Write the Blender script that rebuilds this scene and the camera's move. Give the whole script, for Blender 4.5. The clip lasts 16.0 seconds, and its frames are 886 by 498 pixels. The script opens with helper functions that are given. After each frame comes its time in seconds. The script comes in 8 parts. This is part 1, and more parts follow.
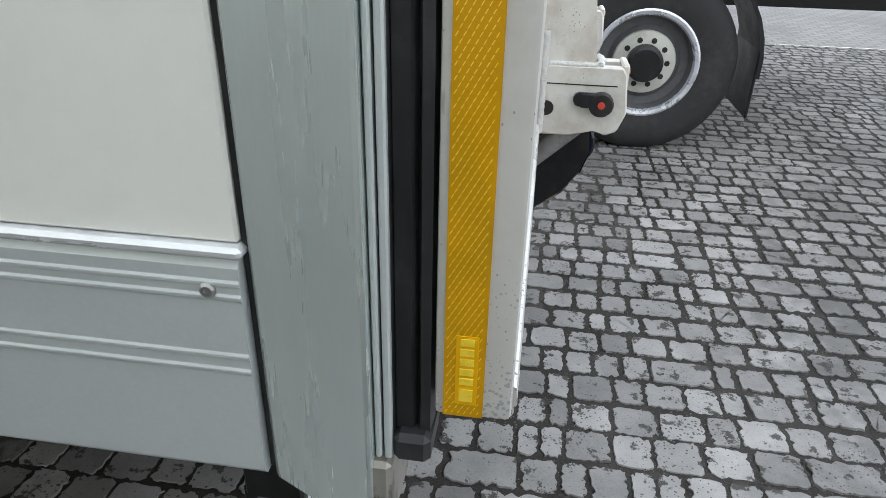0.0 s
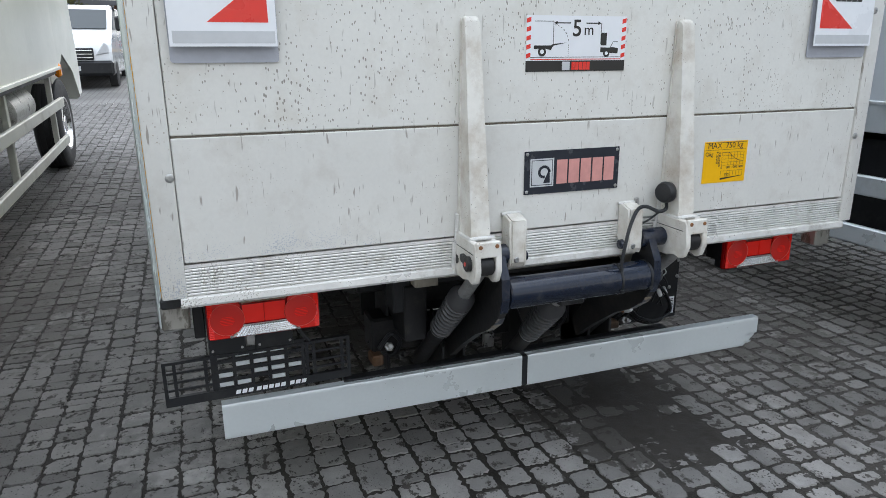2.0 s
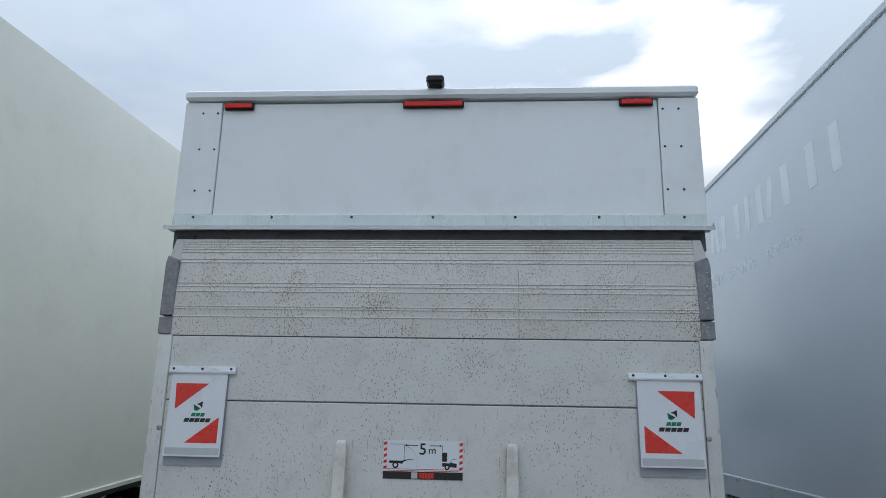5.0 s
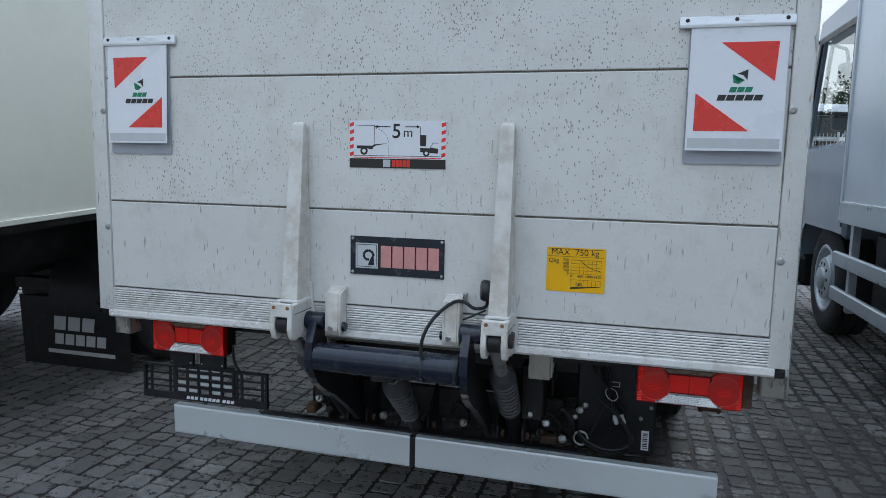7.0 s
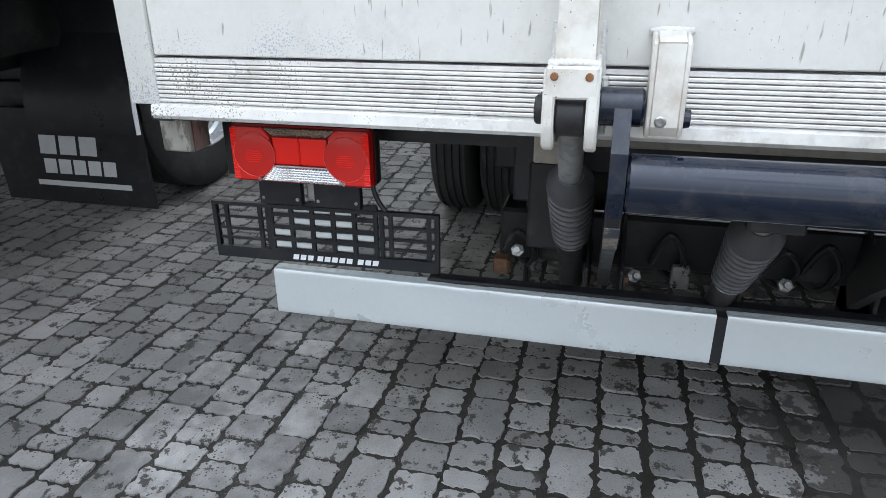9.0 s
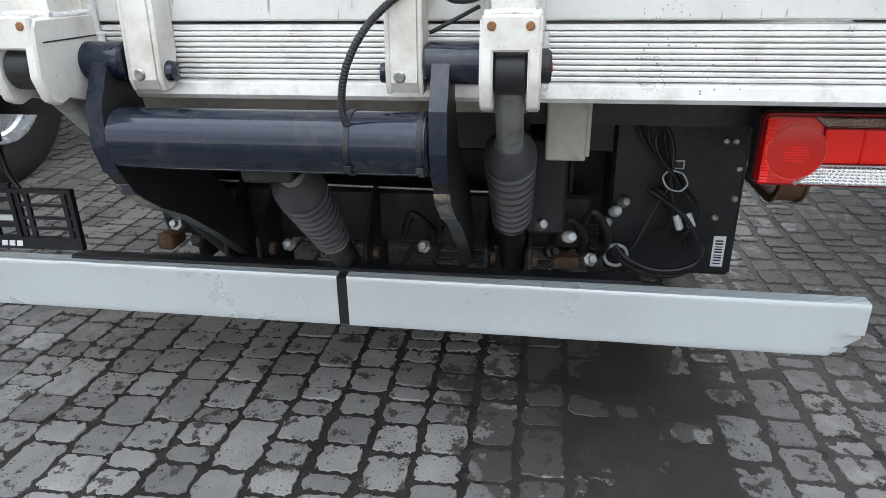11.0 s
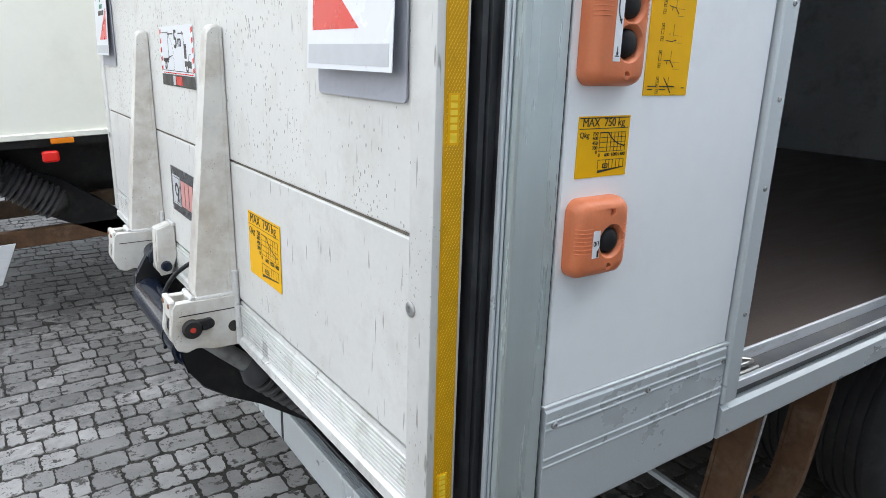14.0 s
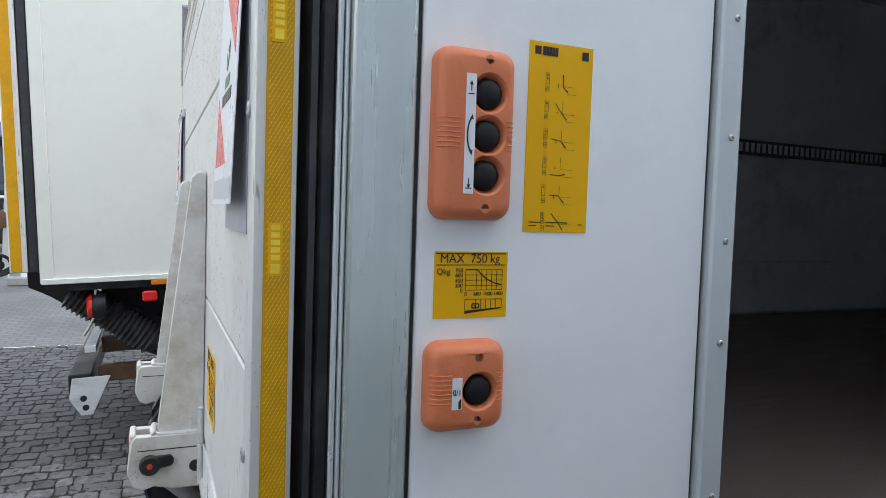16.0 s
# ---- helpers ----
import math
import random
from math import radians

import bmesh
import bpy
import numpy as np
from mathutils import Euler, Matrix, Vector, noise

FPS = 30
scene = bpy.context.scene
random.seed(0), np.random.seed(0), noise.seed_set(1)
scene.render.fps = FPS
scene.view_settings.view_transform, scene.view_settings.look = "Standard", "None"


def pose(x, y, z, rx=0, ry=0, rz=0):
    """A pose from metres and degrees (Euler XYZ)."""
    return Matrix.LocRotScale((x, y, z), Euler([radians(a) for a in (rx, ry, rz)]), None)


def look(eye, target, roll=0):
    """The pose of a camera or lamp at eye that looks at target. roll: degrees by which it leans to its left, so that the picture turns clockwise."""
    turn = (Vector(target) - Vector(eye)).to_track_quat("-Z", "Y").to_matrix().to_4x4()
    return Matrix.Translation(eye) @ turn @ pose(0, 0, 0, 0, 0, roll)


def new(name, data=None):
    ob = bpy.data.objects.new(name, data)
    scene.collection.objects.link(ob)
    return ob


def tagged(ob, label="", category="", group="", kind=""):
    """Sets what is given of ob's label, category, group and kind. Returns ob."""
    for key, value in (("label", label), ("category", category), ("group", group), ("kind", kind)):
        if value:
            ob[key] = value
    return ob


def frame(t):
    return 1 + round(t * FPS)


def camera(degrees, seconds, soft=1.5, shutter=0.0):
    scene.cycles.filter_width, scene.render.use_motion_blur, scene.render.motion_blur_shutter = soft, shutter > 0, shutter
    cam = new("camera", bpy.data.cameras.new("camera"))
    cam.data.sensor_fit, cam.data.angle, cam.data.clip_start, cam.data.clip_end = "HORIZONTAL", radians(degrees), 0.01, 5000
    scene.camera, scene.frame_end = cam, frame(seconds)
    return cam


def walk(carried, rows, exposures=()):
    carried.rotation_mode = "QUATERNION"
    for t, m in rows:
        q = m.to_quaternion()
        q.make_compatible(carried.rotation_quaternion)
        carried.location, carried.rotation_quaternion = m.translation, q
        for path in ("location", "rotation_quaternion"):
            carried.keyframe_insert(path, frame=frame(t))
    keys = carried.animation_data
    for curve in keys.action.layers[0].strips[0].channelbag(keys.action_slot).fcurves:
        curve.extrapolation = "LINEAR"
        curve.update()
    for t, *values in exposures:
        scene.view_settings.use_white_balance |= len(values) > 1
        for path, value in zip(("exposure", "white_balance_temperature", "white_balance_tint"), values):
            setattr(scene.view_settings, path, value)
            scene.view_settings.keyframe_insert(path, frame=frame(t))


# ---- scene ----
cam = camera(67.0, 16.0, soft=0.35)
PATH = [
    (0, (0.006, -1.535, 1.253), (-0.244, 0.221, 0.329), 1.3),
    (0.5, (0.396, -1.411, 1.316), (-0.843, -0.103, 0.448), -1.6),
    (1, (0.814, -1.334, 1.384), (-0.814, -0.485, 0.59), -0.8),
    (1.5, (1.263, -1.25, 1.46), (-0.482, -0.499, 0.835), -0.8),
    (2, (1.693, -1.036, 1.483), (-0.112, -0.372, 0.932), -0.4),
    (2.5, (2.044, -0.786, 1.539), (0.149, -0.364, 1.055), -0.1),
    (3, (2.311, -0.602, 1.591), (0.352, -0.415, 1.234), 0.2),
    (3.5, (2.436, -0.397, 1.685), (0.453, -0.276, 1.455), 0.4),
    (4, (2.579, -0.23, 1.732), (0.581, -0.18, 1.798), 0.7),
    (4.2, (2.627, -0.148, 1.722), (0.64, -0.145, 1.954), 0.6),
    (4.6, (2.712, 0.006, 1.71), (0.757, -0.047, 2.115), 0.85),
    (5, (2.762, 0.236, 1.693), (0.828, 0.106, 2.172), 1.1),
    (5.4, (2.76, 0.48, 1.672), (0.83, 0.262, 2.135), 1.3),
    (5.8, (2.691, 0.675, 1.644), (0.751, 0.369, 2.013), 1.45),
    (6.3, (2.484, 0.753, 1.6), (0.53, 0.354, 1.755), 1.5),
    (6.5, (2.36, 0.788, 1.565), (0.411, 0.343, 1.593), 1.1),
    (7, (1.997, 0.679, 1.454), (0.08, 0.164, 1.207), 1.2),
    (7.5, (1.642, 0.426, 1.36), (-0.231, -0.094, 0.887), 0.5),
    (8, (1.371, 0.077, 1.271), (-0.454, -0.434, 0.632), 0.7),
    (8.2, (1.266, -0.059, 1.262), (-0.535, -0.567, 0.555), -0.2),
    (8.6, (1.15, -0.218, 1.194), (-0.639, -0.711, 0.438), -0.29),
    (9, (1.084, -0.289, 1.142), (-0.707, -0.731, 0.362), -0.48),
    (9.5, (1.055, -0.265, 1.097), (-0.752, -0.629, 0.312), -0.73),
    (9.9, (1.053, -0.169, 1.073), (-0.767, -0.478, 0.3), -0.88),
    (10.3, (1.055, -0.012, 1.057), (-0.777, -0.296, 0.305), -0.9),
    (10.5, (1.059, 0.089, 1.064), (-0.771, -0.196, 0.311), -0.8),
    (11, (1.002, 0.373, 1.067), (-0.825, 0.113, 0.296), -0.7),
    (11.5, (0.967, 0.669, 1.083), (-0.86, 0.439, 0.302), -0.5),
    (12, (0.992, 0.986, 1.145), (-0.827, 0.755, 0.347), 0.6),
    (12.5, (0.976, 1.337, 1.207), (-0.773, 0.79, 0.407), 0.5),
    (13, (0.787, 1.643, 1.284), (-0.805, 0.743, 0.474), 1.1),
    (13.5, (0.619, 1.778, 1.392), (-0.691, 0.481, 0.616), 1.7),
    (14, (0.444, 1.791, 1.526), (-0.666, 0.218, 0.984), 1.7),
    (14.5, (0.296, 1.877, 1.594), (-0.622, 0.124, 1.299), 1.4),
    (15, (0.238, 1.987, 1.577), (-0.595, 0.179, 1.384), 1.6),
    (15.5, (0.227, 2.004, 1.572), (-0.575, 0.176, 1.444), 1.7),
    (16, (0.106, 1.91, 1.506), (-0.689, 0.078, 1.402), 1.9),
]
EXPOSURES = [(0.0, .29, 6320, 10), (0.5, .06, 6220, 11), (1.0, -.14, 6170, 10), (1.5, -.06, 6170, 10),
             (3.3, -0.11, 6120, 9), (4.2, -.62, 5970, 8), (5.2, -1.14, 5670, 7), (6.3, -1.44, 5420, 8),
             (6.6, -1.25, 5470, 8), (7.0, -.64, 5570, 8), (7.5, -.22, 5720, 8), (8.2, .25, 5920, 9),
             (10.3, .54, 6170, 11), (11.2, .56, 6270, 11), (12.0, .55, 6320, 12), (13.5, .70, 6370, 11),
             (14.5, .12, 6170, 11), (16.0, .03, 6120, 11)]
walk(cam, [(t, look(eye, target, roll)) for t, eye, target, roll in PATH], EXPOSURES)

# ---- world, sun ----
world = bpy.data.worlds.new("world")
scene.world = world
world.use_nodes = True
wn, wl = world.node_tree.nodes, world.node_tree.links
sky = wn.new("ShaderNodeTexSky")
sky.sky_type, sky.sun_disc = "NISHITA", False
SUN_EL, SUN_AZ = 40.0, 288.0
sky.sun_elevation, sky.sun_rotation = radians(SUN_EL), radians(SUN_AZ)
sky.air_density, sky.dust_density, sky.ozone_density = 1.0, 3.0, 1.0
# thin cloud cover: the sky's own light, broken by soft white clouds
tc = wn.new("ShaderNodeTexCoord")
cmap = wn.new("ShaderNodeMapping")
cmap.inputs["Scale"].default_value = (1.6, 1.6, 4.5)
cn = wn.new("ShaderNodeTexNoise")
cn.inputs["Scale"].default_value, cn.inputs["Detail"].default_value = 1.7, 7.0
cr = wn.new("ShaderNodeValToRGB")
cr.color_ramp.elements[0].position, cr.color_ramp.elements[1].position = 0.14, 0.52
mixc = wn.new("ShaderNodeMixRGB")
wl.new(tc.outputs["Generated"], cmap.inputs["Vector"])
wl.new(cmap.outputs["Vector"], cn.inputs["Vector"])
wl.new(cn.outputs["Fac"], cr.inputs["Fac"])
warm = wn.new("ShaderNodeMixRGB")
warm.inputs[1].default_value, warm.inputs[2].default_value = (8.9, 8.6, 7.8, 1), (6.6, 7.0, 7.5, 1)
wl.new(cr.outputs["Color"], mixc.inputs["Fac"])
wl.new(sky.outputs["Color"], mixc.inputs[1])
# an overcast sky is brightest overhead
sep = wn.new("ShaderNodeSeparateXYZ")
wl.new(tc.outputs["Generated"], sep.inputs[0])
lift_ = wn.new("ShaderNodeMapRange")
lift_.inputs[1].default_value, lift_.inputs[2].default_value, lift_.inputs[3].default_value, lift_.inputs[4].default_value = 0.0, 1.0, 1.35, 4.2
high = wn.new("ShaderNodeMath")
high.operation, high.inputs[1].default_value = "POWER", 2.0
wl.new(sep.outputs["Z"], high.inputs[0])
haze = wn.new("ShaderNodeMapRange")
haze.inputs[1].default_value, haze.inputs[2].default_value = 0.05, 0.42
wl.new(sep.outputs["Z"], haze.inputs[0])
wl.new(haze.outputs[0], warm.inputs["Fac"])
wl.new(warm.outputs[0], mixc.inputs[2])
wl.new(high.outputs[0], lift_.inputs[0])
zen = wn.new("ShaderNodeMixRGB")
zen.blend_type, zen.inputs[0].default_value = "MULTIPLY", 1.0
wl.new(mixc.outputs["Color"], zen.inputs[1])
wl.new(lift_.outputs[0], zen.inputs[2])
wl.new(zen.outputs["Color"], wn["Background"].inputs["Color"])
wn["Background"].inputs["Strength"].default_value = 0.110

sun_data = bpy.data.lights.new("sun", "SUN")
sun_data.energy, sun_data.angle, sun_data.color = 0.5, radians(40), (1.0, 0.96, 0.90)
sun = new("sun", sun_data)
sun.matrix_world = look((8 * math.sin(radians(SUN_AZ)), 8 * math.cos(radians(SUN_AZ)), 8 * math.tan(radians(SUN_EL))), (0, 0, 0))


# ---- materials ----
def material(name, base, rough=0.5, metal=0.0, var=0.12, scale=6.0, bump=0.0, bscale=60.0, spec=0.5, stretch=None,
             dirt=None, dirt_amt=0.0, dirt_scale=12.0, dirt_cut=(0.52, 0.68), speck=None, speck_scale=70.0, speck_cut=0.13,
             streak=None, streak_amt=0.0, speck_gate=(0.42, 0.62), speck_long=1.0, rvar=0.12, coat=0.0, island=0.0, per_object=0.0):
    """A painted, metal or plastic surface: base colour with two scales of variation, dirt patches, specks, run-down streaks and fine relief."""
    m = bpy.data.materials.new(name)
    m.use_nodes = True
    n, l = m.node_tree.nodes, m.node_tree.links
    b = n["Principled BSDF"]
    b.inputs["Metallic"].default_value = metal
    b.inputs["Specular IOR Level"].default_value = spec
    b.inputs["Coat Weight"].default_value = coat
    b.inputs["Coat Roughness"].default_value = 0.08
    geo = n.new("ShaderNodeNewGeometry")
    mp = n.new("ShaderNodeMapping")
    if stretch:
        mp.inputs["Scale"].default_value = stretch
    l.new(geo.outputs["Position"], mp.inputs["Vector"])
    n1 = n.new("ShaderNodeTexNoise")
    n1.inputs["Scale"].default_value, n1.inputs["Detail"].default_value, n1.inputs["Roughness"].default_value = scale, 6.0, 0.62
    l.new(mp.outputs["Vector"], n1.inputs["Vector"])
    n2 = n.new("ShaderNodeTexNoise")
    n2.inputs["Scale"].default_value, n2.inputs["Detail"].default_value = bscale, 4.0
    l.new(mp.outputs["Vector"], n2.inputs["Vector"])
    add = n.new("ShaderNodeMath")
    add.operation = "MULTIPLY_ADD"
    add.inputs[1].default_value = 0.35
    l.new(n2.outputs["Fac"], add.inputs[0])
    l.new(n1.outputs["Fac"], add.inputs[2])
    rng = n.new("ShaderNodeMapRange")
    rng.inputs[1].default_value, rng.inputs[2].default_value = 0.45, 0.9
    rng.inputs[3].default_value, rng.inputs[4].default_value = 1.0 - var, 1.0 + var
    l.new(add.outputs[0], rng.inputs[0])
    mul = n.new("ShaderNodeMixRGB")
    mul.blend_type = "MULTIPLY"
    mul.inputs[0].default_value = 1.0
    mul.inputs[1].default_value = (*base, 1)
    l.new(rng.outputs[0], mul.inputs[2])
    col = mul.outputs[0]
    if island or per_object:
        r = n.new("ShaderNodeMapRange")
        k = island or per_object
        r.inputs[3].default_value, r.inputs[4].default_value = 1 - k, 1 + k
        if island:
            l.new(geo.outputs["Random Per Island"], r.inputs[0])
        else:
            oi = n.new("ShaderNodeObjectInfo")
            l.new(oi.outputs["Random"], r.inputs[0])
        mm = n.new("ShaderNodeMixRGB")
        mm.blend_type = "MULTIPLY"
        mm.inputs[0].default_value = 1.0
        l.new(col, mm.inputs[1])
        l.new(r.outputs[0], mm.inputs[2])
        col = mm.outputs[0]

    def over(fac, colour, src):
        x = n.new("ShaderNodeMixRGB")
        x.inputs[2].default_value = (*colour, 1)
        l.new(fac, x.inputs[0])
        l.new(src, x.inputs[1])
        return x.outputs[0]

    def cut(src, lo, hi, top):
        x = n.new("ShaderNodeMapRange")
        x.inputs[1].default_value, x.inputs[2].default_value, x.inputs[3].default_value, x.inputs[4].default_value = lo, hi, 0.0, top
        l.new(src, x.inputs[0])
        return x.outputs[0]

    if dirt:
        dn = n.new("ShaderNodeTexNoise")
        dn.inputs["Scale"].default_value, dn.inputs["Detail"].default_value, dn.inputs["Roughness"].default_value = dirt_scale, 9.0, 0.7
        l.new(mp.outputs["Vector"], dn.inputs["Vector"])
        col = over(cut(dn.outputs["Fac"], dirt_cut[0], dirt_cut[1], dirt_amt), dirt, col)
    if streak:
        sm = n.new("ShaderNodeMapping")
        sm.inputs["Scale"].default_value = (80, 95, 15)
        l.new(geo.outputs["Position"], sm.inputs["Vector"])
        sn = n.new("ShaderNodeTexNoise")
        sn.inputs["Scale"].default_value, sn.inputs["Detail"].default_value = 1.0, 2.0
        l.new(sm.outputs["Vector"], sn.inputs["Vector"])
        col = over(cut(sn.outputs["Fac"], 0.665, 0.72, streak_amt), streak, col)
    if speck:
        v = n.new("ShaderNodeTexVoronoi")
        v.inputs["Scale"].default_value = speck_scale
        vm = n.new("ShaderNodeMapping")
        vm.inputs["Scale"].default_value = (1.0, 1.0, 1.0 / speck_long)
        l.new(geo.outputs["Position"], vm.inputs["Vector"])
        l.new(vm.outputs["Vector"], v.inputs["Vector"])
        gate = n.new("ShaderNodeTexNoise")
        gate.inputs["Scale"].default_value, gate.inputs["Detail"].default_value = 3.0, 5.0
        l.new(geo.outputs["Position"], gate.inputs["Vector"])
        thr = n.new("ShaderNodeMath")
        thr.operation = "MULTIPLY"
        l.new(cut(gate.outputs["Fac"], speck_gate[0], speck_gate[1], speck_cut), thr.inputs[0])
        thr.inputs[1].default_value = 1.0
        lt = n.new("ShaderNodeMath")
        lt.operation = "LESS_THAN"
        l.new(v.outputs["Distance"], lt.inputs[0])
        l.new(thr.outputs[0], lt.inputs[1])
        f = n.new("ShaderNodeMath")
        f.operation = "MULTIPLY"
        f.inputs[1].default_value = 0.8
        l.new(lt.outputs[0], f.inputs[0])
        col = over(f.outputs[0], speck, col)
    l.new(col, b.inputs["Base Color"])
    rr = n.new("ShaderNodeMapRange")
    rr.inputs[1].default_value, rr.inputs[2].default_value = 0.3, 0.75
    rr.inputs[3].default_value, rr.inputs[4].default_value = max(0.03, rough - rvar), min(1.0, rough + rvar)
    l.new(n1.outputs["Fac"], rr.inputs[0])
    l.new(rr.outputs[0], b.inputs["Roughness"])
    if bump:
        bp = n.new("ShaderNodeBump")
        bp.inputs["Strength"].default_value, bp.inputs["Distance"].default_value = bump, 0.004
        l.new(n2.outputs["Fac"], bp.inputs["Height"])
        l.new(bp.outputs["Normal"], b.inputs["Normal"])
    return m


GRIME = (0.19, 0.17, 0.14)
M_PLAT = material("worn_white_platform", (0.69, 0.68, 0.64), 0.42, 0.0, 0.06, 2.2, 0.05, 90, streak=(0.30, 0.275, 0.235), streak_amt=0.85,
                  dirt=(0.53, 0.50, 0.45), dirt_amt=0.55, dirt_scale=9.0, dirt_cut=(0.50, 0.72), speck=(0.28, 0.26, 0.22), speck_scale=120.0, speck_cut=0.17, speck_gate=(0.40, 0.70), speck_long=1.6)
M_PLATUP = material("pitted_white_platform", (0.72, 0.71, 0.665), 0.42, 0.0, 0.06, 2.2, 0.05, 90,
                    dirt=(0.54, 0.50, 0.43), dirt_amt=0.5, dirt_scale=8.0, dirt_cut=(0.50, 0.74), speck=(0.17, 0.15, 0.12), speck_scale=112.0, speck_cut=0.36, speck_gate=(0.12, 0.86), speck_long=1.7)
M_PLATMID = material("scuffed_white_platform", (0.72, 0.71, 0.665), 0.42, 0.0, 0.06, 2.2, 0.05, 90, streak=(0.30, 0.275, 0.23), streak_amt=0.5,
                     dirt=(0.54, 0.50, 0.43), dirt_amt=0.5, dirt_scale=8.0, dirt_cut=(0.50, 0.74), speck=(0.20, 0.18, 0.145), speck_scale=105.0, speck_cut=0.32, speck_gate=(0.18, 0.86), speck_long=2.0)
M_PLATTOP = material("speckled_white_platform", (0.70, 0.68, 0.63), 0.42, 0.0, 0.10, 3.0, 0.06, 90,
                     dirt=(0.50, 0.43, 0.34), dirt_amt=0.5, dirt_scale=6.0, speck=(0.06, 0.05, 0.04), speck_scale=130.0, speck_cut=0.38, speck_gate=(0.08, 0.74), speck_long=1.5)
M_WELD = material("painted_weldment", (0.69, 0.67, 0.615), 0.45, 0.0, 0.10, 5, 0.12, 40, dirt=(0.35, 0.27, 0.185), dirt_amt=0.7, dirt_scale=8,
                  dirt_cut=(0.46, 0.72), speck=(0.12, 0.10, 0.08), speck_scale=80, speck_cut=0.12)
M_BEAM = material("dirty_beige_beam", (0.34, 0.31, 0.26), 0.6, 0, 0.2, 9, 0.1, 60, dirt=(0.14, 0.11, 0.08), dirt_amt=0.7, dirt_scale=14)
M_BRACKET = material("soiled_beige_bracket", (0.55, 0.52, 0.45), 0.55, 0, 0.15, 9, 0.1, 60, dirt=(0.25, 0.20, 0.14), dirt_amt=0.6, dirt_scale=14)
M_WELDBEAD = material("weld_bead", (0.66, 0.65, 0.62), 0.35, 0.0, 0.1, 30, 0.9, 160)
M_ALU = material("bare_aluminium", (0.74, 0.76, 0.77), 0.36, 0.35, 0.08, 4, 0.05, 120, stretch=(1, 1, 6), dirt=(0.38, 0.37, 0.34), dirt_amt=0.6, dirt_scale=7)
M_ALUWORN = material("worn_grooved_aluminium", (0.80, 0.79, 0.76), 0.36, 0.35, 0.10, 8, 0.08, 80, dirt=(0.40, 0.37, 0.31), dirt_amt=0.55, dirt_scale=14,
                     speck=(0.16, 0.14, 0.11), speck_scale=90, speck_cut=0.14)
M_ALUGREY = material("anodised_side_aluminium", (0.66, 0.70, 0.705), 0.34, 0.25, 0.07, 3, 0.03, 140, stretch=(1.4, 1, 2), dirt=(0.40, 0.42, 0.42), dirt_amt=0.4, dirt_scale=3, dirt_cut=(0.35, 0.9))
M_POST = material("grey_corner_post", (0.68, 0.745, 0.725), 0.28, 0.5, 0.05, 3, 0.02, 140, rvar=0.04, stretch=(5, 5, 0.35), dirt=(0.34, 0.375, 0.36), dirt_amt=0.25, dirt_scale=0.9, dirt_cut=(0.42, 0.80))
M_GUARD = material("pale_aluminium_rail", (0.62, 0.66, 0.68), 0.36, 0.3, 0.05, 3, 0.02, 120, dirt=(0.36, 0.37, 0.37), dirt_amt=0.4, dirt_scale=5)
M_PANEL = material("glossy_white_panel", (0.90, 0.91, 0.905), 0.16, 0.0, 0.03, 1.2, 0.01, 30, rvar=0.05, dirt=(0.55, 0.55, 0.53), dirt_amt=0.15, dirt_scale=3)
M_CREAM = material("cream_white_panel", (0.78, 0.78, 0.70), 0.17, 0.0, 0.03, 1.0, 0.01, 30, rvar=0.05, dirt=(0.5, 0.5, 0.45), dirt_amt=0.15, dirt_scale=3)
M_IVORY = material("ivory_white_panel", (0.90, 0.895, 0.845), 0.15, 0.0, 0.03, 1.0, 0.01, 30, rvar=0.05, dirt=(0.6, 0.6, 0.55), dirt_amt=0.15, dirt_scale=3)
M_BLUEWHITE = material("silver_blue_panel", (0.68, 0.725, 0.765), 0.22, 0.15, 0.03, 1.0, 0.01, 30, rvar=0.05)
M_BUTTON = material("matt_black_button", (0.010, 0.010, 0.011), 0.6, 0, 0.15, 30, 0.1, 90, spec=0.3)
M_BAR = material("clean_bar_aluminium", (0.62, 0.66, 0.665), 0.34, 0.3, 0.05, 2, 0.03, 100, dirt=(0.42, 0.42, 0.40), dirt_amt=0.35, dirt_scale=3, dirt_cut=(0.58, 0.78), speck=(0.25, 0.24, 0.22), speck_scale=60, speck_cut=0.10)
M_SEAL = material("black_rubber_seal", (0.022, 0.023, 0.025), 0.45, 0, 0.25, 12, 0.1, 60, dirt=(0.08, 0.08, 0.08), dirt_amt=0.4)
M_RUBBER = material("tyre_rubber", (0.026, 0.026, 0.027), 0.75, 0, 0.25, 9, 0.25, 50, dirt=(0.075, 0.07, 0.063), dirt_amt=0.4, dirt_scale=6)
M_BLACK = material("black_plastic", (0.015, 0.016, 0.018), 0.38, 0, 0.2, 8, 0.1, 120, spec=0.35, dirt=(0.06, 0.058, 0.055), dirt_amt=0.35)
M_FRAME = material("dirty_black_chassis", (0.015, 0.015, 0.016), 0.45, 0, 0.3, 7, 0.3, 40, spec=0.35, dirt=(0.065, 0.058, 0.05), dirt_amt=0.5, dirt_scale=7)
M_BLUESTEEL = material("dark_blue_grey_enamel", (0.008, 0.013, 0.027), 0.12, 0.1, 0.12, 5, 0.05, 60, rvar=0.05, dirt=(0.09, 0.08, 0.07), dirt_amt=0.4, dirt_scale=10)
M_RAMROD = material("dirty_grey_ram", (0.34, 0.34, 0.33), 0.4, 0.5, 0.25, 12, 0.15, 60, dirt=(0.10, 0.095, 0.085), dirt_amt=0.7, dirt_scale=14)
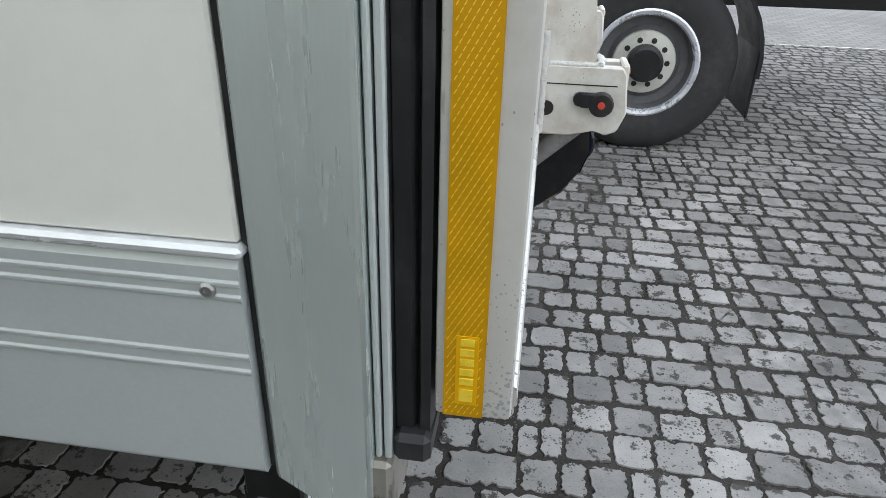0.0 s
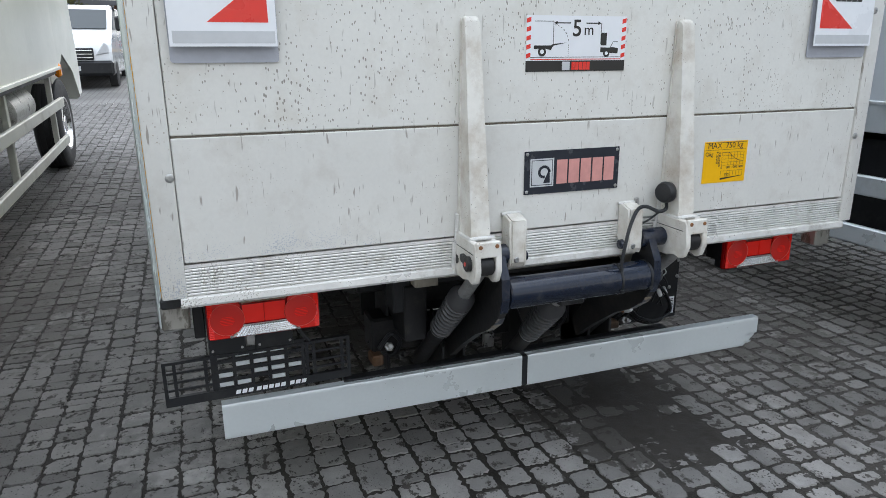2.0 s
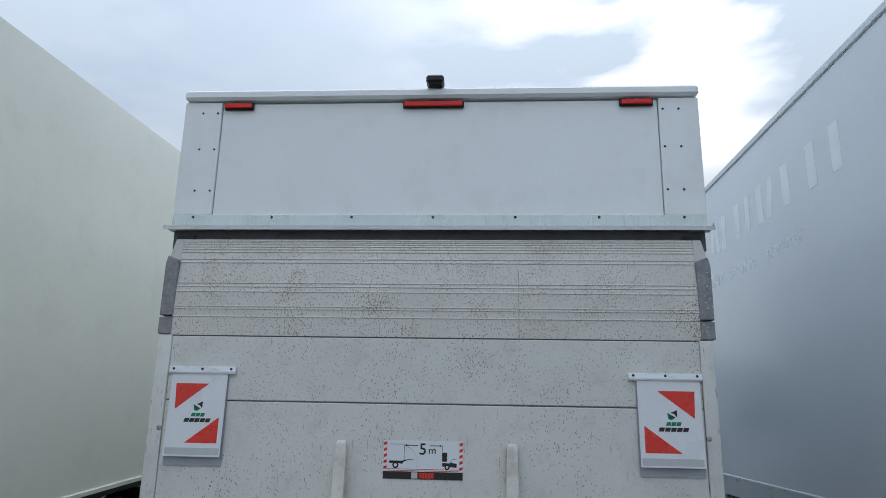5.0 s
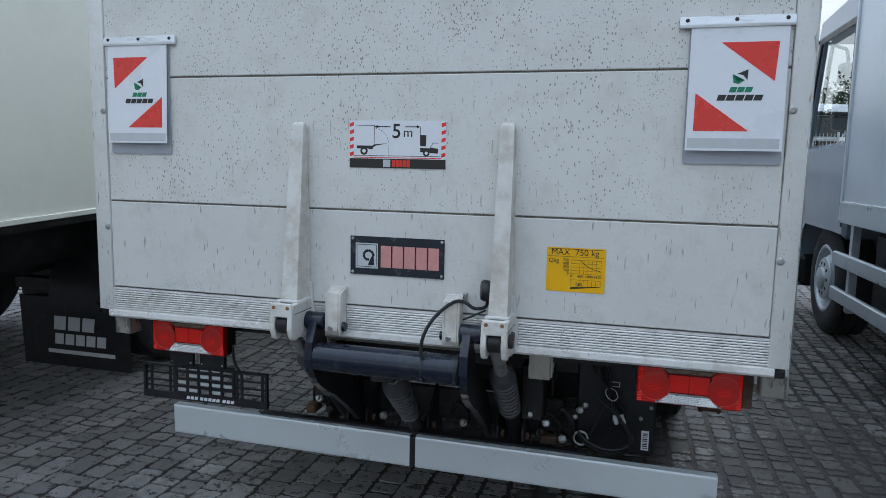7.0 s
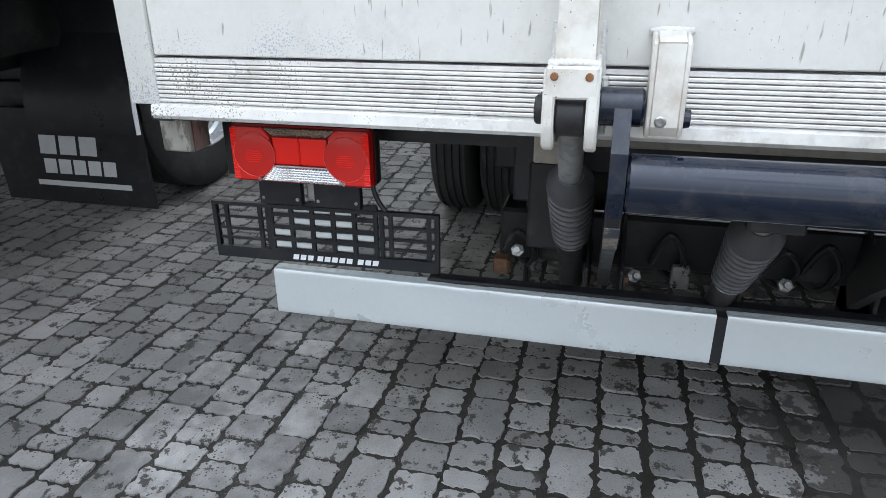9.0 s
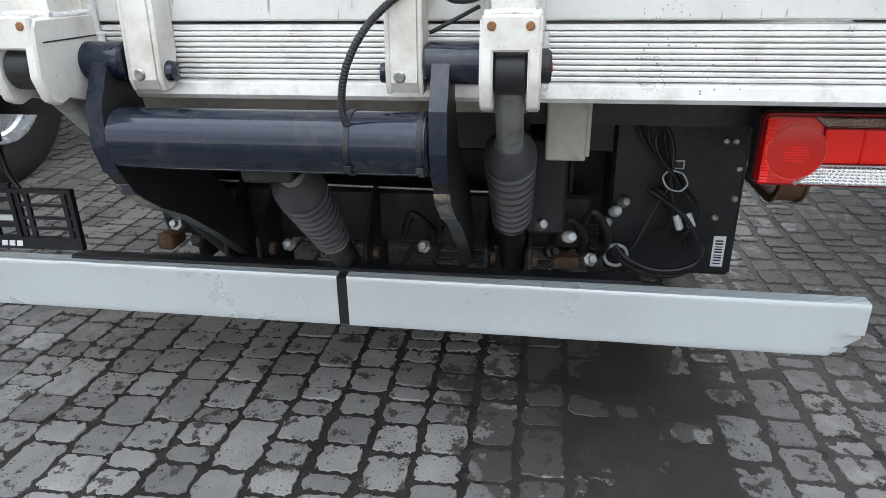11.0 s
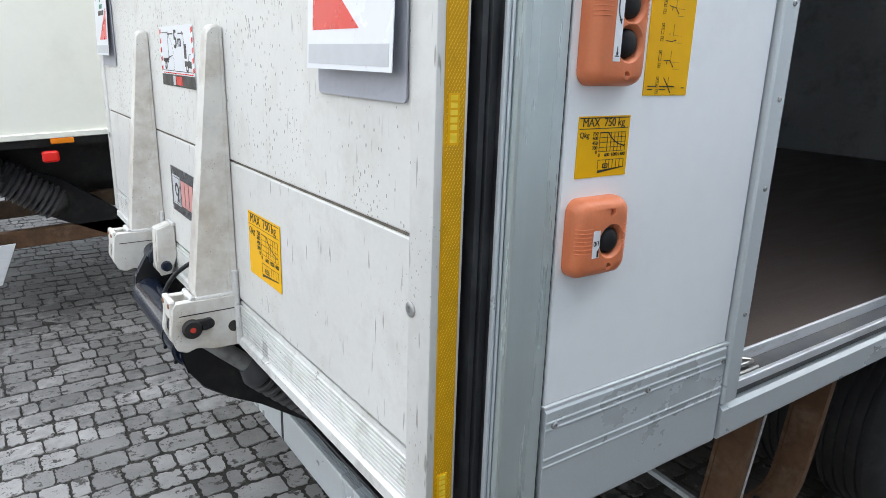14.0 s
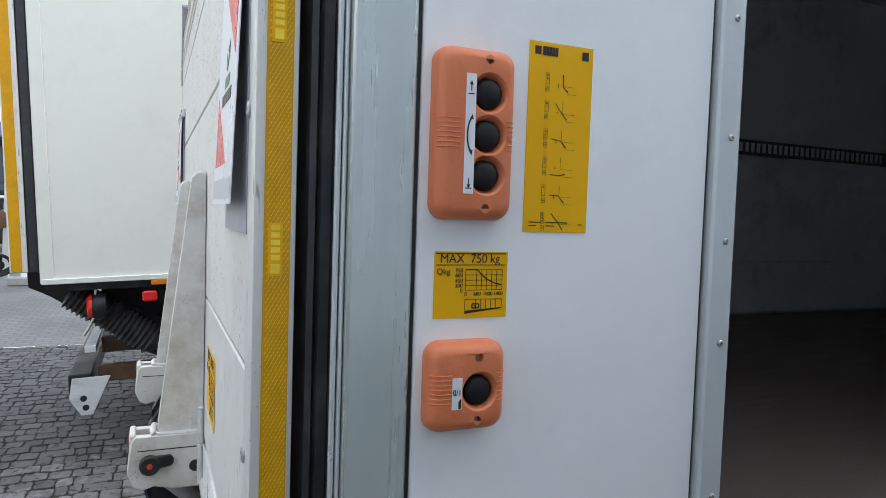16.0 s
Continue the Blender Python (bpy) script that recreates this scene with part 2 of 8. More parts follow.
M_BELLOWS = material("grey_rubber_bellows", (0.045, 0.045, 0.047), 0.45, 0, 0.2, 10, 0.15, 70, dirt=(0.09, 0.085, 0.08), dirt_amt=0.5)
M_RUST = material("rusty_steel", (0.15, 0.080, 0.042), 0.75, 0.1, 0.35, 14, 0.5, 60, dirt=(0.25, 0.165, 0.105), dirt_amt=0.8, dirt_scale=11)
M_RUSTDARK = material("dark_rusty_plate", (0.10, 0.065, 0.042), 0.75, 0.1, 0.35, 14, 0.4, 60, dirt=(0.20, 0.12, 0.07), dirt_amt=0.7, dirt_scale=18)
M_STEEL = material("zinc_steel", (0.45, 0.45, 0.44), 0.35, 0.85, 0.15, 30, 0.1, 120, dirt=(0.25, 0.15, 0.08), dirt_amt=0.4, dirt_scale=25)
M_RIM = material("silver_wheel_paint", (0.50, 0.52, 0.56), 0.4, 0.5, 0.1, 7, 0.05, 80, dirt=(0.2, 0.17, 0.14), dirt_amt=0.6, dirt_scale=8)
M_RIMBRIGHT = material("bright_silver_wheel_paint", (0.74, 0.76, 0.80), 0.3, 0.55, 0.1, 7, 0.05, 80, dirt=(0.35, 0.31, 0.27), dirt_amt=0.45, dirt_scale=8)
M_RUSTBOLT = material("rusty_bolt", (0.26, 0.12, 0.05), 0.7, 0.2, 0.3, 60, 0.3, 200)
M_YTAPE = material("yellow_reflective_tape", (0.66, 0.335, 0.004), 0.4, 0, 0.08, 40, 0.1, 300, spec=0.25, dirt=(0.45, 0.26, 0.01), dirt_amt=0.5, dirt_scale=8)
M_YCELL = material("yellow_tape_cell_line", (0.98, 0.70, 0.05), 0.3, 0, 0.05, 40)
M_YELLOW = material("yellow_label", (0.88, 0.475, 0.003), 0.45, 0, 0.04, 8, spec=0.2)
M_INK = material("black_ink", (0.02, 0.018, 0.015), 0.45, 0, 0.1, 30)
M_WHITE = material("white_vinyl", (0.80, 0.81, 0.83), 0.3, 0, 0.03, 6, rvar=0.05)
M_RED = material("red_vinyl", (0.72, 0.035, 0.022), 0.3, 0, 0.05, 9)
M_PINRED = material("dull_red_pin_paint", (0.62, 0.06, 0.035), 0.5, 0, 0.15, 40)
M_GREEN = material("green_ink", (0.015, 0.22, 0.11), 0.4, 0, 0.05, 30)
M_NAVY = material("dark_navy_enamel", (0.018, 0.021, 0.03), 0.25, 0, 0.15, 12, dirt=(0.07, 0.07, 0.07), dirt_amt=0.3)
M_PINK = material("faded_red_ink", (0.62, 0.29, 0.26), 0.45, 0, 0.12, 25)
M_PALE = material("pale_grey_ink", (0.55, 0.56, 0.57), 0.4, 0, 0.06, 20)
M_ORANGE = material("orange_plastic", (0.70, 0.205, 0.085), 0.42, 0, 0.06, 10, 0.12, 220, dirt=(0.5, 0.2, 0.11), dirt_amt=0.3, spec=0.4)
M_GREYVINYL = material("grey_flag_backing", (0.40, 0.41, 0.45), 0.5, 0, 0.06, 20, 0.2, 90)
M_ZINCWORN = material("scuffed_grey_corner", (0.27, 0.27, 0.28), 0.5, 0.5, 0.3, 20, 0.3, 80, speck=(0.6, 0.6, 0.6), speck_scale=60, speck_cut=0.2)
M_INNER = material("grey_interior_wall", (0.80, 0.81, 0.82), 0.5, 0, 0.10, 2, 0.05, 60, dirt=(0.2, 0.2, 0.2), dirt_amt=0.4, dirt_scale=3)
M_PLY = material("worn_plywood_floor", (0.13, 0.10, 0.085), 0.45, 0, 0.25, 6, 0.2, 60, stretch=(0.5, 4, 1), dirt=(0.24, 0.18, 0.13), dirt_amt=0.7, dirt_scale=2.5, dirt_cut=(0.58, 0.70))
M_VANWHITE = material("white_car_paint", (0.78, 0.79, 0.80), 0.15, 0, 0.02, 1, rvar=0.04, coat=0.5)
M_CABBLUE = material("blue_grey_cab_paint", (0.30, 0.345, 0.40), 0.22, 0.1, 0.05, 2, rvar=0.05, coat=0.4)
M_DKBLUE = material("dark_blue_cab_paint", (0.03, 0.045, 0.08), 0.2, 0, 0.05, 2, coat=0.5)
M_CHIP = material("chipped_blue_edge", (0.045, 0.05, 0.065), 0.4, 0.1, 0.3, 20, 0.3, 60, dirt=(0.30, 0.24, 0.17), dirt_amt=0.9, dirt_scale=28, dirt_cut=(0.50, 0.56))
M_RIMDARK = material("dark_dusty_metal", (0.13, 0.13, 0.135), 0.6, 0.3, 0.25, 9, 0.1, 60, dirt=(0.20, 0.18, 0.15), dirt_amt=0.5, dirt_scale=10)
M_RAIL = material("cream_guard_rail", (0.60, 0.595, 0.53), 0.45, 0.1, 0.08, 4, 0.05, 70, dirt=(0.35, 0.33, 0.28), dirt_amt=0.5, dirt_scale=5)
M_CHROME = material("chrome", (0.75, 0.75, 0.76), 0.08, 1.0, 0.02, 3, rvar=0.03)
M_FENCE = material("white_fence_paint", (0.78, 0.79, 0.80), 0.4, 0, 0.05, 5)
M_CONC = material("grey_concrete_block", (0.30, 0.30, 0.28), 0.85, 0, 0.2, 10, 0.4, 40)
M_BARK = material("bark", (0.09, 0.065, 0.045), 0.9, 0, 0.3, 8, 0.6, 30)
M_LEAF = material("autumn_leaves", (0.095, 0.095, 0.03), 0.6, 0, 0.35, 1.5, island=0.5)
M_HEDGE = material("green_leaves", (0.045, 0.075, 0.025), 0.6, 0, 0.35, 1.5, island=0.5)
M_GRASS = material("grass", (0.07, 0.10, 0.03), 0.8, 0, 0.4, 3)
M_FACADE = material("grey_sheet_facade", (0.50, 0.52, 0.54), 0.5, 0.1, 0.06, 1)
M_ROOF = material("dark_roofing", (0.10, 0.10, 0.11), 0.7, 0, 0.1, 2)


def wear(m, colour, scale, cut, amount, gate=(0.35, 0.65), gate_scale=4.0, span=None):
    """Small crisp chips and pits over a surface, gathered in patches; span fades them by (axis, from, to)."""
    n, l = m.node_tree.nodes, m.node_tree.links
    b = n["Principled BSDF"]
    geo = n.new("ShaderNodeNewGeometry")
    wob = n.new("ShaderNodeTexNoise")
    wob.inputs["Scale"].default_value, wob.inputs["Detail"].default_value = scale * 1.4, 3.0
    l.new(geo.outputs["Position"], wob.inputs["Vector"])
    v = n.new("ShaderNodeTexVoronoi")
    v.inputs["Scale"].default_value = scale
    l.new(geo.outputs["Position"], v.inputs["Vector"])
    d = n.new("ShaderNodeMath")
    d.operation = "MULTIPLY_ADD"
    d.inputs[1].default_value = 0.55
    l.new(wob.outputs["Fac"], d.inputs[0])
    l.new(v.outputs["Distance"], d.inputs[2])
    g = n.new("ShaderNodeTexNoise")
    g.inputs["Scale"].default_value, g.inputs["Detail"].default_value = gate_scale, 6.0
    l.new(geo.outputs["Position"], g.inputs["Vector"])
    r = n.new("ShaderNodeMapRange")
    r.inputs[1].default_value, r.inputs[2].default_value, r.inputs[3].default_value, r.inputs[4].default_value = gate[0], gate[1], 0.15, cut + 0.27
    l.new(g.outputs["Fac"], r.inputs[0])
    lim = r.outputs[0]
    for axis, lo, hi in span or ():
        sep_ = n.new("ShaderNodeSeparateXYZ")
        l.new(geo.outputs["Position"], sep_.inputs[0])
        q = n.new("ShaderNodeMapRange")
        q.inputs[1].default_value, q.inputs[2].default_value, q.inputs[3].default_value, q.inputs[4].default_value = lo, hi, 0.0, 1.0
        l.new(sep_.outputs[axis], q.inputs[0])
        mu = n.new("ShaderNodeMath")
        mu.operation = "MULTIPLY"
        l.new(lim, mu.inputs[0])
        l.new(q.outputs[0], mu.inputs[1])
        lim = mu.outputs[0]
    lt = n.new("ShaderNodeMath")
    lt.operation = "LESS_THAN"
    l.new(d.outputs[0], lt.inputs[0])
    l.new(lim, lt.inputs[1])
    f = n.new("ShaderNodeMath")
    f.operation = "MULTIPLY"
    f.inputs[1].default_value = amount
    l.new(lt.outputs[0], f.inputs[0])
    mix = n.new("ShaderNodeMixRGB")
    mix.inputs[2].default_value = (*colour, 1)
    l.new(f.outputs[0], mix.inputs[0])
    l.new(b.inputs["Base Color"].links[0].from_socket, mix.inputs[1])
    l.new(mix.outputs[0], b.inputs["Base Color"])
    return m


# bluish abrasion low on the left of the lowest board, rust-brown chips higher up
wear(M_PLAT, (0.34, 0.37, 0.44), 250.0, 0.46, 0.7, (0.30, 0.62), 5.0, (("Z", 1.14, 1.02), ("Y", -0.30, -0.60)))
wear(M_PLAT, (0.36, 0.30, 0.22), 95.0, 0.22, 0.65, (0.42, 0.72), 6.0)
wear(M_PLATMID, (0.34, 0.29, 0.22), 120.0, 0.26, 0.7, (0.38, 0.70), 5.0)
wear(M_PLATUP, (0.30, 0.25, 0.19), 120.0, 0.30, 0.75, (0.34, 0.68), 5.0)
wear(M_PLATTOP, (0.22, 0.17, 0.12), 150.0, 0.36, 0.8, (0.30, 0.66), 5.0)
wear(M_ALUWORN, (0.24, 0.21, 0.17), 200.0, 0.40, 0.75, (0.30, 0.62), 8.0, (("Y", -0.15, -0.95),))
wear(M_WELD, (0.25, 0.17, 0.10), 170.0, 0.22, 0.7, (0.42, 0.70), 14.0)


def lens_material(name, colour, rough=0.12, clear=0.0, ribs=0.10):
    m = bpy.data.materials.new(name)
    m.use_nodes = True
    n, l = m.node_tree.nodes, m.node_tree.links
    b = n["Principled BSDF"]
    b.inputs["Base Color"].default_value = (*colour, 1)
    b.inputs["Roughness"].default_value = rough
    b.inputs["Coat Weight"].default_value = 0.15
    b.inputs["Specular IOR Level"].default_value = 0.3
    b.inputs["Transmission Weight"].default_value = clear
    geo = n.new("ShaderNodeNewGeometry")
    w = n.new("ShaderNodeTexWave")
    w.inputs["Scale"].default_value, w.inputs["Distortion"].default_value = 90, 0.1
    w.bands_direction = "Z"
    l.new(geo.outputs["Position"], w.inputs["Vector"])
    bp = n.new("ShaderNodeBump")
    bp.inputs["Strength"].default_value, bp.inputs["Distance"].default_value = ribs, 0.002
    l.new(w.outputs["Fac"], bp.inputs["Height"])
    l.new(bp.outputs["Normal"], b.inputs["Normal"])
    return m


M_LRED = lens_material("red_lamp_lens", (0.88, 0.026, 0.018), 0.10, 0.22, 0.16)
M_LBRIGHT = lens_material("bright_red_reflector", (0.92, 0.024, 0.014), 0.2, 0.0, 0.04)
M_LDOME = lens_material("clear_red_dome", (0.78, 0.030, 0.022), 0.06, 0.20, 0.06)
M_LRING = lens_material("pale_red_ring", (0.90, 0.20, 0.15), 0.15, 0.0, 0.0)
M_LCLEAR = lens_material("clear_ribbed_lens", (0.90, 0.89, 0.87), 0.05, 0.35, 0.0)
M_LPRISM = material("mirrored_prisms", (0.90, 0.90, 0.90), 0.16, 0.85, 0.05, 30)
M_LPRISMDARK = material("smoky_mirrored_prisms", (0.46, 0.38, 0.32), 0.16, 0.8, 0.05, 30)
M_LSMOKE = lens_material("smoky_prism_lens", (0.40, 0.34, 0.30), 0.06, 0.30, 0.0)
M_LDEEP = lens_material("deep_red_lens_rim", (0.24, 0.004, 0.004), 0.12)
M_LAMBER = lens_material("amber_lamp_lens", (0.75, 0.22, 0.01))


def glass_material(name, colour, rough=0.03):
    m = bpy.data.materials.new(name)
    m.use_nodes = True
    b = m.node_tree.nodes["Principled BSDF"]
    b.inputs["Base Color"].default_value = (*colour, 1)
    b.inputs["Roughness"].default_value = rough
    b.inputs["Specular IOR Level"].default_value = 0.5
    b.inputs["Coat Weight"].default_value = 0.0
    return m


M_GLASS = glass_material("dark_tinted_glass", (0.035, 0.045, 0.05))
M_CLEARGLASS = glass_material("clear_window_glass", (0.90, 0.95, 0.94), 0.0)
M_CLEARGLASS.node_tree.nodes["Principled BSDF"].inputs["Transmission Weight"].default_value = 1.0
M_MIRROR = glass_material("mirror_glass", (0.6, 0.62, 0.65))
M_MIRROR.node_tree.nodes["Principled BSDF"].inputs["Metallic"].default_value = 1.0

# ---- building tools ----
BASE = {}


def thing(name, loc, label="", category="", group="", kind=""):
    e = new(name)
    e.location = loc
    e.empty_display_size = 0.1
    BASE[e.name] = Vector(loc)
    return tagged(e, label, category, group, kind)


def part(name, bm, material, parent, label="", smooth=None):
    """Links a bmesh, given in world coordinates, as one mesh object under a thing or a part."""
    base = BASE[parent.name]
    bmesh.ops.translate(bm, verts=bm.verts, vec=-base)
    bmesh.ops.recalc_face_normals(bm, faces=bm.faces)
    me = bpy.data.meshes.new(name)
    bm.to_mesh(me)
    bm.free()
    me.materials.append(material)
    if smooth is not None:
        me.shade_smooth()
        me.set_sharp_from_angle(angle=radians(smooth))
    ob = new(name, me)
    ob.parent = parent
    BASE[ob.name] = base
    return tagged(ob, label)


def solid(name, bm, material, label="", category="", group="", kind="", smooth=None):
    """A thing of one mesh, its origin at the foot of the mesh."""
    lo = Vector([min(v.co[i] for v in bm.verts) for i in range(3)])
    hi = Vector([max(v.co[i] for v in bm.verts) for i in range(3)])
    base = Vector(((lo.x + hi.x) / 2, (lo.y + hi.y) / 2, lo.z))
    bmesh.ops.translate(bm, verts=bm.verts, vec=-base)
    bmesh.ops.recalc_face_normals(bm, faces=bm.faces)
    me = bpy.data.meshes.new(name)
    bm.to_mesh(me)
    bm.free()
    me.materials.append(material)
    if smooth is not None:
        me.shade_smooth()
        me.set_sharp_from_angle(angle=radians(smooth))
    ob = new(name, me)
    ob.location = base
    BASE[ob.name] = base
    return tagged(ob, label, category, group, kind)


def B(x0, x1, y0, y1, z0, z1, bevel=0.0, bm=None, seg=1):
    """A block between two corners, its edges bevelled; added to bm if that is given."""
    own = bmesh.new()
    vs = [own.verts.new((x, y, z)) for x in (x0, x1) for y in (y0, y1) for z in (z0, z1)]
    for f in ((0, 1, 3, 2), (4, 6, 7, 5), (0, 4, 5, 1), (2, 3, 7, 6), (0, 2, 6, 4), (1, 5, 7, 3)):
        own.faces.new([vs[i] for i in f])
    if bevel:
        bmesh.ops.bevel(own, geom=own.edges[:], offset=bevel, segments=seg, affect="EDGES", profile=0.5)
    return merge(bm, own)


def merge(bm, own):
    if bm is None:
        return own
    vm = {v: bm.verts.new(v.co) for v in own.verts}
    for f in own.faces:
        try:
            bm.faces.new([vm[v] for v in f.verts])
        except ValueError:
            pass
    own.free()
    return bm


def prism(points, axis, lo, hi, bevel=0.0, bm=None):
    """A flat outline in the two other axes, drawn out along one axis from lo to hi."""
    own = bmesh.new()
    def at(p, k):
        return {"x": (k, p[0], p[1]), "y": (p[0], k, p[1]), "z": (p[0], p[1], k)}[axis]
    a = [own.verts.new(at(p, lo)) for p in points]
    b = [own.verts.new(at(p, hi)) for p in points]
    own.faces.new(a)
    own.faces.new(b[::-1])
    for i in range(len(points)):
        j = (i + 1) % len(points)
        own.faces.new((a[i], a[j], b[j], b[i]))
    if bevel:
        bmesh.ops.bevel(own, geom=own.edges[:], offset=bevel, segments=1, affect="EDGES")
    return merge(bm, own)


def lathe(profile, origin, axis, n=32, bm=None, closed=False):
    """A profile of (distance along the axis, radius), turned about an axis."""
    own = bmesh.new()
    a = Vector(axis).normalized()
    u = a.orthogonal().normalized()
    v = a.cross(u)
    o = Vector(origin)
    rings = []
    for h, r in profile:
        if r < 1e-5:
            rings.append([own.verts.new(o + a * h)])
        else:
            rings.append([own.verts.new(o + a * h + (u * math.cos(t) + v * math.sin(t)) * r) for t in (2 * math.pi * i / n for i in range(n))])
    for p, q in zip(rings, rings[1:]):
        for i in range(n):
            j = (i + 1) % n
            if len(p) == 1 and len(q) == 1:
                continue
            if len(p) == 1:
                own.faces.new((p[0], q[j], q[i]))
            elif len(q) == 1:
                own.faces.new((p[i], p[j], q[0]))
            else:
                own.faces.new((p[i], p[j], q[j], q[i]))
    for ring in (rings[0], rings[-1]):
        if len(ring) > 2 and not closed:
            own.faces.new(ring)
    return merge(bm, own)


def rod(a, b, r, n=16, bm=None, bevel=0.0):
    a, b = Vector(a), Vector(b)
    h = (b - a).length
    k = bevel
    prof = [(0, 0), (0, r - k), (k, r), (h - k, r), (h, r - k), (h, 0)] if k else [(0, 0), (0, r), (h, r), (h, 0)]
    return lathe(prof, a, b - a, n, bm)


def hose(points, r, n=10, bm=None, steps=8, rib=0.0, pitch=0.006):
    """A round hose through points, smoothed; rib gives corrugation."""
    P = [Vector(p) for p in points]
    line = []
    for i in range(len(P) - 1):
        p0, p1, p2, p3 = P[max(i - 1, 0)], P[i], P[i + 1], P[min(i + 2, len(P) - 1)]
        for s in range(steps):
            t = s / steps
            line.append(0.5 * ((2 * p1) + (p2 - p0) * t + (2 * p0 - 5 * p1 + 4 * p2 - p3) * t * t + (3 * p1 - p0 - 3 * p2 + p3) * t ** 3))
    line.append(P[-1])
    own = bmesh.new()
    rings, up = [], None
    for i, p in enumerate(line):
        d = (line[min(i + 1, len(line) - 1)] - line[max(i - 1, 0)]).normalized()
        up = d.orthogonal().normalized() if up is None else (up - d * up.dot(d)).normalized()
        w = d.cross(up)
        rr = r + (rib if i % 2 else 0.0)
        rings.append([own.verts.new(p + (up * math.cos(t) + w * math.sin(t)) * rr) for t in (2 * math.pi * k / n for k in range(n))])
    for p, q in zip(rings, rings[1:]):
        for i in range(n):
            j = (i + 1) % n
            own.faces.new((p[i], p[j], q[j], q[i]))
    own.faces.new(rings[0])
    own.faces.new(rings[-1])
    return merge(bm, own)


def sheet(points, n0, n1, face, bm=None):
    """A thin flat piece on a face: outline in (right, up) of that face, from n0 to n1 proud of it."""
    own = bmesh.new()
    a = [own.verts.new(face(u, v, n0)) for u, v in points]
    b = [own.verts.new(face(u, v, n1)) for u, v in points]
    own.faces.new(a)
    own.faces.new(b[::-1])
    for i in range(len(points)):
        j = (i + 1) % len(points)
        own.faces.new((a[i], a[j], b[j], b[i]))
    return merge(bm, own)


def rect(u0, u1, v0, v1):
    return [(u0, v0), (u1, v0), (u1, v1), (u0, v1)]


def stroke(points, w, n0, n1, face, bm=None):
    """A drawn line of width w along points on a face."""
    for (a, b), (c, d) in zip(points, points[1:]):
        L = math.hypot(c - a, d - b) or 1
        x, y = -(d - b) / L * w / 2, (c - a) / L * w / 2
        bm = sheet([(a + x, b + y), (a - x, b - y), (c - x, d - y), (c + x, d + y)], n0, n1, face, bm)
    return bm


def disc(u, v, r, n0, n1, face, bm=None, n=20):
    return sheet([(u + r * math.cos(2 * math.pi * i / n), v + r * math.sin(2 * math.pi * i / n)) for i in range(n)], n0, n1, face, bm)


def lettering(name, body, size, u, v, face, n, mat, parent, squeeze=1.0, bold=0.0, turn=0.0, label=""):
    """Words in the built-in font, laid flat on a face, their lower left corner at (u, v)."""
    cu = bpy.data.curves.new(name, "FONT")
    cu.body, cu.size, cu.extrude, cu.offset = body, size, 0.0004, bold
    tmp = new(name, cu)
    me = bpy.data.meshes.new_from_object(tmp)
    bpy.data.objects.remove(tmp)
    bpy.data.curves.remove(cu)
    base = BASE[parent.name]
    c, s = math.cos(radians(turn)), math.sin(radians(turn))
    for vert in me.vertices:
        x, y, z = vert.co
        x *= squeeze
        vert.co = face(u + x * c - y * s, v + x * s + y * c, n + z) - base
    me.materials.clear()
    me.materials.append(mat)
    ob = new(name, me)
    ob.parent = parent
    BASE[ob.name] = base
    return tagged(ob, label)


def REAR(u, v, n):
    return Vector((n, u, v))


HALF = 1.17          # half the width of the box body


def RIGHT(u, v, n):
    return Vector((-u, HALF + n, v))

# ---- the paved yard ----
def gz(x):
    """Height of the yard: level behind the truck, rising gently ahead of it."""
    return 0.05 * min(max(0.0, -1.8 - x), 25.0)


def brick_columns(x0, x1, y0, y1, seed):
    """Pavers laid in columns along x: centre, length and width of each."""
    r = random.Random(seed)
    out = []
    ny = int(round((y1 - y0) / 0.121))
    for j in range(ny):
        y = y0 + (j + 0.5) * 0.121
        x = x0 - r.random() * 0.2
        while x < x1:
            n = r.choice((0.062, 0.068, 0.085, 0.10, 0.105, 0.115, 0.125, 0.125, 0.19))
            out.append((x + n / 2, y + r.uniform(-0.004, 0.004), n - r.uniform(0.005, 0.011), 0.121 - r.uniform(0.006, 0.014)))
            x += n
    return out


def paver_shape(r, lx, ly, n, worn=0.0):
    """Ragged outline of a worn paver, n points: chipped corners, nibbled sides."""
    out = []
    total = 2 * (lx + ly)
    phase = r.random() * 0.5
    for i in range(n):
        q = (i + phase) / n * total
        if q < lx:
            p, side = (-lx / 2 + q, -ly / 2), min(q, lx - q)
        elif q < lx + ly:
            p, side = (lx / 2, -ly / 2 + q - lx), min(q - lx, lx + ly - q)
        elif q < 2 * lx + ly:
            p, side = (lx / 2 - (q - lx - ly), ly / 2), min(q - lx - ly, 2 * lx + ly - q)
        else:
            p, side = (-lx / 2, ly / 2 - (q - 2 * lx - ly)), min(q - 2 * lx - ly, total - q)
        d = r.uniform(-0.0015, 0.0025 + 0.004 * worn) + (r.uniform(0.003, 0.010) if r.random() < 0.16 else 0.0) + (r.uniform(0.0, 0.006) if side < 0.008 else 0.0)
        flat = abs(p[1]) > ly / 2 - 1e-6
        x, y = (p[0], math.copysign(ly / 2 - d, p[1])) if flat else (math.copysign(lx / 2 - d, p[0]), p[1])
        c = r.uniform(0.001, 0.006) if side < 0.006 else 0.0
        out.append((x - math.copysign(c, x) + r.uniform(-0.0012, 0.0012), y - math.copysign(c, y) + r.uniform(-0.0012, 0.0012)))
    return out


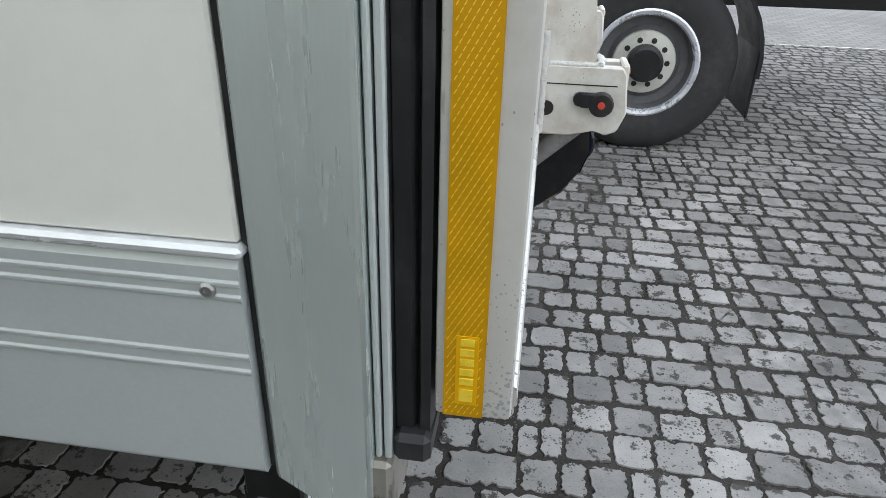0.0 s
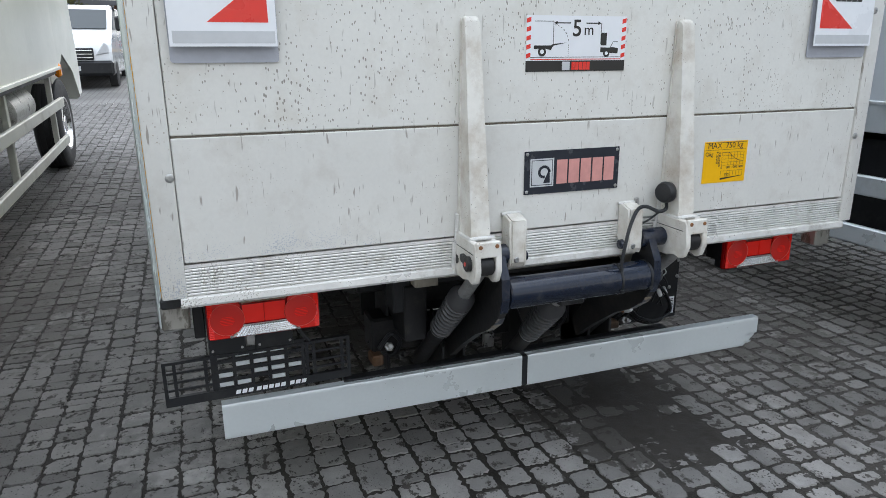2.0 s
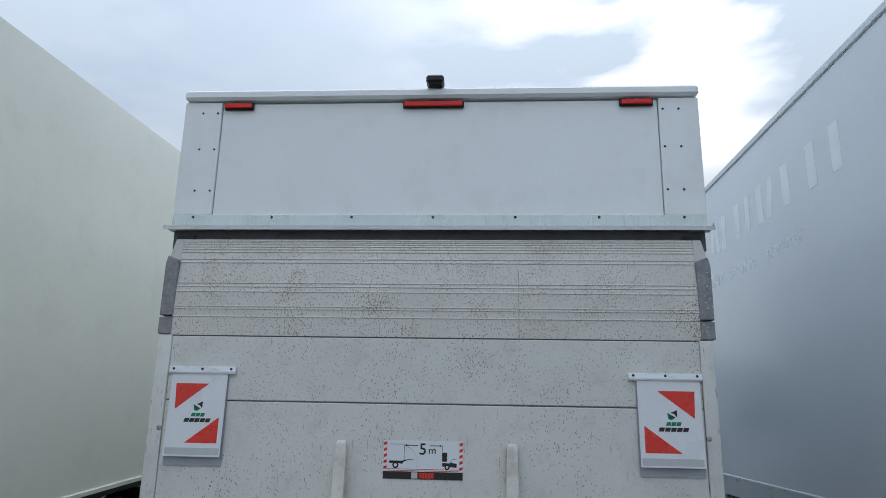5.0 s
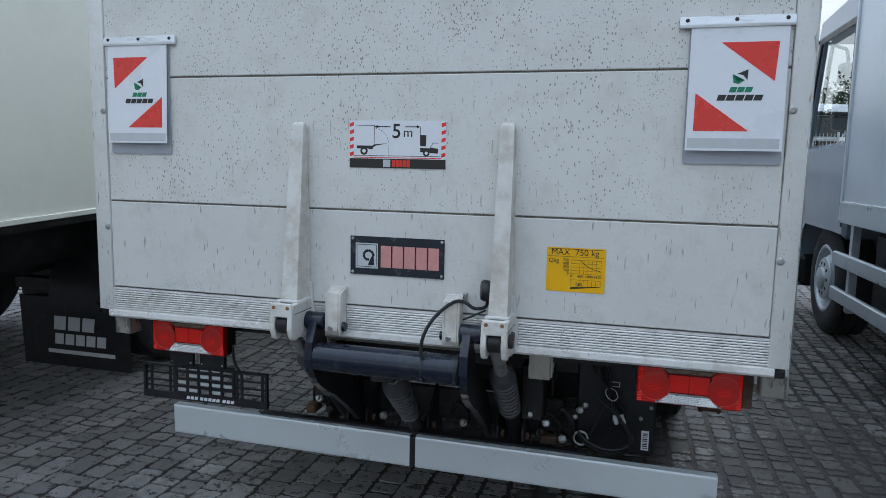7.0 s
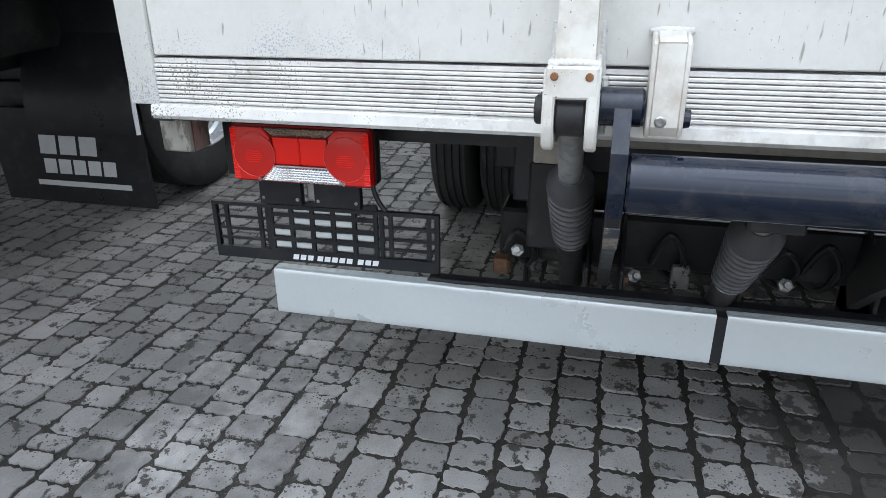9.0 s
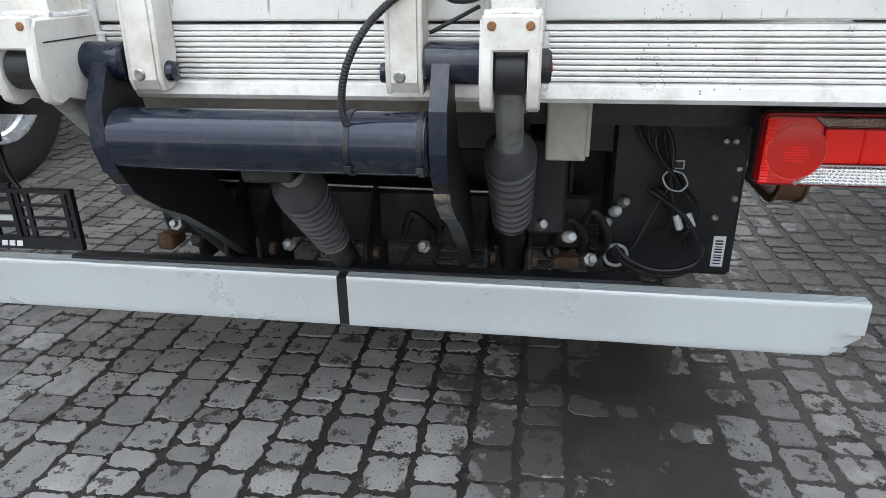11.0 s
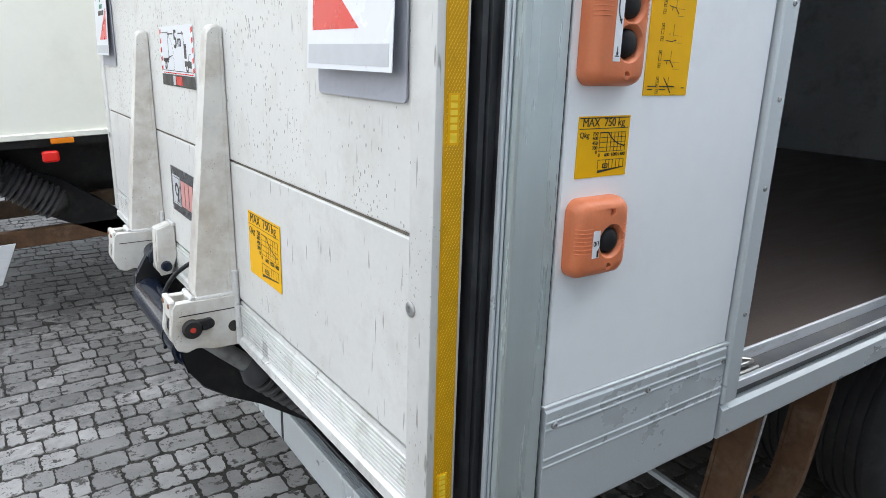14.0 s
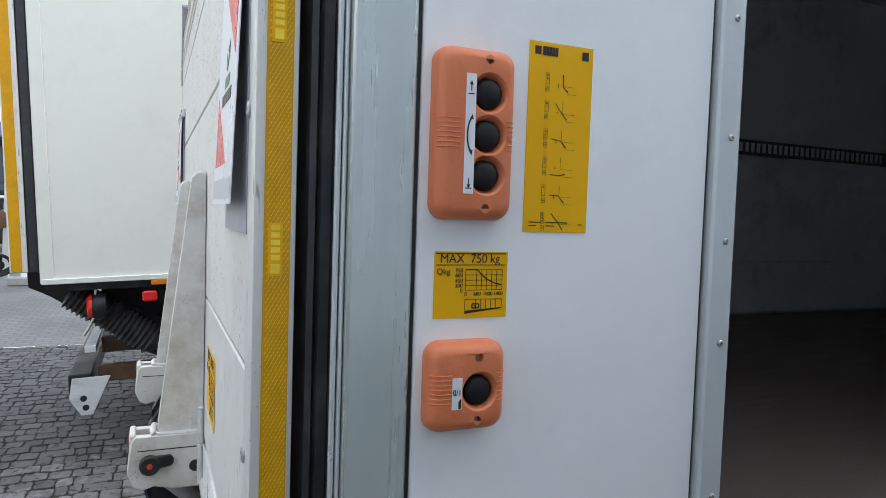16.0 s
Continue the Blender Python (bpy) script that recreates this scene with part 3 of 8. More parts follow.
def ground_material(name, base, var, speck, island=0.0, per_object=0.0, bump=0.4):
    """Worn grey paving: pits and dust, a dark moist oil patch behind the truck and thin drip stains; broad shade is put
    into the colour.
    """
    m = material(name, base, 0.62, 0, var, 5.0, bump, 190, spec=0.16, dirt=(0.058, 0.053, 0.047), dirt_amt=0.92, dirt_scale=15.0, dirt_cut=(0.565, 0.595),
                 speck=speck, speck_scale=75.0, speck_cut=0.27, speck_gate=(0.40, 0.72), island=island, per_object=per_object, rvar=0.16)
    n, l = m.node_tree.nodes, m.node_tree.links
    b = n["Principled BSDF"]
    geo = n.new("ShaderNodeNewGeometry")
    wob = n.new("ShaderNodeTexNoise")
    wob.inputs["Scale"].default_value, wob.inputs["Detail"].default_value = 4.5, 8.0
    l.new(geo.outputs["Position"], wob.inputs["Vector"])
    fine = n.new("ShaderNodeTexNoise")
    fine.inputs["Scale"].default_value, fine.inputs["Detail"].default_value = 24.0, 6.0
    l.new(geo.outputs["Position"], fine.inputs["Vector"])
    both = n.new("ShaderNodeMath")
    both.operation = "MULTIPLY_ADD"
    both.inputs[1].default_value = 0.75
    l.new(fine.outputs["Fac"], both.inputs[0])
    l.new(wob.outputs["Fac"], both.inputs[2])
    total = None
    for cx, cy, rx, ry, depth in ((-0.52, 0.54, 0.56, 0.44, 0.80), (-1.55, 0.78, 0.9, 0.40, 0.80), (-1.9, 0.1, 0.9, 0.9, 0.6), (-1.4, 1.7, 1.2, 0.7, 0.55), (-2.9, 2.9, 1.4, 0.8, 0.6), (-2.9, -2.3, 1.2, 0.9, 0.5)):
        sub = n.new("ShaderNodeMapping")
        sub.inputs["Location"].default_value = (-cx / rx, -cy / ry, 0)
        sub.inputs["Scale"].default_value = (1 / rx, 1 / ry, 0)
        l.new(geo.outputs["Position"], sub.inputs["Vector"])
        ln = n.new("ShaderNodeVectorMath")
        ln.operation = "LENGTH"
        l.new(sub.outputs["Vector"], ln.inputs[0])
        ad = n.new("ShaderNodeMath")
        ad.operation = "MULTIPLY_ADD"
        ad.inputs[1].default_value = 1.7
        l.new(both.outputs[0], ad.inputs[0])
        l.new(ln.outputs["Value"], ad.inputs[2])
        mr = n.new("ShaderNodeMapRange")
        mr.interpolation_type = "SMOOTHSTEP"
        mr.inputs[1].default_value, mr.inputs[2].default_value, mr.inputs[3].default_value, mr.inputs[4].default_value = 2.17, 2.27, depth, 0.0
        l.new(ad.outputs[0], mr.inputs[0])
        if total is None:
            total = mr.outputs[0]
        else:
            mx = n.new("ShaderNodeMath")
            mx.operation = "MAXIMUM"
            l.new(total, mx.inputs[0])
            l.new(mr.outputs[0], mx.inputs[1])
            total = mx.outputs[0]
    # shade under and between the trucks put into the colour, and darker areas in the open yard
    shade_map = None
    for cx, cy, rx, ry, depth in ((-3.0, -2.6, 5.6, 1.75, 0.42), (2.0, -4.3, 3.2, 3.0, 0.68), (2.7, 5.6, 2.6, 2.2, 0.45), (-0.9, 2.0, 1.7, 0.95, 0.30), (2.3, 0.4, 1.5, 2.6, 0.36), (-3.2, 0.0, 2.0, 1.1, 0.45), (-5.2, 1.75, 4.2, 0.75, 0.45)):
        sub = n.new("ShaderNodeMapping")
        sub.inputs["Location"].default_value = (-cx / rx, -cy / ry, 0)
        sub.inputs["Scale"].default_value = (1 / rx, 1 / ry, 0)
        l.new(geo.outputs["Position"], sub.inputs["Vector"])
        ln = n.new("ShaderNodeVectorMath")
        ln.operation = "LENGTH"
        l.new(sub.outputs["Vector"], ln.inputs[0])
        ad = n.new("ShaderNodeMath")
        ad.operation = "MULTIPLY_ADD"
        ad.inputs[1].default_value = 0.8
        l.new(both.outputs[0], ad.inputs[0])
        l.new(ln.outputs["Value"], ad.inputs[2])
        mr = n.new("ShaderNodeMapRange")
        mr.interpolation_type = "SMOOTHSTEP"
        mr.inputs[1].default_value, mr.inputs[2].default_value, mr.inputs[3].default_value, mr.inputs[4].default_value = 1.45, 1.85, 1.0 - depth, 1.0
        l.new(ad.outputs[0], mr.inputs[0])
        if shade_map is None:
            shade_map = mr.outputs[0]
        else:
            mn = n.new("ShaderNodeMath")
            mn.operation = "MINIMUM"
            l.new(shade_map, mn.inputs[0])
            l.new(mr.outputs[0], mn.inputs[1])
            shade_map = mn.outputs[0]
    wear(m, (0.05, 0.046, 0.041), 85.0, 0.30, 0.85, (0.36, 0.66), 7.0)
    wear(m, (0.40, 0.39, 0.37), 170.0, 0.20, 0.5, (0.40, 0.70), 9.0)
    shade_mix = n.new("ShaderNodeMixRGB")
    shade_mix.blend_type, shade_mix.inputs[0].default_value = "MULTIPLY", 1.0
    l.new(b.inputs["Base Color"].links[0].from_socket, shade_mix.inputs[1])
    l.new(shade_map, shade_mix.inputs[2])
    old = shade_mix.outputs[0]
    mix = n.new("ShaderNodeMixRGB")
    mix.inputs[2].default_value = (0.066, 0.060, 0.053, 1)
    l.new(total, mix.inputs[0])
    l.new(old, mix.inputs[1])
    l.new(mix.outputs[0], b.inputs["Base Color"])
    oldr = b.inputs["Roughness"].links[0].from_socket
    mixr = n.new("ShaderNodeMixRGB")
    mixr.inputs[2].default_value = (0.46, 0.46, 0.46, 1)
    l.new(total, mixr.inputs[0])
    l.new(oldr, mixr.inputs[1])
    l.new(mixr.outputs[0], b.inputs["Roughness"])
    return m


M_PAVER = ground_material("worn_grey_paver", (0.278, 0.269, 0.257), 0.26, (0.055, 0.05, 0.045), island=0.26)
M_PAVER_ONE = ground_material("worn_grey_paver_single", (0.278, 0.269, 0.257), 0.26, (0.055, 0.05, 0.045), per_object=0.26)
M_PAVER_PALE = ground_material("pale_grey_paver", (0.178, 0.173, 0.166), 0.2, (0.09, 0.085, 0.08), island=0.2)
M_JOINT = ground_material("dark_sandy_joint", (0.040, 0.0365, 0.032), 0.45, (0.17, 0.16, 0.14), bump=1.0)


M_SILT = material("damp_brown_silt", (0.055, 0.050, 0.0445), 0.62, 0, 0.30, 6.0, 0.7, 150, spec=0.35, dirt=(0.042, 0.037, 0.032), dirt_amt=0.8, dirt_scale=7.0, dirt_cut=(0.46, 0.60),
                  speck=(0.30, 0.29, 0.27), speck_scale=120.0, speck_cut=0.13, speck_gate=(0.40, 0.75), rvar=0.2)


def far_paving(name, k):
    """Paving too far off to tell apart: brick pattern in the material."""
    m = bpy.data.materials.new(name)
    m.use_nodes = True
    n, l = m.node_tree.nodes, m.node_tree.links
    geo = n.new("ShaderNodeNewGeometry")
    br = n.new("ShaderNodeTexBrick")
    br.inputs["Scale"].default_value = 1.0
    br.inputs["Brick Width"].default_value, br.inputs["Row Height"].default_value = 0.17, 0.121
    br.inputs["Mortar Size"].default_value = 0.012
    br.inputs["Color1"].default_value, br.inputs["Color2"].default_value = (0.23 * k, 0.225 * k, 0.215 * k, 1), (0.17 * k, 0.166 * k, 0.16 * k, 1)
    br.inputs["Mortar"].default_value = (0.07, 0.066, 0.06, 1)
    l.new(geo.outputs["Position"], br.inputs["Vector"])
    nz = n.new("ShaderNodeTexNoise")
    nz.inputs["Scale"].default_value, nz.inputs["Detail"].default_value = 0.7, 8
    l.new(geo.outputs["Position"], nz.inputs["Vector"])
    mr = n.new("ShaderNodeMapRange")
    mr.inputs[1].default_value, mr.inputs[2].default_value, mr.inputs[3].default_value, mr.inputs[4].default_value = 0.35, 0.65, 0.75, 1.2
    l.new(nz.outputs["Fac"], mr.inputs[0])
    mu = n.new("ShaderNodeMixRGB")
    mu.blend_type, mu.inputs[0].default_value = "MULTIPLY", 1.0
    l.new(br.outputs["Color"], mu.inputs[1])
    l.new(mr.outputs[0], mu.inputs[2])
    l.new(mu.outputs[0], n["Principled BSDF"].inputs["Base Color"])
    n["Principled BSDF"].inputs["Roughness"].default_value = 0.6
    return m


PX0, PX1, PY0, PY1 = -14.0, 5.0, -6.05, 6.05
ground = thing("ground", (0, 0, 0), "grey paved truck yard", "yard", kind="structure")
gb = bmesh.new()
for x0, x1, y0, y1 in ((-900, -26.8, -900, 900), (-26.8, PX0, -900, 900), (PX1, 900, -900, 900), (PX0, -1.8, PY1, 900), (-1.8, PX1, PY1, 900)):
    gb.faces.new([gb.verts.new(p) for p in ((x0, y0, gz(x0)), (x1, y0, gz(x1)), (x1, y1, gz(x1)), (x0, y1, gz(x0)))])
part("far_ground", gb, far_paving("far_paving", 0.66), ground)
gb = bmesh.new()
for x0, x1, y0, y1 in ((PX0, -1.8, -900, PY0), (-1.8, PX1, -900, PY0)):
    gb.faces.new([gb.verts.new(p) for p in ((x0, y0, gz(x0)), (x1, y0, gz(x1)), (x1, y1, gz(x1)), (x0, y1, gz(x0)))])
part("far_ground", gb, far_paving("dark_far_paving", 0.55), ground)
gb = bmesh.new()
for x0, x1 in ((PX0, -1.8), (-1.8, PX1)):
    gb.faces.new([gb.verts.new(p) for p in ((x0, PY0, gz(x0) - 0.0045), (x1, PY0, gz(x1) - 0.0045), (x1, PY1, gz(x1) - 0.0045), (x0, PY1, gz(x0) - 0.0045))])
part("joint_bed", gb, M_JOINT, ground)

M_FOOT = material("scuffed_foot_plate", (0.36, 0.345, 0.31), 0.4, 0.4, 0.2, 14, 0.1, 60, stretch=(1, 1, 0.4), dirt=(0.13, 0.12, 0.10), dirt_amt=0.85, dirt_scale=22, dirt_cut=(0.50, 0.56))

# ---- the box truck with the tail lift ----
truck = thing("box_truck", (-3.2, 0, 0), "white box truck parked with its rear tail lift folded up", "truck")


def mirrored(fn):
    for s in (-1, 1):
        fn(s)


def yb(s, a, b):
    return (s * a, s * b) if s > 0 else (s * b, s * a)


BOXF = -4.70     # front of the box
SILL0, SILL1 = 0.848, 1.045
ROOFZ = 3.10


def rear_corner(s):
    # post with chamfered foot
    y0, y1 = yb(s, 1.105, 1.172)
    bm = prism([(-0.175, 0.845), (-0.112, 0.80), (-0.098, 0.80), (-0.098, ROOFZ - 0.02), (-0.175, ROOFZ - 0.02)], "y", y0, y1, 0.003)
    part("corner_post", bm, M_POST, truck, "grey aluminium corner post", smooth=40)
    # channels between post and seal
    y0, y1 = yb(s, 1.10, 1.160)
    bm = B(-0.0965, -0.0915, y0, y1, 0.868, 2.47, 0.0015)
    B(-0.0895, -0.0835, y0, y1, 0.868, 2.47, 0.0015, bm)
    part("seal_channel", bm, M_ALUGREY, truck, "grey aluminium channel")
    part("channel_groove", B(-0.0975, -0.083, min(y0, y1 - s * 0.006) if s < 0 else y0, y1 - 0.006 if s > 0 else y1, 0.870, 2.46) if s > 0 else B(-0.0975, -0.083, y0 + 0.006, y1, 0.870, 2.46), M_SEAL, truck)
    y0, y1 = yb(s, 1.07, 1.148)
    bm = prism([(-0.082, y0), (-0.056, y0), (-0.0545, (y0 + y1) / 2), (-0.056, y1), (-0.063, y1 + 0.002), (-0.066, y1 - 0.005), (-0.070, y1 + 0.002), (-0.076, y1), (-0.082, y1)] if s > 0 else [(-0.082, y1), (-0.056, y1), (-0.0545, (y0 + y1) / 2), (-0.056, y0), (-0.063, y0 - 0.002), (-0.066, y0 + 0.005), (-0.070, y0 - 0.002), (-0.076, y0), (-0.082, y0)], "z", 0.872, 2.45)
    part("rubber_seal", bm, M_SEAL, truck, "black rubber door seal", smooth=40)
    y0, y1 = yb(s, 1.095, 1.165)
    bm = B(-0.150, -0.0835, y0, y1, 0.797, 0.866, 0.004)
    part("post_foot", bm, M_FOOT, truck, "scuffed metal foot plate")
    part("seal_foot", B(-0.083, -0.054, y0 + 0.004, y1 - 0.014, 0.866, 0.893, 0.005), M_SEAL, truck, "black rubber seal foot")


mirrored(rear_corner)


def sill(s, x0, x1, top=SILL1):
    """Ribbed aluminium sill along the foot of a side wall."""
    y = s * HALF
    prof = [(0, SILL0), (0.004, SILL0 + 0.006)]
    for z in (0.949, 0.962, 1.011, 1.022):
        prof += [(0.004, z - 0.003), (0.0051, z - 0.0010), (0.0051, z + 0.0010), (0.004, z + 0.003)]
    prof += [(0.004, top - 0.006), (0.0, top), (-0.06, top), (-0.06, SILL0)]
    bm = prism([(y + s * d, z) for d, z in prof], "x", x0, x1)
    return part("sill", bm, M_ALUGREY, truck, "ribbed aluminium sill")


def screw(x, y, z, axis, parent, r=0.006, mat=None):
    a = Vector(axis)
    bm = lathe([(0, r), (0.0015, r), (0.003, r * 0.7), (0.003, r * 0.35), (0.0015, r * 0.3), (0.0015, 0)], (x, y, z), a, 12)
    part("screw", bm, mat or M_STEEL, parent)


# left side: one long smooth cream panel above a ribbed sill
part("side_panel", B(BOXF, -0.182, -1.168, -1.125, SILL1 + 0.005, ROOFZ - 0.05, 0.002), M_IVORY, truck, "ivory white smooth side panel")
sill(-1, BOXF, -0.182, 1.040)
part("sill_trim", B(BOXF, -0.178, -1.176, -1.13, SILL1 - 0.0045, SILL1 + 0.0045, 0.003), M_ALU, truck, "bright aluminium trim")
for i in range(9):
    screw(-0.205 - i * 0.40, -1.1745, 1.0165, (0, -1, 0), truck)
# right side: white rear panel, open doorway, front panel
part("side_panel", B(-0.627, -0.182, 1.125, 1.168, SILL1 + 0.004, ROOFZ - 0.05, 0.002), M_PANEL, truck, "smooth white side panel")
part("panel_seam", B(-0.6335, -0.6275, 1.13, 1.162, 0.86, ROOFZ - 0.06), M_SEAL, truck)
for s in (-1, 1):
    y0, y1 = yb(s, 1.13, 1.164)
    part("panel_seam", B(-0.1815, -0.1755, y0, y1, 0.85, ROOFZ - 0.06), M_SEAL, truck)
sill(1, -0.6268, -0.182)
for i in range(3):
    screw(-0.2 - i * 0.21, 1.1745, 1.0165, (0, 1, 0), truck)
part("panel_edge", B(-0.637, -0.180, 1.13, 1.1715, SILL1 - 0.003, SILL1 + 0.004, 0.001), M_ALU, truck)
DOOR0, DOOR1, DOORTOP = -0.680, -1.545, 2.80
part("door_jamb", B(DOOR0, -0.634, 1.06, 1.178, 0.922, DOORTOP, 0.004), M_ALUGREY, truck, "grey aluminium door jamb")
for z in (1.10, 1.33, 1.48, 1.63, 1.80, 2.0, 2.2):
    screw(-0.660, 1.178, z, (0, 1, 0), truck, 0.005)
part("door_jamb", B(DOOR1 - 0.035, DOOR1, 1.135, 1.1595, 0.943, DOORTOP, 0.004), M_ALUGREY, truck, "grey aluminium door jamb")
part("door_header", B(-1.86, -0.634, 1.09, 1.172, DOORTOP, ROOFZ - 0.05, 0.003), M_PANEL, truck)
# doorway sill: apron with two bright rails
part("door_apron", prism([(1.172, 0.848), (1.176, 0.854), (1.176, 0.908), (1.168, 0.916), (1.11, 0.916), (1.11, 0.848)], "x", BOXF, -0.642), M_ALUGREY, truck, "stained aluminium sill below the doorway")
part("door_rail", B(-4.64, DOOR0, 1.160, 1.172, 0.938, 0.958, 0.002), M_ALU, truck, "bright sliding door rail")
part("door_rail", B(DOOR1, DOOR0, 1.098, 1.106, 0.940, 0.968, 0.002), M_ALU, truck, "bright sliding door rail")
part("rail_channel", B(-4.64, DOOR0, 1.107, 1.1595, 0.917, 0.942), M_RIMDARK, truck, "dusty rail channel")
bm = B(-0.80, -0.71, 1.115, 1.15, 0.942, 0.954, 0.003)
hose([(-0.72, 1.13, 0.956), (-0.76, 1.145, 0.966), (-0.80, 1.13, 0.956), (-0.76, 1.12, 0.963), (-0.72, 1.13, 0.956)], 0.004, 8, bm)
part("door_catch", bm, M_STEEL, truck, "steel door catch")
# dark edge strip with bright rivets, then the slid-back door
part("rivet_strip", B(-1.835, -1.585, 1.10, 1.1595, 0.943, DOORTOP, 0.003), M_BLACK, truck, "black post with bright rivets")
for i in range(16):
    z = 1.0 + i * 0.062
    screw(-1.645 if i % 2 else -1.790, 1.1600, z, (0, 1, 0), truck, 0.009, M_CHROME)
door = part("sliding_door", B(-4.64, -1.850, 1.1735, 1.200, 0.965, 2.82, 0.004), M_BLUEWHITE, truck, "pale grey sliding side door, slid open")
part("door_trim", B(-4.64, -1.850, 1.2005, 1.206, 0.965, 1.015, 0.002), M_ALU, door, "riveted aluminium trim")
for i in range(13):
    screw(-1.90 - i * 0.21, 1.206, 0.99, (0, 1, 0), door, 0.007)
part("front_side_panel", B(BOXF, -4.652, 1.125, 1.168, 0.966, ROOFZ - 0.05, 0.002), M_PANEL, truck)
part("side_panel_behind_door", B(-4.651, -1.837, 1.100, 1.158, 0.943, ROOFZ - 0.05, 0.002), M_PANEL, truck)
# inside of the box
part("load_floor", B(BOXF + 0.04, -0.12, -1.124, 1.095, 0.926, 0.952), M_PLY, truck, "worn plywood load floor")
part("inner_wall", B(BOXF + 0.04, -0.177, -1.124, -1.105, 0.966, 2.98), M_INNER, truck, "grey inner wall lining")
part("inner_kickboard", B(BOXF + 0.05, -0.18, -1.1045, -1.09, 0.966, 1.28, 0.002), M_INNER, truck)
part("inner_front_wall", B(BOXF, BOXF + 0.039, -1.124, 1.124, 0.8, 2.98), M_INNER, truck)
rail = part("lashing_rail", B(BOXF + 0.05, -0.2, -1.104, -1.092, 1.925, 2.015, 0.003), M_RIMDARK, truck, "slotted lashing rail")
# white faces: the bright shine at the slots is put into the colour
bm = bmesh.new()
for i in range(88):
    x = -0.3 - i * 0.047
    B(x - 0.013, x + 0.013, -1.0918, -1.0895, 1.942, 1.998, 0.0, bm)
tagged(part("slot_row", bm, M_WHITE, rail), "pale slots", kind="stuff")
part("ceiling_lining", B(BOXF + 0.04, -0.08, -1.124, 1.124, 2.985, 3.0), M_INNER, truck)
part("roof", B(BOXF - 0.02, -0.03, -1.18, 1.18, ROOFZ, ROOFZ + 0.05, 0.012), M_PANEL, truck, "white roof")
# rear header above the platform
part("header_panel", B(-0.10, -0.062, -1.0, 1.0, 2.545, ROOFZ - 0.01, 0.003), M_PANEL, truck, "white rear header panel")
for s in (-1, 1):
    y0, y1 = yb(s, 1.003, 1.178)
    part("header_side_frame", B(-0.077, -0.052, y0, y1, 2.545, ROOFZ - 0.005, 0.003), M_PANEL, truck, "white header frame with screws")
    for z in (2.66, 2.86, 3.04):
        for y in (1.02, 1.09):
            screw(-0.052, s * y, z, (1, 0, 0), truck, 0.005, M_FRAME)
part("header_rail", B(-0.10, -0.045, -1.175, 1.175, 2.480, 2.544, 0.003), M_POST, truck, "aluminium header rail with screws")
for i in range(7):
    screw(-0.045, -1.08 + i * 0.36, 2.532, (1, 0, 0), truck, 0.006, M_FRAME)
part("drip_lip", prism([(-0.10, 2.478), (-0.03, 2.478), (-0.012, 2.466), (-0.010, 2.484), (-0.043, 2.486)], "y", -1.195, 1.195), M_ALU, truck, "bright aluminium drip lip")
# dark material: the shadow below the drip lip is put into the rail's colour
part("upper_rail", B(-0.12, -0.07, -1.17, 1.17, 2.39, 2.476), M_RIMDARK, truck)
for y0, y1 in ((-0.99, -0.85), (-0.15, 0.13), (0.83, 0.98)):
    lamp = part("marker_lamp", B(-0.0615, -0.045, y0, y1, 3.055, 3.09, 0.005), M_BLACK, truck, "black marker lamp housing")
    part("lens", B(-0.0445, -0.036, y0 + 0.006, y1 - 0.006, 3.060, 3.085, 0.004), M_LRED, lamp, "dark red lens")
part("rear_camera", B(-0.06, 0.02, -0.04, 0.04, ROOFZ + 0.051, ROOFZ + 0.09, 0.01), M_BLACK, truck, "black reversing camera")
# beam under the load floor and the chassis
part("rear_crossbeam", B(-0.16, -0.075, -0.40, 0.36, 0.853, 0.880, 0.003), M_BEAM, truck, "dirty beige rear cross beam")
part("rear_underframe", B(-0.32, -0.25, -1.0, 1.0, 0.80, 0.884), M_FRAME, truck)
part("floor_underside", B(BOXF, -0.17, -1.10, 1.10, 0.885, 0.925), M_FRAME, truck)
for s in (-1, 1):
    y0, y1 = yb(s, 0.36, 0.44)
    part("chassis_rail", B(-6.4, -0.30, y0, y1, 0.56, 0.76, 0.006), M_FRAME, truck, "dirty black chassis rail")
for x in (-0.9, -1.6, -2.6, -3.4, -3.8):
    part("floor_bearer", B(x - 0.03, x + 0.03, -1.08, 1.08, 0.78, 0.884, 0.004), M_FRAME, truck)
part("fuel_tank", B(-3.6, -2.9, 0.5, 0.95, 0.35, 0.72, 0.05), M_BLACK, truck)


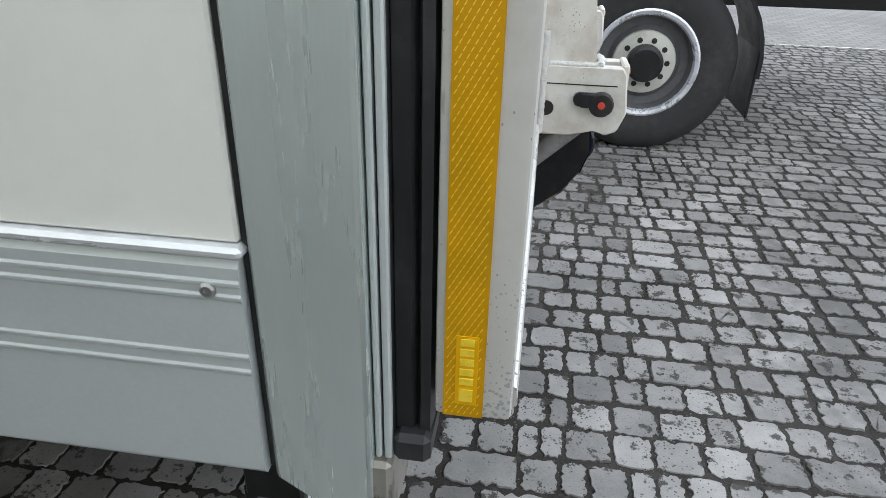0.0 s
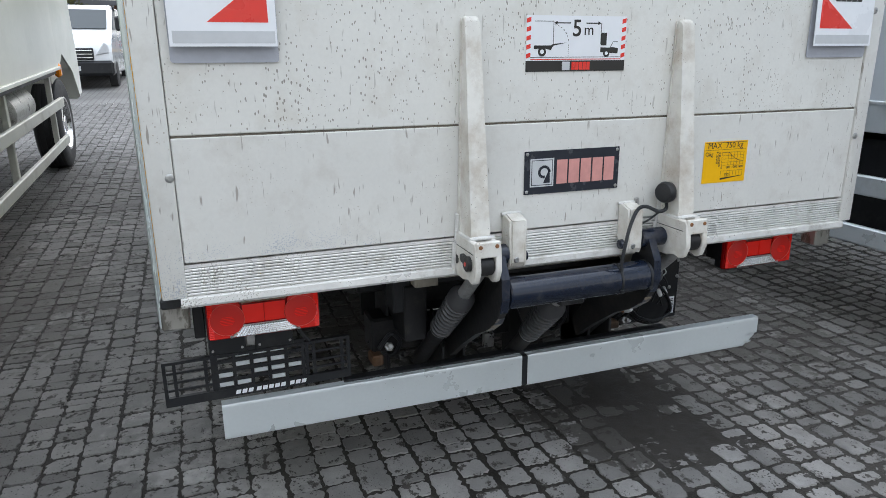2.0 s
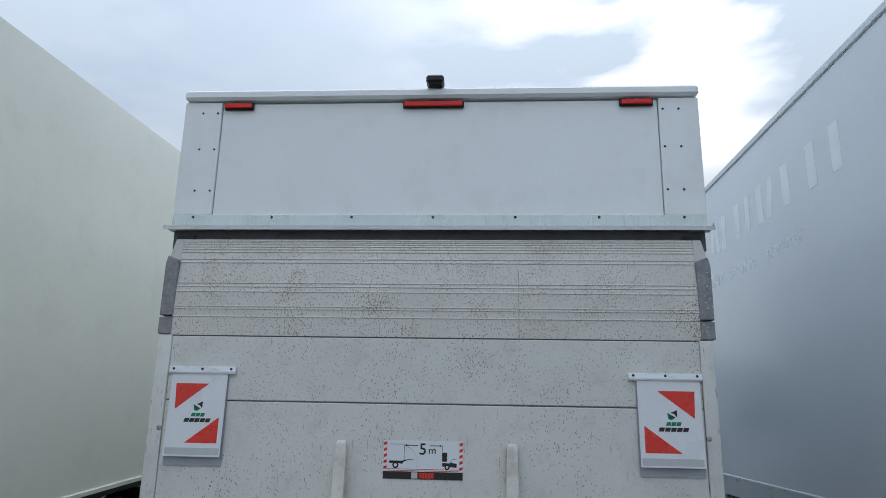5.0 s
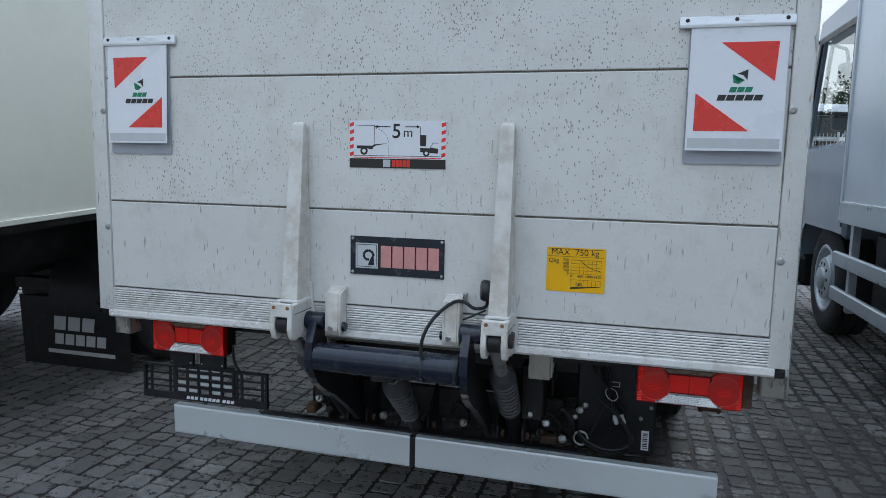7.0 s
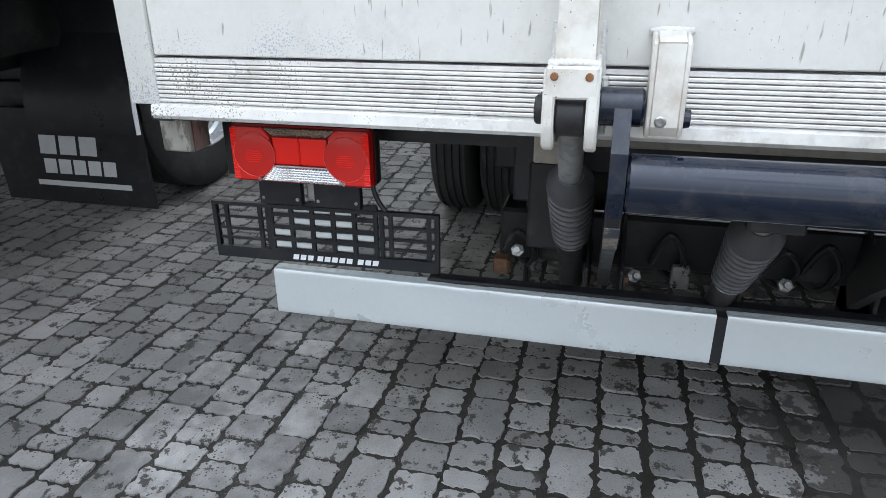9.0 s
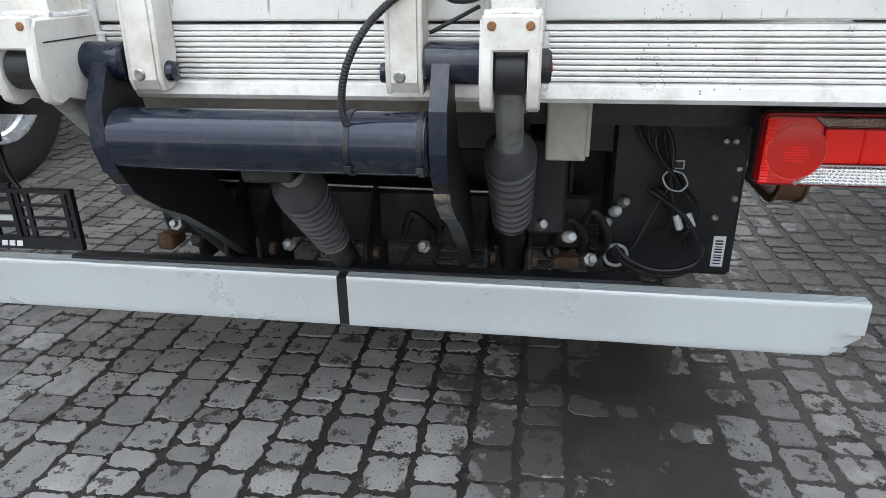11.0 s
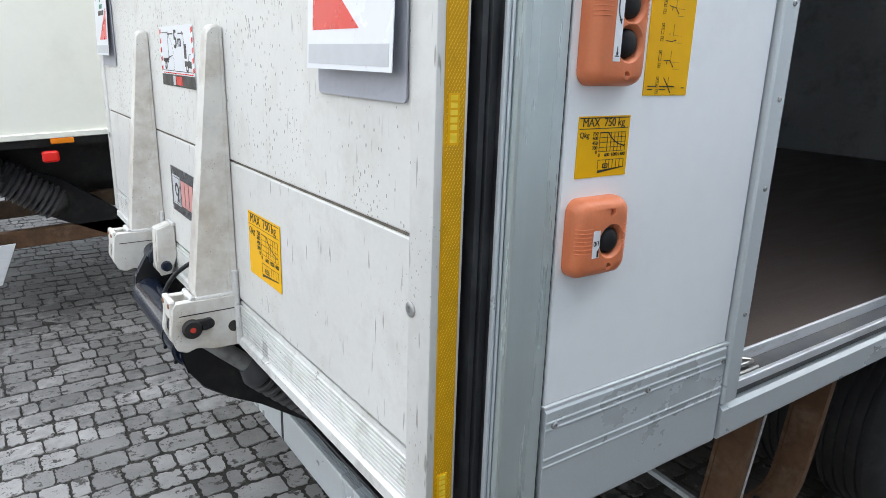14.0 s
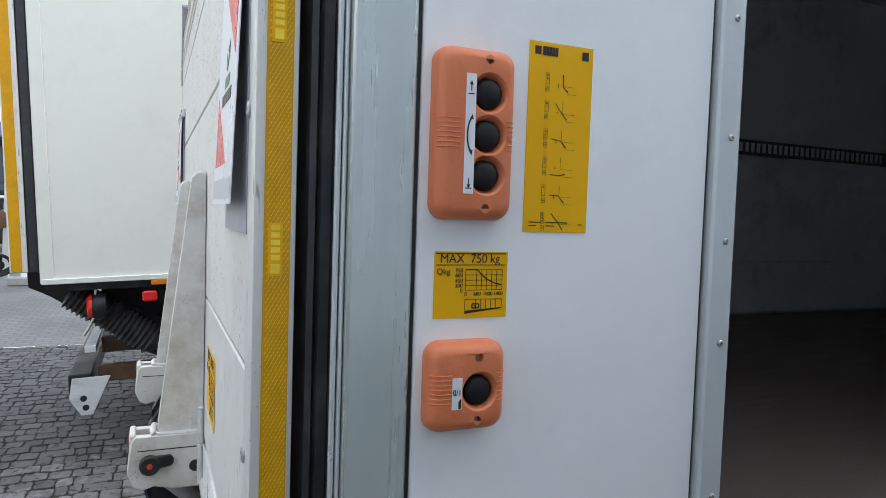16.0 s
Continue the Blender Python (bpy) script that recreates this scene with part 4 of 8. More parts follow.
def wheel(cx, y_out, R, rim, w, s, parent, rim_mat=None, dual=False, convex=False, cover=None, wide=1.0, foot=None, disc_mat=None):
    """A wheel whose outer face looks to s along y."""
    rim_mat = rim_mat or M_RIM
    zc = (gz(cx) if foot is None else foot) + R - 0.004
    o = (cx, y_out - s * w, zc)
    ax = (0, s, 0)
    prof = [(0.02, rim), (0.0, rim + 0.03), (0.0, R - 0.05), (0.02, R - 0.012), (0.035, R)]
    grooves = 4
    for g in range(grooves):
        c = 0.035 + (w - 0.07) * (g + 0.5) / grooves
        prof += [(c - 0.008, R), (c - 0.006, R - 0.010), (c + 0.006, R - 0.010), (c + 0.008, R)]
    prof += [(w - 0.035, R), (w - 0.02, R - 0.012), (w - 0.004, R - 0.05), (w, R - 0.09), (w - 0.002, rim + 0.04), (w - 0.01, rim + 0.012), (w - 0.025, rim)]
    tyre = part("tyre", lathe(prof, o, ax, 56, closed=True), M_RUBBER, parent, "black worn tyre", smooth=35)
    d = 0.085 if not dual else 0.19
    if convex:
        d = 0.03
    if dual:
        part("rim", lathe([(w - 0.005, rim + 0.015), (w, rim + 0.005), (w - 0.004, rim - 0.012), (w - 0.03, rim - 0.018), (w - 0.06, rim - 0.020), (w - 0.075, rim - 0.034), (w - d + 0.002, rim - 0.038)], o, ax, 48, closed=True), rim_mat, tyre, "dusty silver steel rim", smooth=35)
        disc_ = part("wheel_disc", lathe([(w - d, rim - 0.038), (w - d - 0.005, rim * 0.72), (w - d + 0.02, rim * 0.60), (w - d + 0.02, rim * 0.36), (w - d + 0.05, rim * 0.34), (w - d + 0.06, rim * 0.27), (w - d + 0.06, 0)], o, ax, 40, closed=True), M_RIMDARK, tyre, "dusty dark wheel disc", smooth=35)
        for i in range(10):
            t = 2 * math.pi * (i + 0.3) / 10
            px, pz = cx + rim * 0.48 * math.cos(t), zc + rim * 0.48 * math.sin(t)
            part("wheel_nut", rod((px, o[1] + s * (w - d + 0.018), pz), (px, o[1] + s * (w - d + 0.045), pz), rim * 0.045, 6), M_STEEL, tyre)
        return tyre
    prof = [(w - 0.005, rim + 0.015), (w - 0.0, rim + 0.005), (w - 0.004, rim - 0.012), (w - 0.03, rim - 0.02), (w - max(d, 0.08), rim - 0.035),
            (w - d - 0.005, rim * 0.72), (w - d + 0.02, rim * 0.60), (w - d + 0.02, rim * 0.36), (w - d + 0.06, rim * 0.34), (w - d + 0.07, rim * 0.27), (w - d + 0.07, 0.0)]
    part("rim", lathe(prof[:4], o, ax, 48, closed=True), rim_mat, tyre, "dusty silver steel rim", smooth=35)
    part("wheel_disc", lathe([(w - 0.030, rim - 0.021)] + prof[4:], o, ax, 48, closed=True), disc_mat or rim_mat, tyre, "dusty wheel disc", smooth=35)
    if cover:
        # raised centre cover with dark cut-outs round a hub
        cv = part("hub_cover", lathe([(w - d + 0.021, rim * 0.66 * wide), (w - d + 0.032, rim * 0.64 * wide), (w - d + 0.040, rim * 0.52 * wide), (w - d + 0.044, rim * 0.30), (w - d + 0.040, rim * 0.26), (w - d + 0.030, rim * 0.25)], o, ax, 40, closed=True), cover, tyre, "pale wheel cover with dark cut-outs", smooth=35)
        part("hub", lathe([(w - d + 0.02, rim * 0.37), (min(w - d + 0.085, w + 0.012), rim * 0.36), (min(w - d + 0.10, w + 0.022), rim * 0.29), (min(w - d + 0.10, w + 0.022), 0)], o, ax, 24), M_FRAME, tyre, "dark hub", smooth=35)
        for i in range(10):
            t = 2 * math.pi * i / 10
            px, pz = cx + rim * 0.47 * wide * math.cos(t), zc + rim * 0.47 * wide * math.sin(t)
            part("cover_hole", lathe([(0, 0), (0, rim * 0.062), (0.006, rim * 0.055), (0.006, 0)], (px, o[1] + s * (w - d + 0.0375), pz), ax, 8), M_FRAME, tyre)
        return tyre
    for i in range(8):
        t = 2 * math.pi * (i + 0.3) / 8
        px, pz = cx + rim * 0.48 * math.cos(t), zc + rim * 0.48 * math.sin(t)
        part("wheel_nut", rod((px, o[1] + s * (w - d + 0.018), pz), (px, o[1] + s * (w - d + 0.045), pz), rim * 0.05, 6), M_STEEL, tyre)
    for i in range(8):
        t = 2 * math.pi * (i + 0.8) / 8
        px, pz = cx + rim * 0.70 * math.cos(t), zc + rim * 0.70 * math.sin(t)
        part("rim_hole", lathe([(0, 0), (0, rim * 0.075), (0.006, rim * 0.075), (0.006, 0)], (px, o[1] + s * (w - d + 0.003), pz), ax, 12), M_FRAME, tyre)
    return tyre


for s in (-1, 1):
    wheel(-2.13, s * 1.066, 0.365, 0.205, 0.21, s, truck, rim_mat=M_RIMDARK)
    o = (-2.13, s * 1.044, gz(-2.13) + 0.361)
    own = bmesh.new()
    ring = []
    for i in range(96):
        a = 2 * math.pi * i / 96
        rows = [(0.207, 0.006), (0.196, 0.012), (0.176, 0.004), (0.158 + 0.010 * math.cos(16 * a), -0.012)]
        ring.append([own.verts.new((o[0] + r * math.cos(a), o[1] + s * h, o[2] + r * math.sin(a))) for r, h in rows])
    for i in range(96):
        p, q = ring[i], ring[(i + 1) % 96]
        for j in range(3):
            own.faces.new((p[j], p[j + 1], q[j + 1], q[j]) if s > 0 else (q[j], q[j + 1], p[j + 1], p[j]))
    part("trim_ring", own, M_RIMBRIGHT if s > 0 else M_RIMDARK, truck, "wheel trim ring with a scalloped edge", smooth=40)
    wheel(-2.13, s * 0.835, 0.365, 0.205, 0.20, s, truck, dual=True)
    wheel(-5.92, s * 1.165, 0.365, 0.205, 0.22, s, truck)
    y0, y1 = yb(s, 0.70, 1.08)
    part("mud_flap", B(-2.815, -2.80, y0, y1, 0.25, 0.80, 0.004), M_BLACK, truck, "black rubber mud flap")
part("rear_axle", rod((-2.13, -0.8, 0.38), (-2.13, 0.8, 0.38), 0.07, 16), M_FRAME, truck)
part("differential", lathe([(-0.16, 0.05), (-0.1, 0.14), (0, 0.19), (0.1, 0.14), (0.16, 0.05)], (-2.13, 0, 0.38), (1, 0, 0), 20), M_FRAME, truck, smooth=40)
# cab
cab = part("cab", prism([(-4.75, 0.60), (-4.75, 2.28), (-4.95, 2.43), (-5.6, 2.45), (-6.35, 1.75), (-6.85, 1.48), (-7.02, 1.13), (-7.02, 0.66), (-6.45, 0.66), (-6.40, 0.90), (-6.2, 1.0), (-5.76, 1.0), (-5.56, 0.90), (-5.50, 0.62)], "y", -1.0, 1.0, 0.03), M_VANWHITE, truck, "white van cab", smooth=30)
for s in (-1, 1):
    y0, y1 = yb(s, 1.0, 1.012)
    part("door_window", prism([(-4.95, 1.58), (-4.95, 2.23), (-5.55, 2.25), (-6.1, 1.68), (-6.1, 1.58)], "y", y0, y1), M_GLASS, cab)
    y0, y1 = yb(s, 1.17, 1.37)
    mir = part("wing_mirror", B(-5.60, -5.50, y0, y1, 1.53, 1.85, 0.03, seg=2), M_BLACK, truck, "black wing mirror with two glasses", smooth=40)
    y0, y1 = yb(s, 1.185, 1.355)
    part("mirror_glass", B(-5.4995, -5.496, y0, y1, 1.65, 1.83, 0.001), M_MIRROR, mir)
    part("mirror_glass", B(-5.4995, -5.496, y0, y1, 1.55, 1.635, 0.001), M_MIRROR, mir)
    part("mirror_arm", rod((-5.55, s * 1.0, 1.62), (-5.55, s * 1.2, 1.64), 0.025, 10), M_BLACK, mir)

# rusty folding step below the doorway
step = thing("folding_step", (-0.92, 1.12, 0.46), "rusty steel folding step hanging below the doorway", "step")
def ribbon(points, th, y0, y1, lean):
    """A strap of even thickness bent along points in x and z, leaning inwards as it goes down."""
    left, right = [], []
    for k, (x, z) in enumerate(points):
        a, b = points[max(k - 1, 0)], points[min(k + 1, len(points) - 1)]
        L = math.hypot(b[0] - a[0], b[1] - a[1])
        nx, nz = -(b[1] - a[1]) / L * th / 2, (b[0] - a[0]) / L * th / 2
        left.append((x + nx, z + nz))
        right.append((x - nx, z - nz))
    bm = prism(left + right[::-1], "y", y0, y1)
    for v in bm.verts:
        v.co.y -= (0.84 - v.co.z) * lean
    return bm


STEPX = -0.105
bend = lambda cx, a0, a1: [(cx + 0.055 * math.cos(radians(a)), 0.517 + 0.055 * math.sin(radians(a))) for a in range(a0, a1 - 1, -15)]
strap = [(x + STEPX, z) for x, z in [(-0.735, 0.838), (-0.745, 0.60)] + bend(-0.805, 0, -90) + bend(-1.015, -90, -180) + [(-1.068, 0.60), (-1.045, 0.842)]]
part("strap", ribbon(strap, 0.010, 1.075, 1.150, 0.12), M_RUST, step, "rusty strap bent into a stirrup", smooth=40)
for y in (1.077, 1.148):
    part("strap_flange", ribbon(strap, 0.022, y - 0.004, y + 0.004, 0.12), M_RUST, step, smooth=40)
for i in range(4):
    for j in range(2):
        part("tread_hole", lathe([(0, 0), (0, 0.011), (0.002, 0.008), (0.0021, 0)], (-0.94 - i * 0.05, 1.05 + j * 0.035, 0.4668), (0, 0, 1), 10), M_FRAME, step)
part("stay_bar", ribbon([(x + STEPX - 0.012, z) for x, z in ((-0.740, 0.842), (-0.748, 0.62), (-0.765, 0.48))], 0.006, 1.134, 1.1535, 0.12), M_ALU, step, "galvanised flat stay")
part("brace", rod((-0.852, 1.066, 0.532), (-0.717, 0.73, 0.666), 0.009, 4), M_GUARD, step, "pale flat brace")

# ---- the tail lift ----
lift = thing("tail_lift", (0, 0, 0.35), "folded white tail lift platform with dark blue lifting gear", "tail lift")
M_GRIME = material("joint_grime", (0.16, 0.14, 0.11), 0.8, 0, 0.4, 30, 0.3, 90)
GAP = 0.0028
SEAMS = (0.996, 1.307, 1.732, 1.998)
for z0, z1 in zip(SEAMS, SEAMS[1:]):
    bm = B(-0.036, -0.001, -1.089, 1.089, z0 + GAP, z1 - GAP, 0.0025)
    part("platform_board", bm, M_PLATUP if z0 > 1.5 else M_PLATMID if z0 > 1.2 else M_PLAT, lift, "worn white platform board with dark scuff streaks")
    part("joint_filler", B(-0.034, -0.006, -1.088, 1.088, z1 - 0.0040, z1 + 0.0040), M_GRIME, lift, "grimy joint")
# wedge at the platform tip, finely ribbed
TIPZ = 2.425


def tipx(z):
    return -0.001 - 0.030 * max(0.0, (z - 2.16) / (TIPZ - 2.16)) ** 1.2


prof = [(-0.038, 2.0005), (-0.001, 2.0005)]
z = 2.03
for zz in (2.080, 2.113, 2.124, 2.188, 2.210, 2.226, 2.318, 2.334, 2.366, 2.379, 2.391, 2.402, 2.411, 2.419):
    prof += [(tipx(zz) , zz - 0.003), (tipx(zz) + 0.0025, zz - 0.0015), (tipx(zz) + 0.0025, zz + 0.0015), (tipx(zz), zz + 0.003)]
prof += [(tipx(TIPZ), TIPZ), (-0.038, TIPZ)]
part("platform_tip", prism(prof, "y", -1.10, 1.10), M_PLATTOP, lift, "ribbed speckled platform tip")
part("score_line", prism([(-0.003, 2.003), (0.0, 2.003), (0.0002, 2.16), (tipx(2.29) + 0.001, 2.29), (tipx(2.29) - 0.002, 2.29)], "y", 0.3692, 0.3708), M_GRIME, lift, "thin dark score line")
# hinge-side board with grooves
prof = [(-0.036, 0.892), (-0.036, 0.994), (-0.003, 0.994), (-0.003, 0.986)]
for i in range(9):
    zz = 0.981 - i * 0.0078
    prof += [(-0.012, zz + 0.0033), (0.0004, zz + 0.0030), (0.0014, zz + 0.0018), (0.0014, zz - 0.0016), (0.0004, zz - 0.0026), (-0.012, zz - 0.0029)]
prof += [(-0.003, 0.914), (0.007, 0.909), (0.0085, 0.892), (0.003, 0.885), (-0.03, 0.885)]
part("grooved_sill", prism(prof, "y", -1.108, 1.108), M_ALUWORN, lift, "grooved bare aluminium hinge sill")
for s in (-1, 1):
    # the tape sits close to the rear corner on one side, further in on the other
    outer, front, t0 = (1.1445, -0.0435, -0.0365) if s > 0 else (1.150, -0.053, -0.0460)
    y0, y1 = yb(s, 1.0905, outer)
    part("edge_profile", B(front, 0.0045, y0, y1, 0.9105, 2.000, 0.004, seg=2), M_PLAT, lift, "white edge profile", smooth=40)
    bm = prism([(s * 1.098, 2.002), (s * 1.152, 2.002), (s * 1.152, 2.36), (s * 1.135, TIPZ), (s * 1.101, TIPZ)], "x", -0.046, -0.028, 0.002)
    part("edge_profile_tip", bm, M_PLAT, lift)
    y0, y1 = yb(s, 1.099, 1.157)
    part("corner_guard", prism([(y0, 2.083), (y1, 2.083), (y1, 2.31), ((y0 + y1) / 2 + s * 0.02, 2.345), (y0, 2.325)] if s > 0 else [(y0, 2.083), (y1, 2.083), (y1, 2.325), ((y0 + y1) / 2 - 0.02, 2.345), (y0, 2.31)], "x", -0.0275, 0.004, 0.003), M_ZINCWORN, lift, "scuffed dark grey corner guard")
    part("corner_guard", B(-0.0275, 0.0035, y0, y1, 2.004, 2.076, 0.003), M_ZINCWORN, lift, "scuffed dark grey corner guard")
    # reflective tape on the outer edge
    y0, y1 = yb(s, outer + 0.0005, outer + 0.0022)
    tape = part("reflective_tape", B(t0, t0 + 0.0295, y0, y1, 0.913, 1.998), M_YTAPE, lift, "yellow reflective tape with a diagonal dash pattern")
    bm = bmesh.new()
    fy = s * (outer + 0.0023)
    k = 0
    zz = 0.917
    while zz < 1.990:
        # slanting bright dashes in staggered rows
        for i in range(7):
            xx = t0 + 0.0026 + i * 0.0046 + (0.0023 if k % 2 else 0.0)
            if xx > t0 + 0.0275:
                continue
            a = (xx + 0.0008 * s, zz - 0.0014)
            b = (xx - 0.0008 * s, zz + 0.0014)
            bm.faces.new([bm.verts.new((p, fy, q)) for p, q in ((a[0] - 0.00035, a[1]), (a[0] + 0.00035, a[1]), (b[0] + 0.00035, b[1]), (b[0] - 0.00035, b[1]))])
        zz += 0.0041
        k += 1
    tagged(part("cell_print", bm, M_YCELL, tape), kind="stuff")
    for zc in (0.955, 1.46, 1.72):
        mark = part("tape_mark", B(t0 + 0.0085, t0 + 0.0245, min(fy, fy + s * 0.0006), max(fy, fy + s * 0.0006), zc - 0.030, zc + 0.030, 0.0), M_YELLOW, tape)
        lo, hi = min(fy + s * 0.0007, fy + s * 0.0012), max(fy + s * 0.0007, fy + s * 0.0012)
        for i in range(5):
            part("mark_bar", B(t0 + 0.0115, t0 + 0.0215, lo, hi, zc - 0.012 + i * 0.0085, zc - 0.006 + i * 0.0085), M_YCELL, mark)
        part("mark_bar", B(t0 + 0.0115, t0 + 0.0215, lo, hi, zc - 0.027, zc - 0.016), M_YCELL, mark)
    for z in (1.213, 1.62):
        bm = lathe([(0, 0.0105), (0.002, 0.0105), (0.0035, 0.008), (0.0035, 0.0040), (0.001, 0.0035), (0.001, 0)], (0.0045, s * 1.10, z), (1, 0, 0), 20)
        part("rivet", bm, M_STEEL, lift, "steel washer and rivet", smooth=40)

PIVOTZ = 0.945


def arm_bracket(c, s):
    """Tall tapered welded bracket with its knuckle; s is the outer side."""
    bm = prism([(0.002, 0.99), (0.095, 0.99), (0.092, 1.03), (0.030, 1.565), (0.025, 1.582), (0.002, 1.585)], "y", c - 0.027, c + 0.027, 0.006)
    narrow = lambda z: 1.06 - 0.30 * min(1.0, max(0.0, (z - 0.99) / 0.6))
    for v in bm.verts:
        v.co.y = c + (v.co.y - c) * narrow(v.co.z)
    br = part("arm_bracket", bm, M_WELD, lift, "white tapered welded bracket", smooth=35)
    for e in (-1, 1):
        bm = prism([(0.001, 0.985), (0.03, 0.985), (0.012, 1.10), (0.006, 1.57), (0.001, 1.58)], "y", c + e * 0.0275 - 0.003, c + e * 0.0275 + 0.003)
        for v in bm.verts:
            v.co.y = c + (v.co.y - c) * narrow(v.co.z)
        part("bracket_flange", bm, M_WELD, br)
        part("weld", hose([(0.006, c + e * 0.036, 0.985), (0.006, c + e * 0.034, 1.03), (0.005, c + e * 0.032, 1.065)], 0.0068, 8, rib=0.0014, steps=10), M_WELDBEAD, br, smooth=60)
        part("weld", hose([(0.006, c + e * 0.043, 0.895), (0.006, c + e * 0.043, 0.94), (0.006, c + e * 0.041, 0.985)], 0.0065, 8, rib=0.0014, steps=9), M_WELDBEAD, br, smooth=60)
        part("weld", hose([(0.012, c + e * 0.0315, 1.012), (0.05, c + e * 0.0325, 1.012), (0.096, c + e * 0.0315, 1.012)], 0.005, 8, rib=0.0012, steps=10), M_WELDBEAD, br, smooth=60)
        part("cheek_line", B(0.010, 0.132, c + e * 0.0385 - 0.0007, c + e * 0.0385 + 0.0007, 0.9795, 0.9815), M_FRAME, br)
    # knuckle: two cheeks, a back block and a front plate
    cheek = [(0.002, 0.890), (0.002, 1.012), (0.138, 1.012), (0.146, 1.0), (0.153, 0.935), (0.140, 0.902), (0.120, 0.893), (0.10, 0.905), (0.06, 0.890)]
    kn = part("knuckle", prism([(0.002, 0.896), (0.002, 1.0095), (0.105, 1.0095), (0.105, 0.965), (0.085, 0.93), (0.06, 0.896)], "y", c - 0.024, c + 0.024), M_WELD, lift, "cast white knuckle")
    for e in (-1, 1):
        part("cheek", prism(cheek, "y", c + e * 0.030 - 0.0085, c + e * 0.030 + 0.0085, 0.003), M_WELD, kn, smooth=35)
    part("front_plate", B(0.136, 0.1485, c - 0.036, c + 0.036, 0.972, 1.016, 0.003), M_WELD, kn)
    part("weld", hose([(0.099, c - 0.036, 1.013), (0.103, c, 1.015), (0.100, c + 0.036, 1.013)], 0.006, 8, rib=0.0012, steps=9), M_WELDBEAD, kn, smooth=60)
    for e in (-1, 1):
        part("bolt", lathe([(0, 0.0058), (0.002, 0.0058), (0.003, 0.004), (0.003, 0)], (0.148, c + e * 0.0235, 1.003), (1, 0, 0), 10), M_RUSTBOLT, kn, "rusty bolt")
    # outer pin with its lever, and the dark hole
    yo = c + s * 0.0386
    part("pin_hole", lathe([(0, 0), (0, 0.013), (0.0015, 0.013), (0.0016, 0)], (0.016, yo, 0.938), (0, s, 0), 16), M_INK, kn)
    bm = lathe([(0, 0.021), (0.010, 0.021), (0.013, 0.018), (0.013, 0)], (0.108, yo, 0.950), (0, s, 0), 20)
    lathe([(0, 0.012), (0.009, 0.012), (0.010, 0)], (0.072, yo, 0.957), (0, s, 0), 12, bm)
    B(0.072, 0.108, min(yo, yo + s * 0.010), max(yo, yo + s * 0.010), 0.943, 0.969, 0.003, bm)
    pin = part("pin_lever", bm, M_FRAME, kn, "black pin lever", smooth=40)
    part("pin_mark", lathe([(0, 0.0062), (0.0015, 0.0062), (0.002, 0.004), (0.002, 0)], (0.108, yo + s * 0.013, 0.950), (0, s, 0), 12), M_PINRED, pin, "red pin end")
    part("rod_eye", rod((0.117, c - 0.0205, PIVOTZ), (0.117, c + 0.0205, PIVOTZ), 0.030, 20, bevel=0.003), M_FRAME, lift, "dark cylinder eye", smooth=40)
    return br


arm_bracket(-0.339, -1)
arm_bracket(0.338, 1)


def lug(c, s):
    """White hinge lug between the brackets; s is the side of the lifting arm."""
    bm = prism([(0.001, 0.955), (0.001, 1.045), (0.014, 1.052), (0.052, 1.040), (0.056, 0.92), (0.048, 0.902), (0.020, 0.905)], "y", c - 0.027, c - 0.019, 0.002)
    prism([(0.001, 0.955), (0.001, 1.045), (0.014, 1.052), (0.052, 1.040), (0.056, 0.92), (0.048, 0.902), (0.020, 0.905)], "y", c + 0.019, c + 0.027, 0.002, bm)
    prism([(0.046, 1.040), (0.0535, 1.038), (0.0575, 0.92), (0.048, 0.905), (0.044, 0.91), (0.049, 0.925)], "y", c - 0.0188, c + 0.0188, 0.0, bm)
    prism([(0.001, 1.045), (0.014, 1.053), (0.0535, 1.041), (0.048, 1.034), (0.001, 1.034)], "y", c - 0.0188, c + 0.0188, 0.0, bm)
    lg = part("hinge_lug", bm, M_WELD, lift, "white hinge lug", smooth=30)
    part("bolt", lathe([(0, 0.008), (0.002, 0.009), (0.004, 0.007), (0.004, 0.004), (0.002, 0.003), (0.002, 0)], (0.0565, c - 0.006, 0.928), (1, 0, -0.1), 12), M_STEEL, lg)
    part("weld", hose([(0.004, c - 0.031, 1.051), (0.006, c, 1.053), (0.004, c + 0.031, 1.051)], 0.005, 8, rib=0.0012, steps=9), M_WELDBEAD, lg, smooth=60)
    yo = c - s * 0.0275
    part("pivot_bolt", lathe([(0, 0), (0, 0.016), (0.010, 0.014), (0.012, 0)], (0.032, yo, 0.93), (0, -s, 0), 14), M_BLUESTEEL, lg)
    return lg


lug(-0.206, -1)
lug(0.186, 1)
for a, b in ((-0.303, -0.236), (0.214, 0.299)):
    bm = rod((0.040, a, PIVOTZ), (0.040, b, PIVOTZ), 0.029, 20, bevel=0.004)
    part("pivot_shaft", bm, M_BLUESTEEL, lift, "greased black pivot shaft", smooth=40)

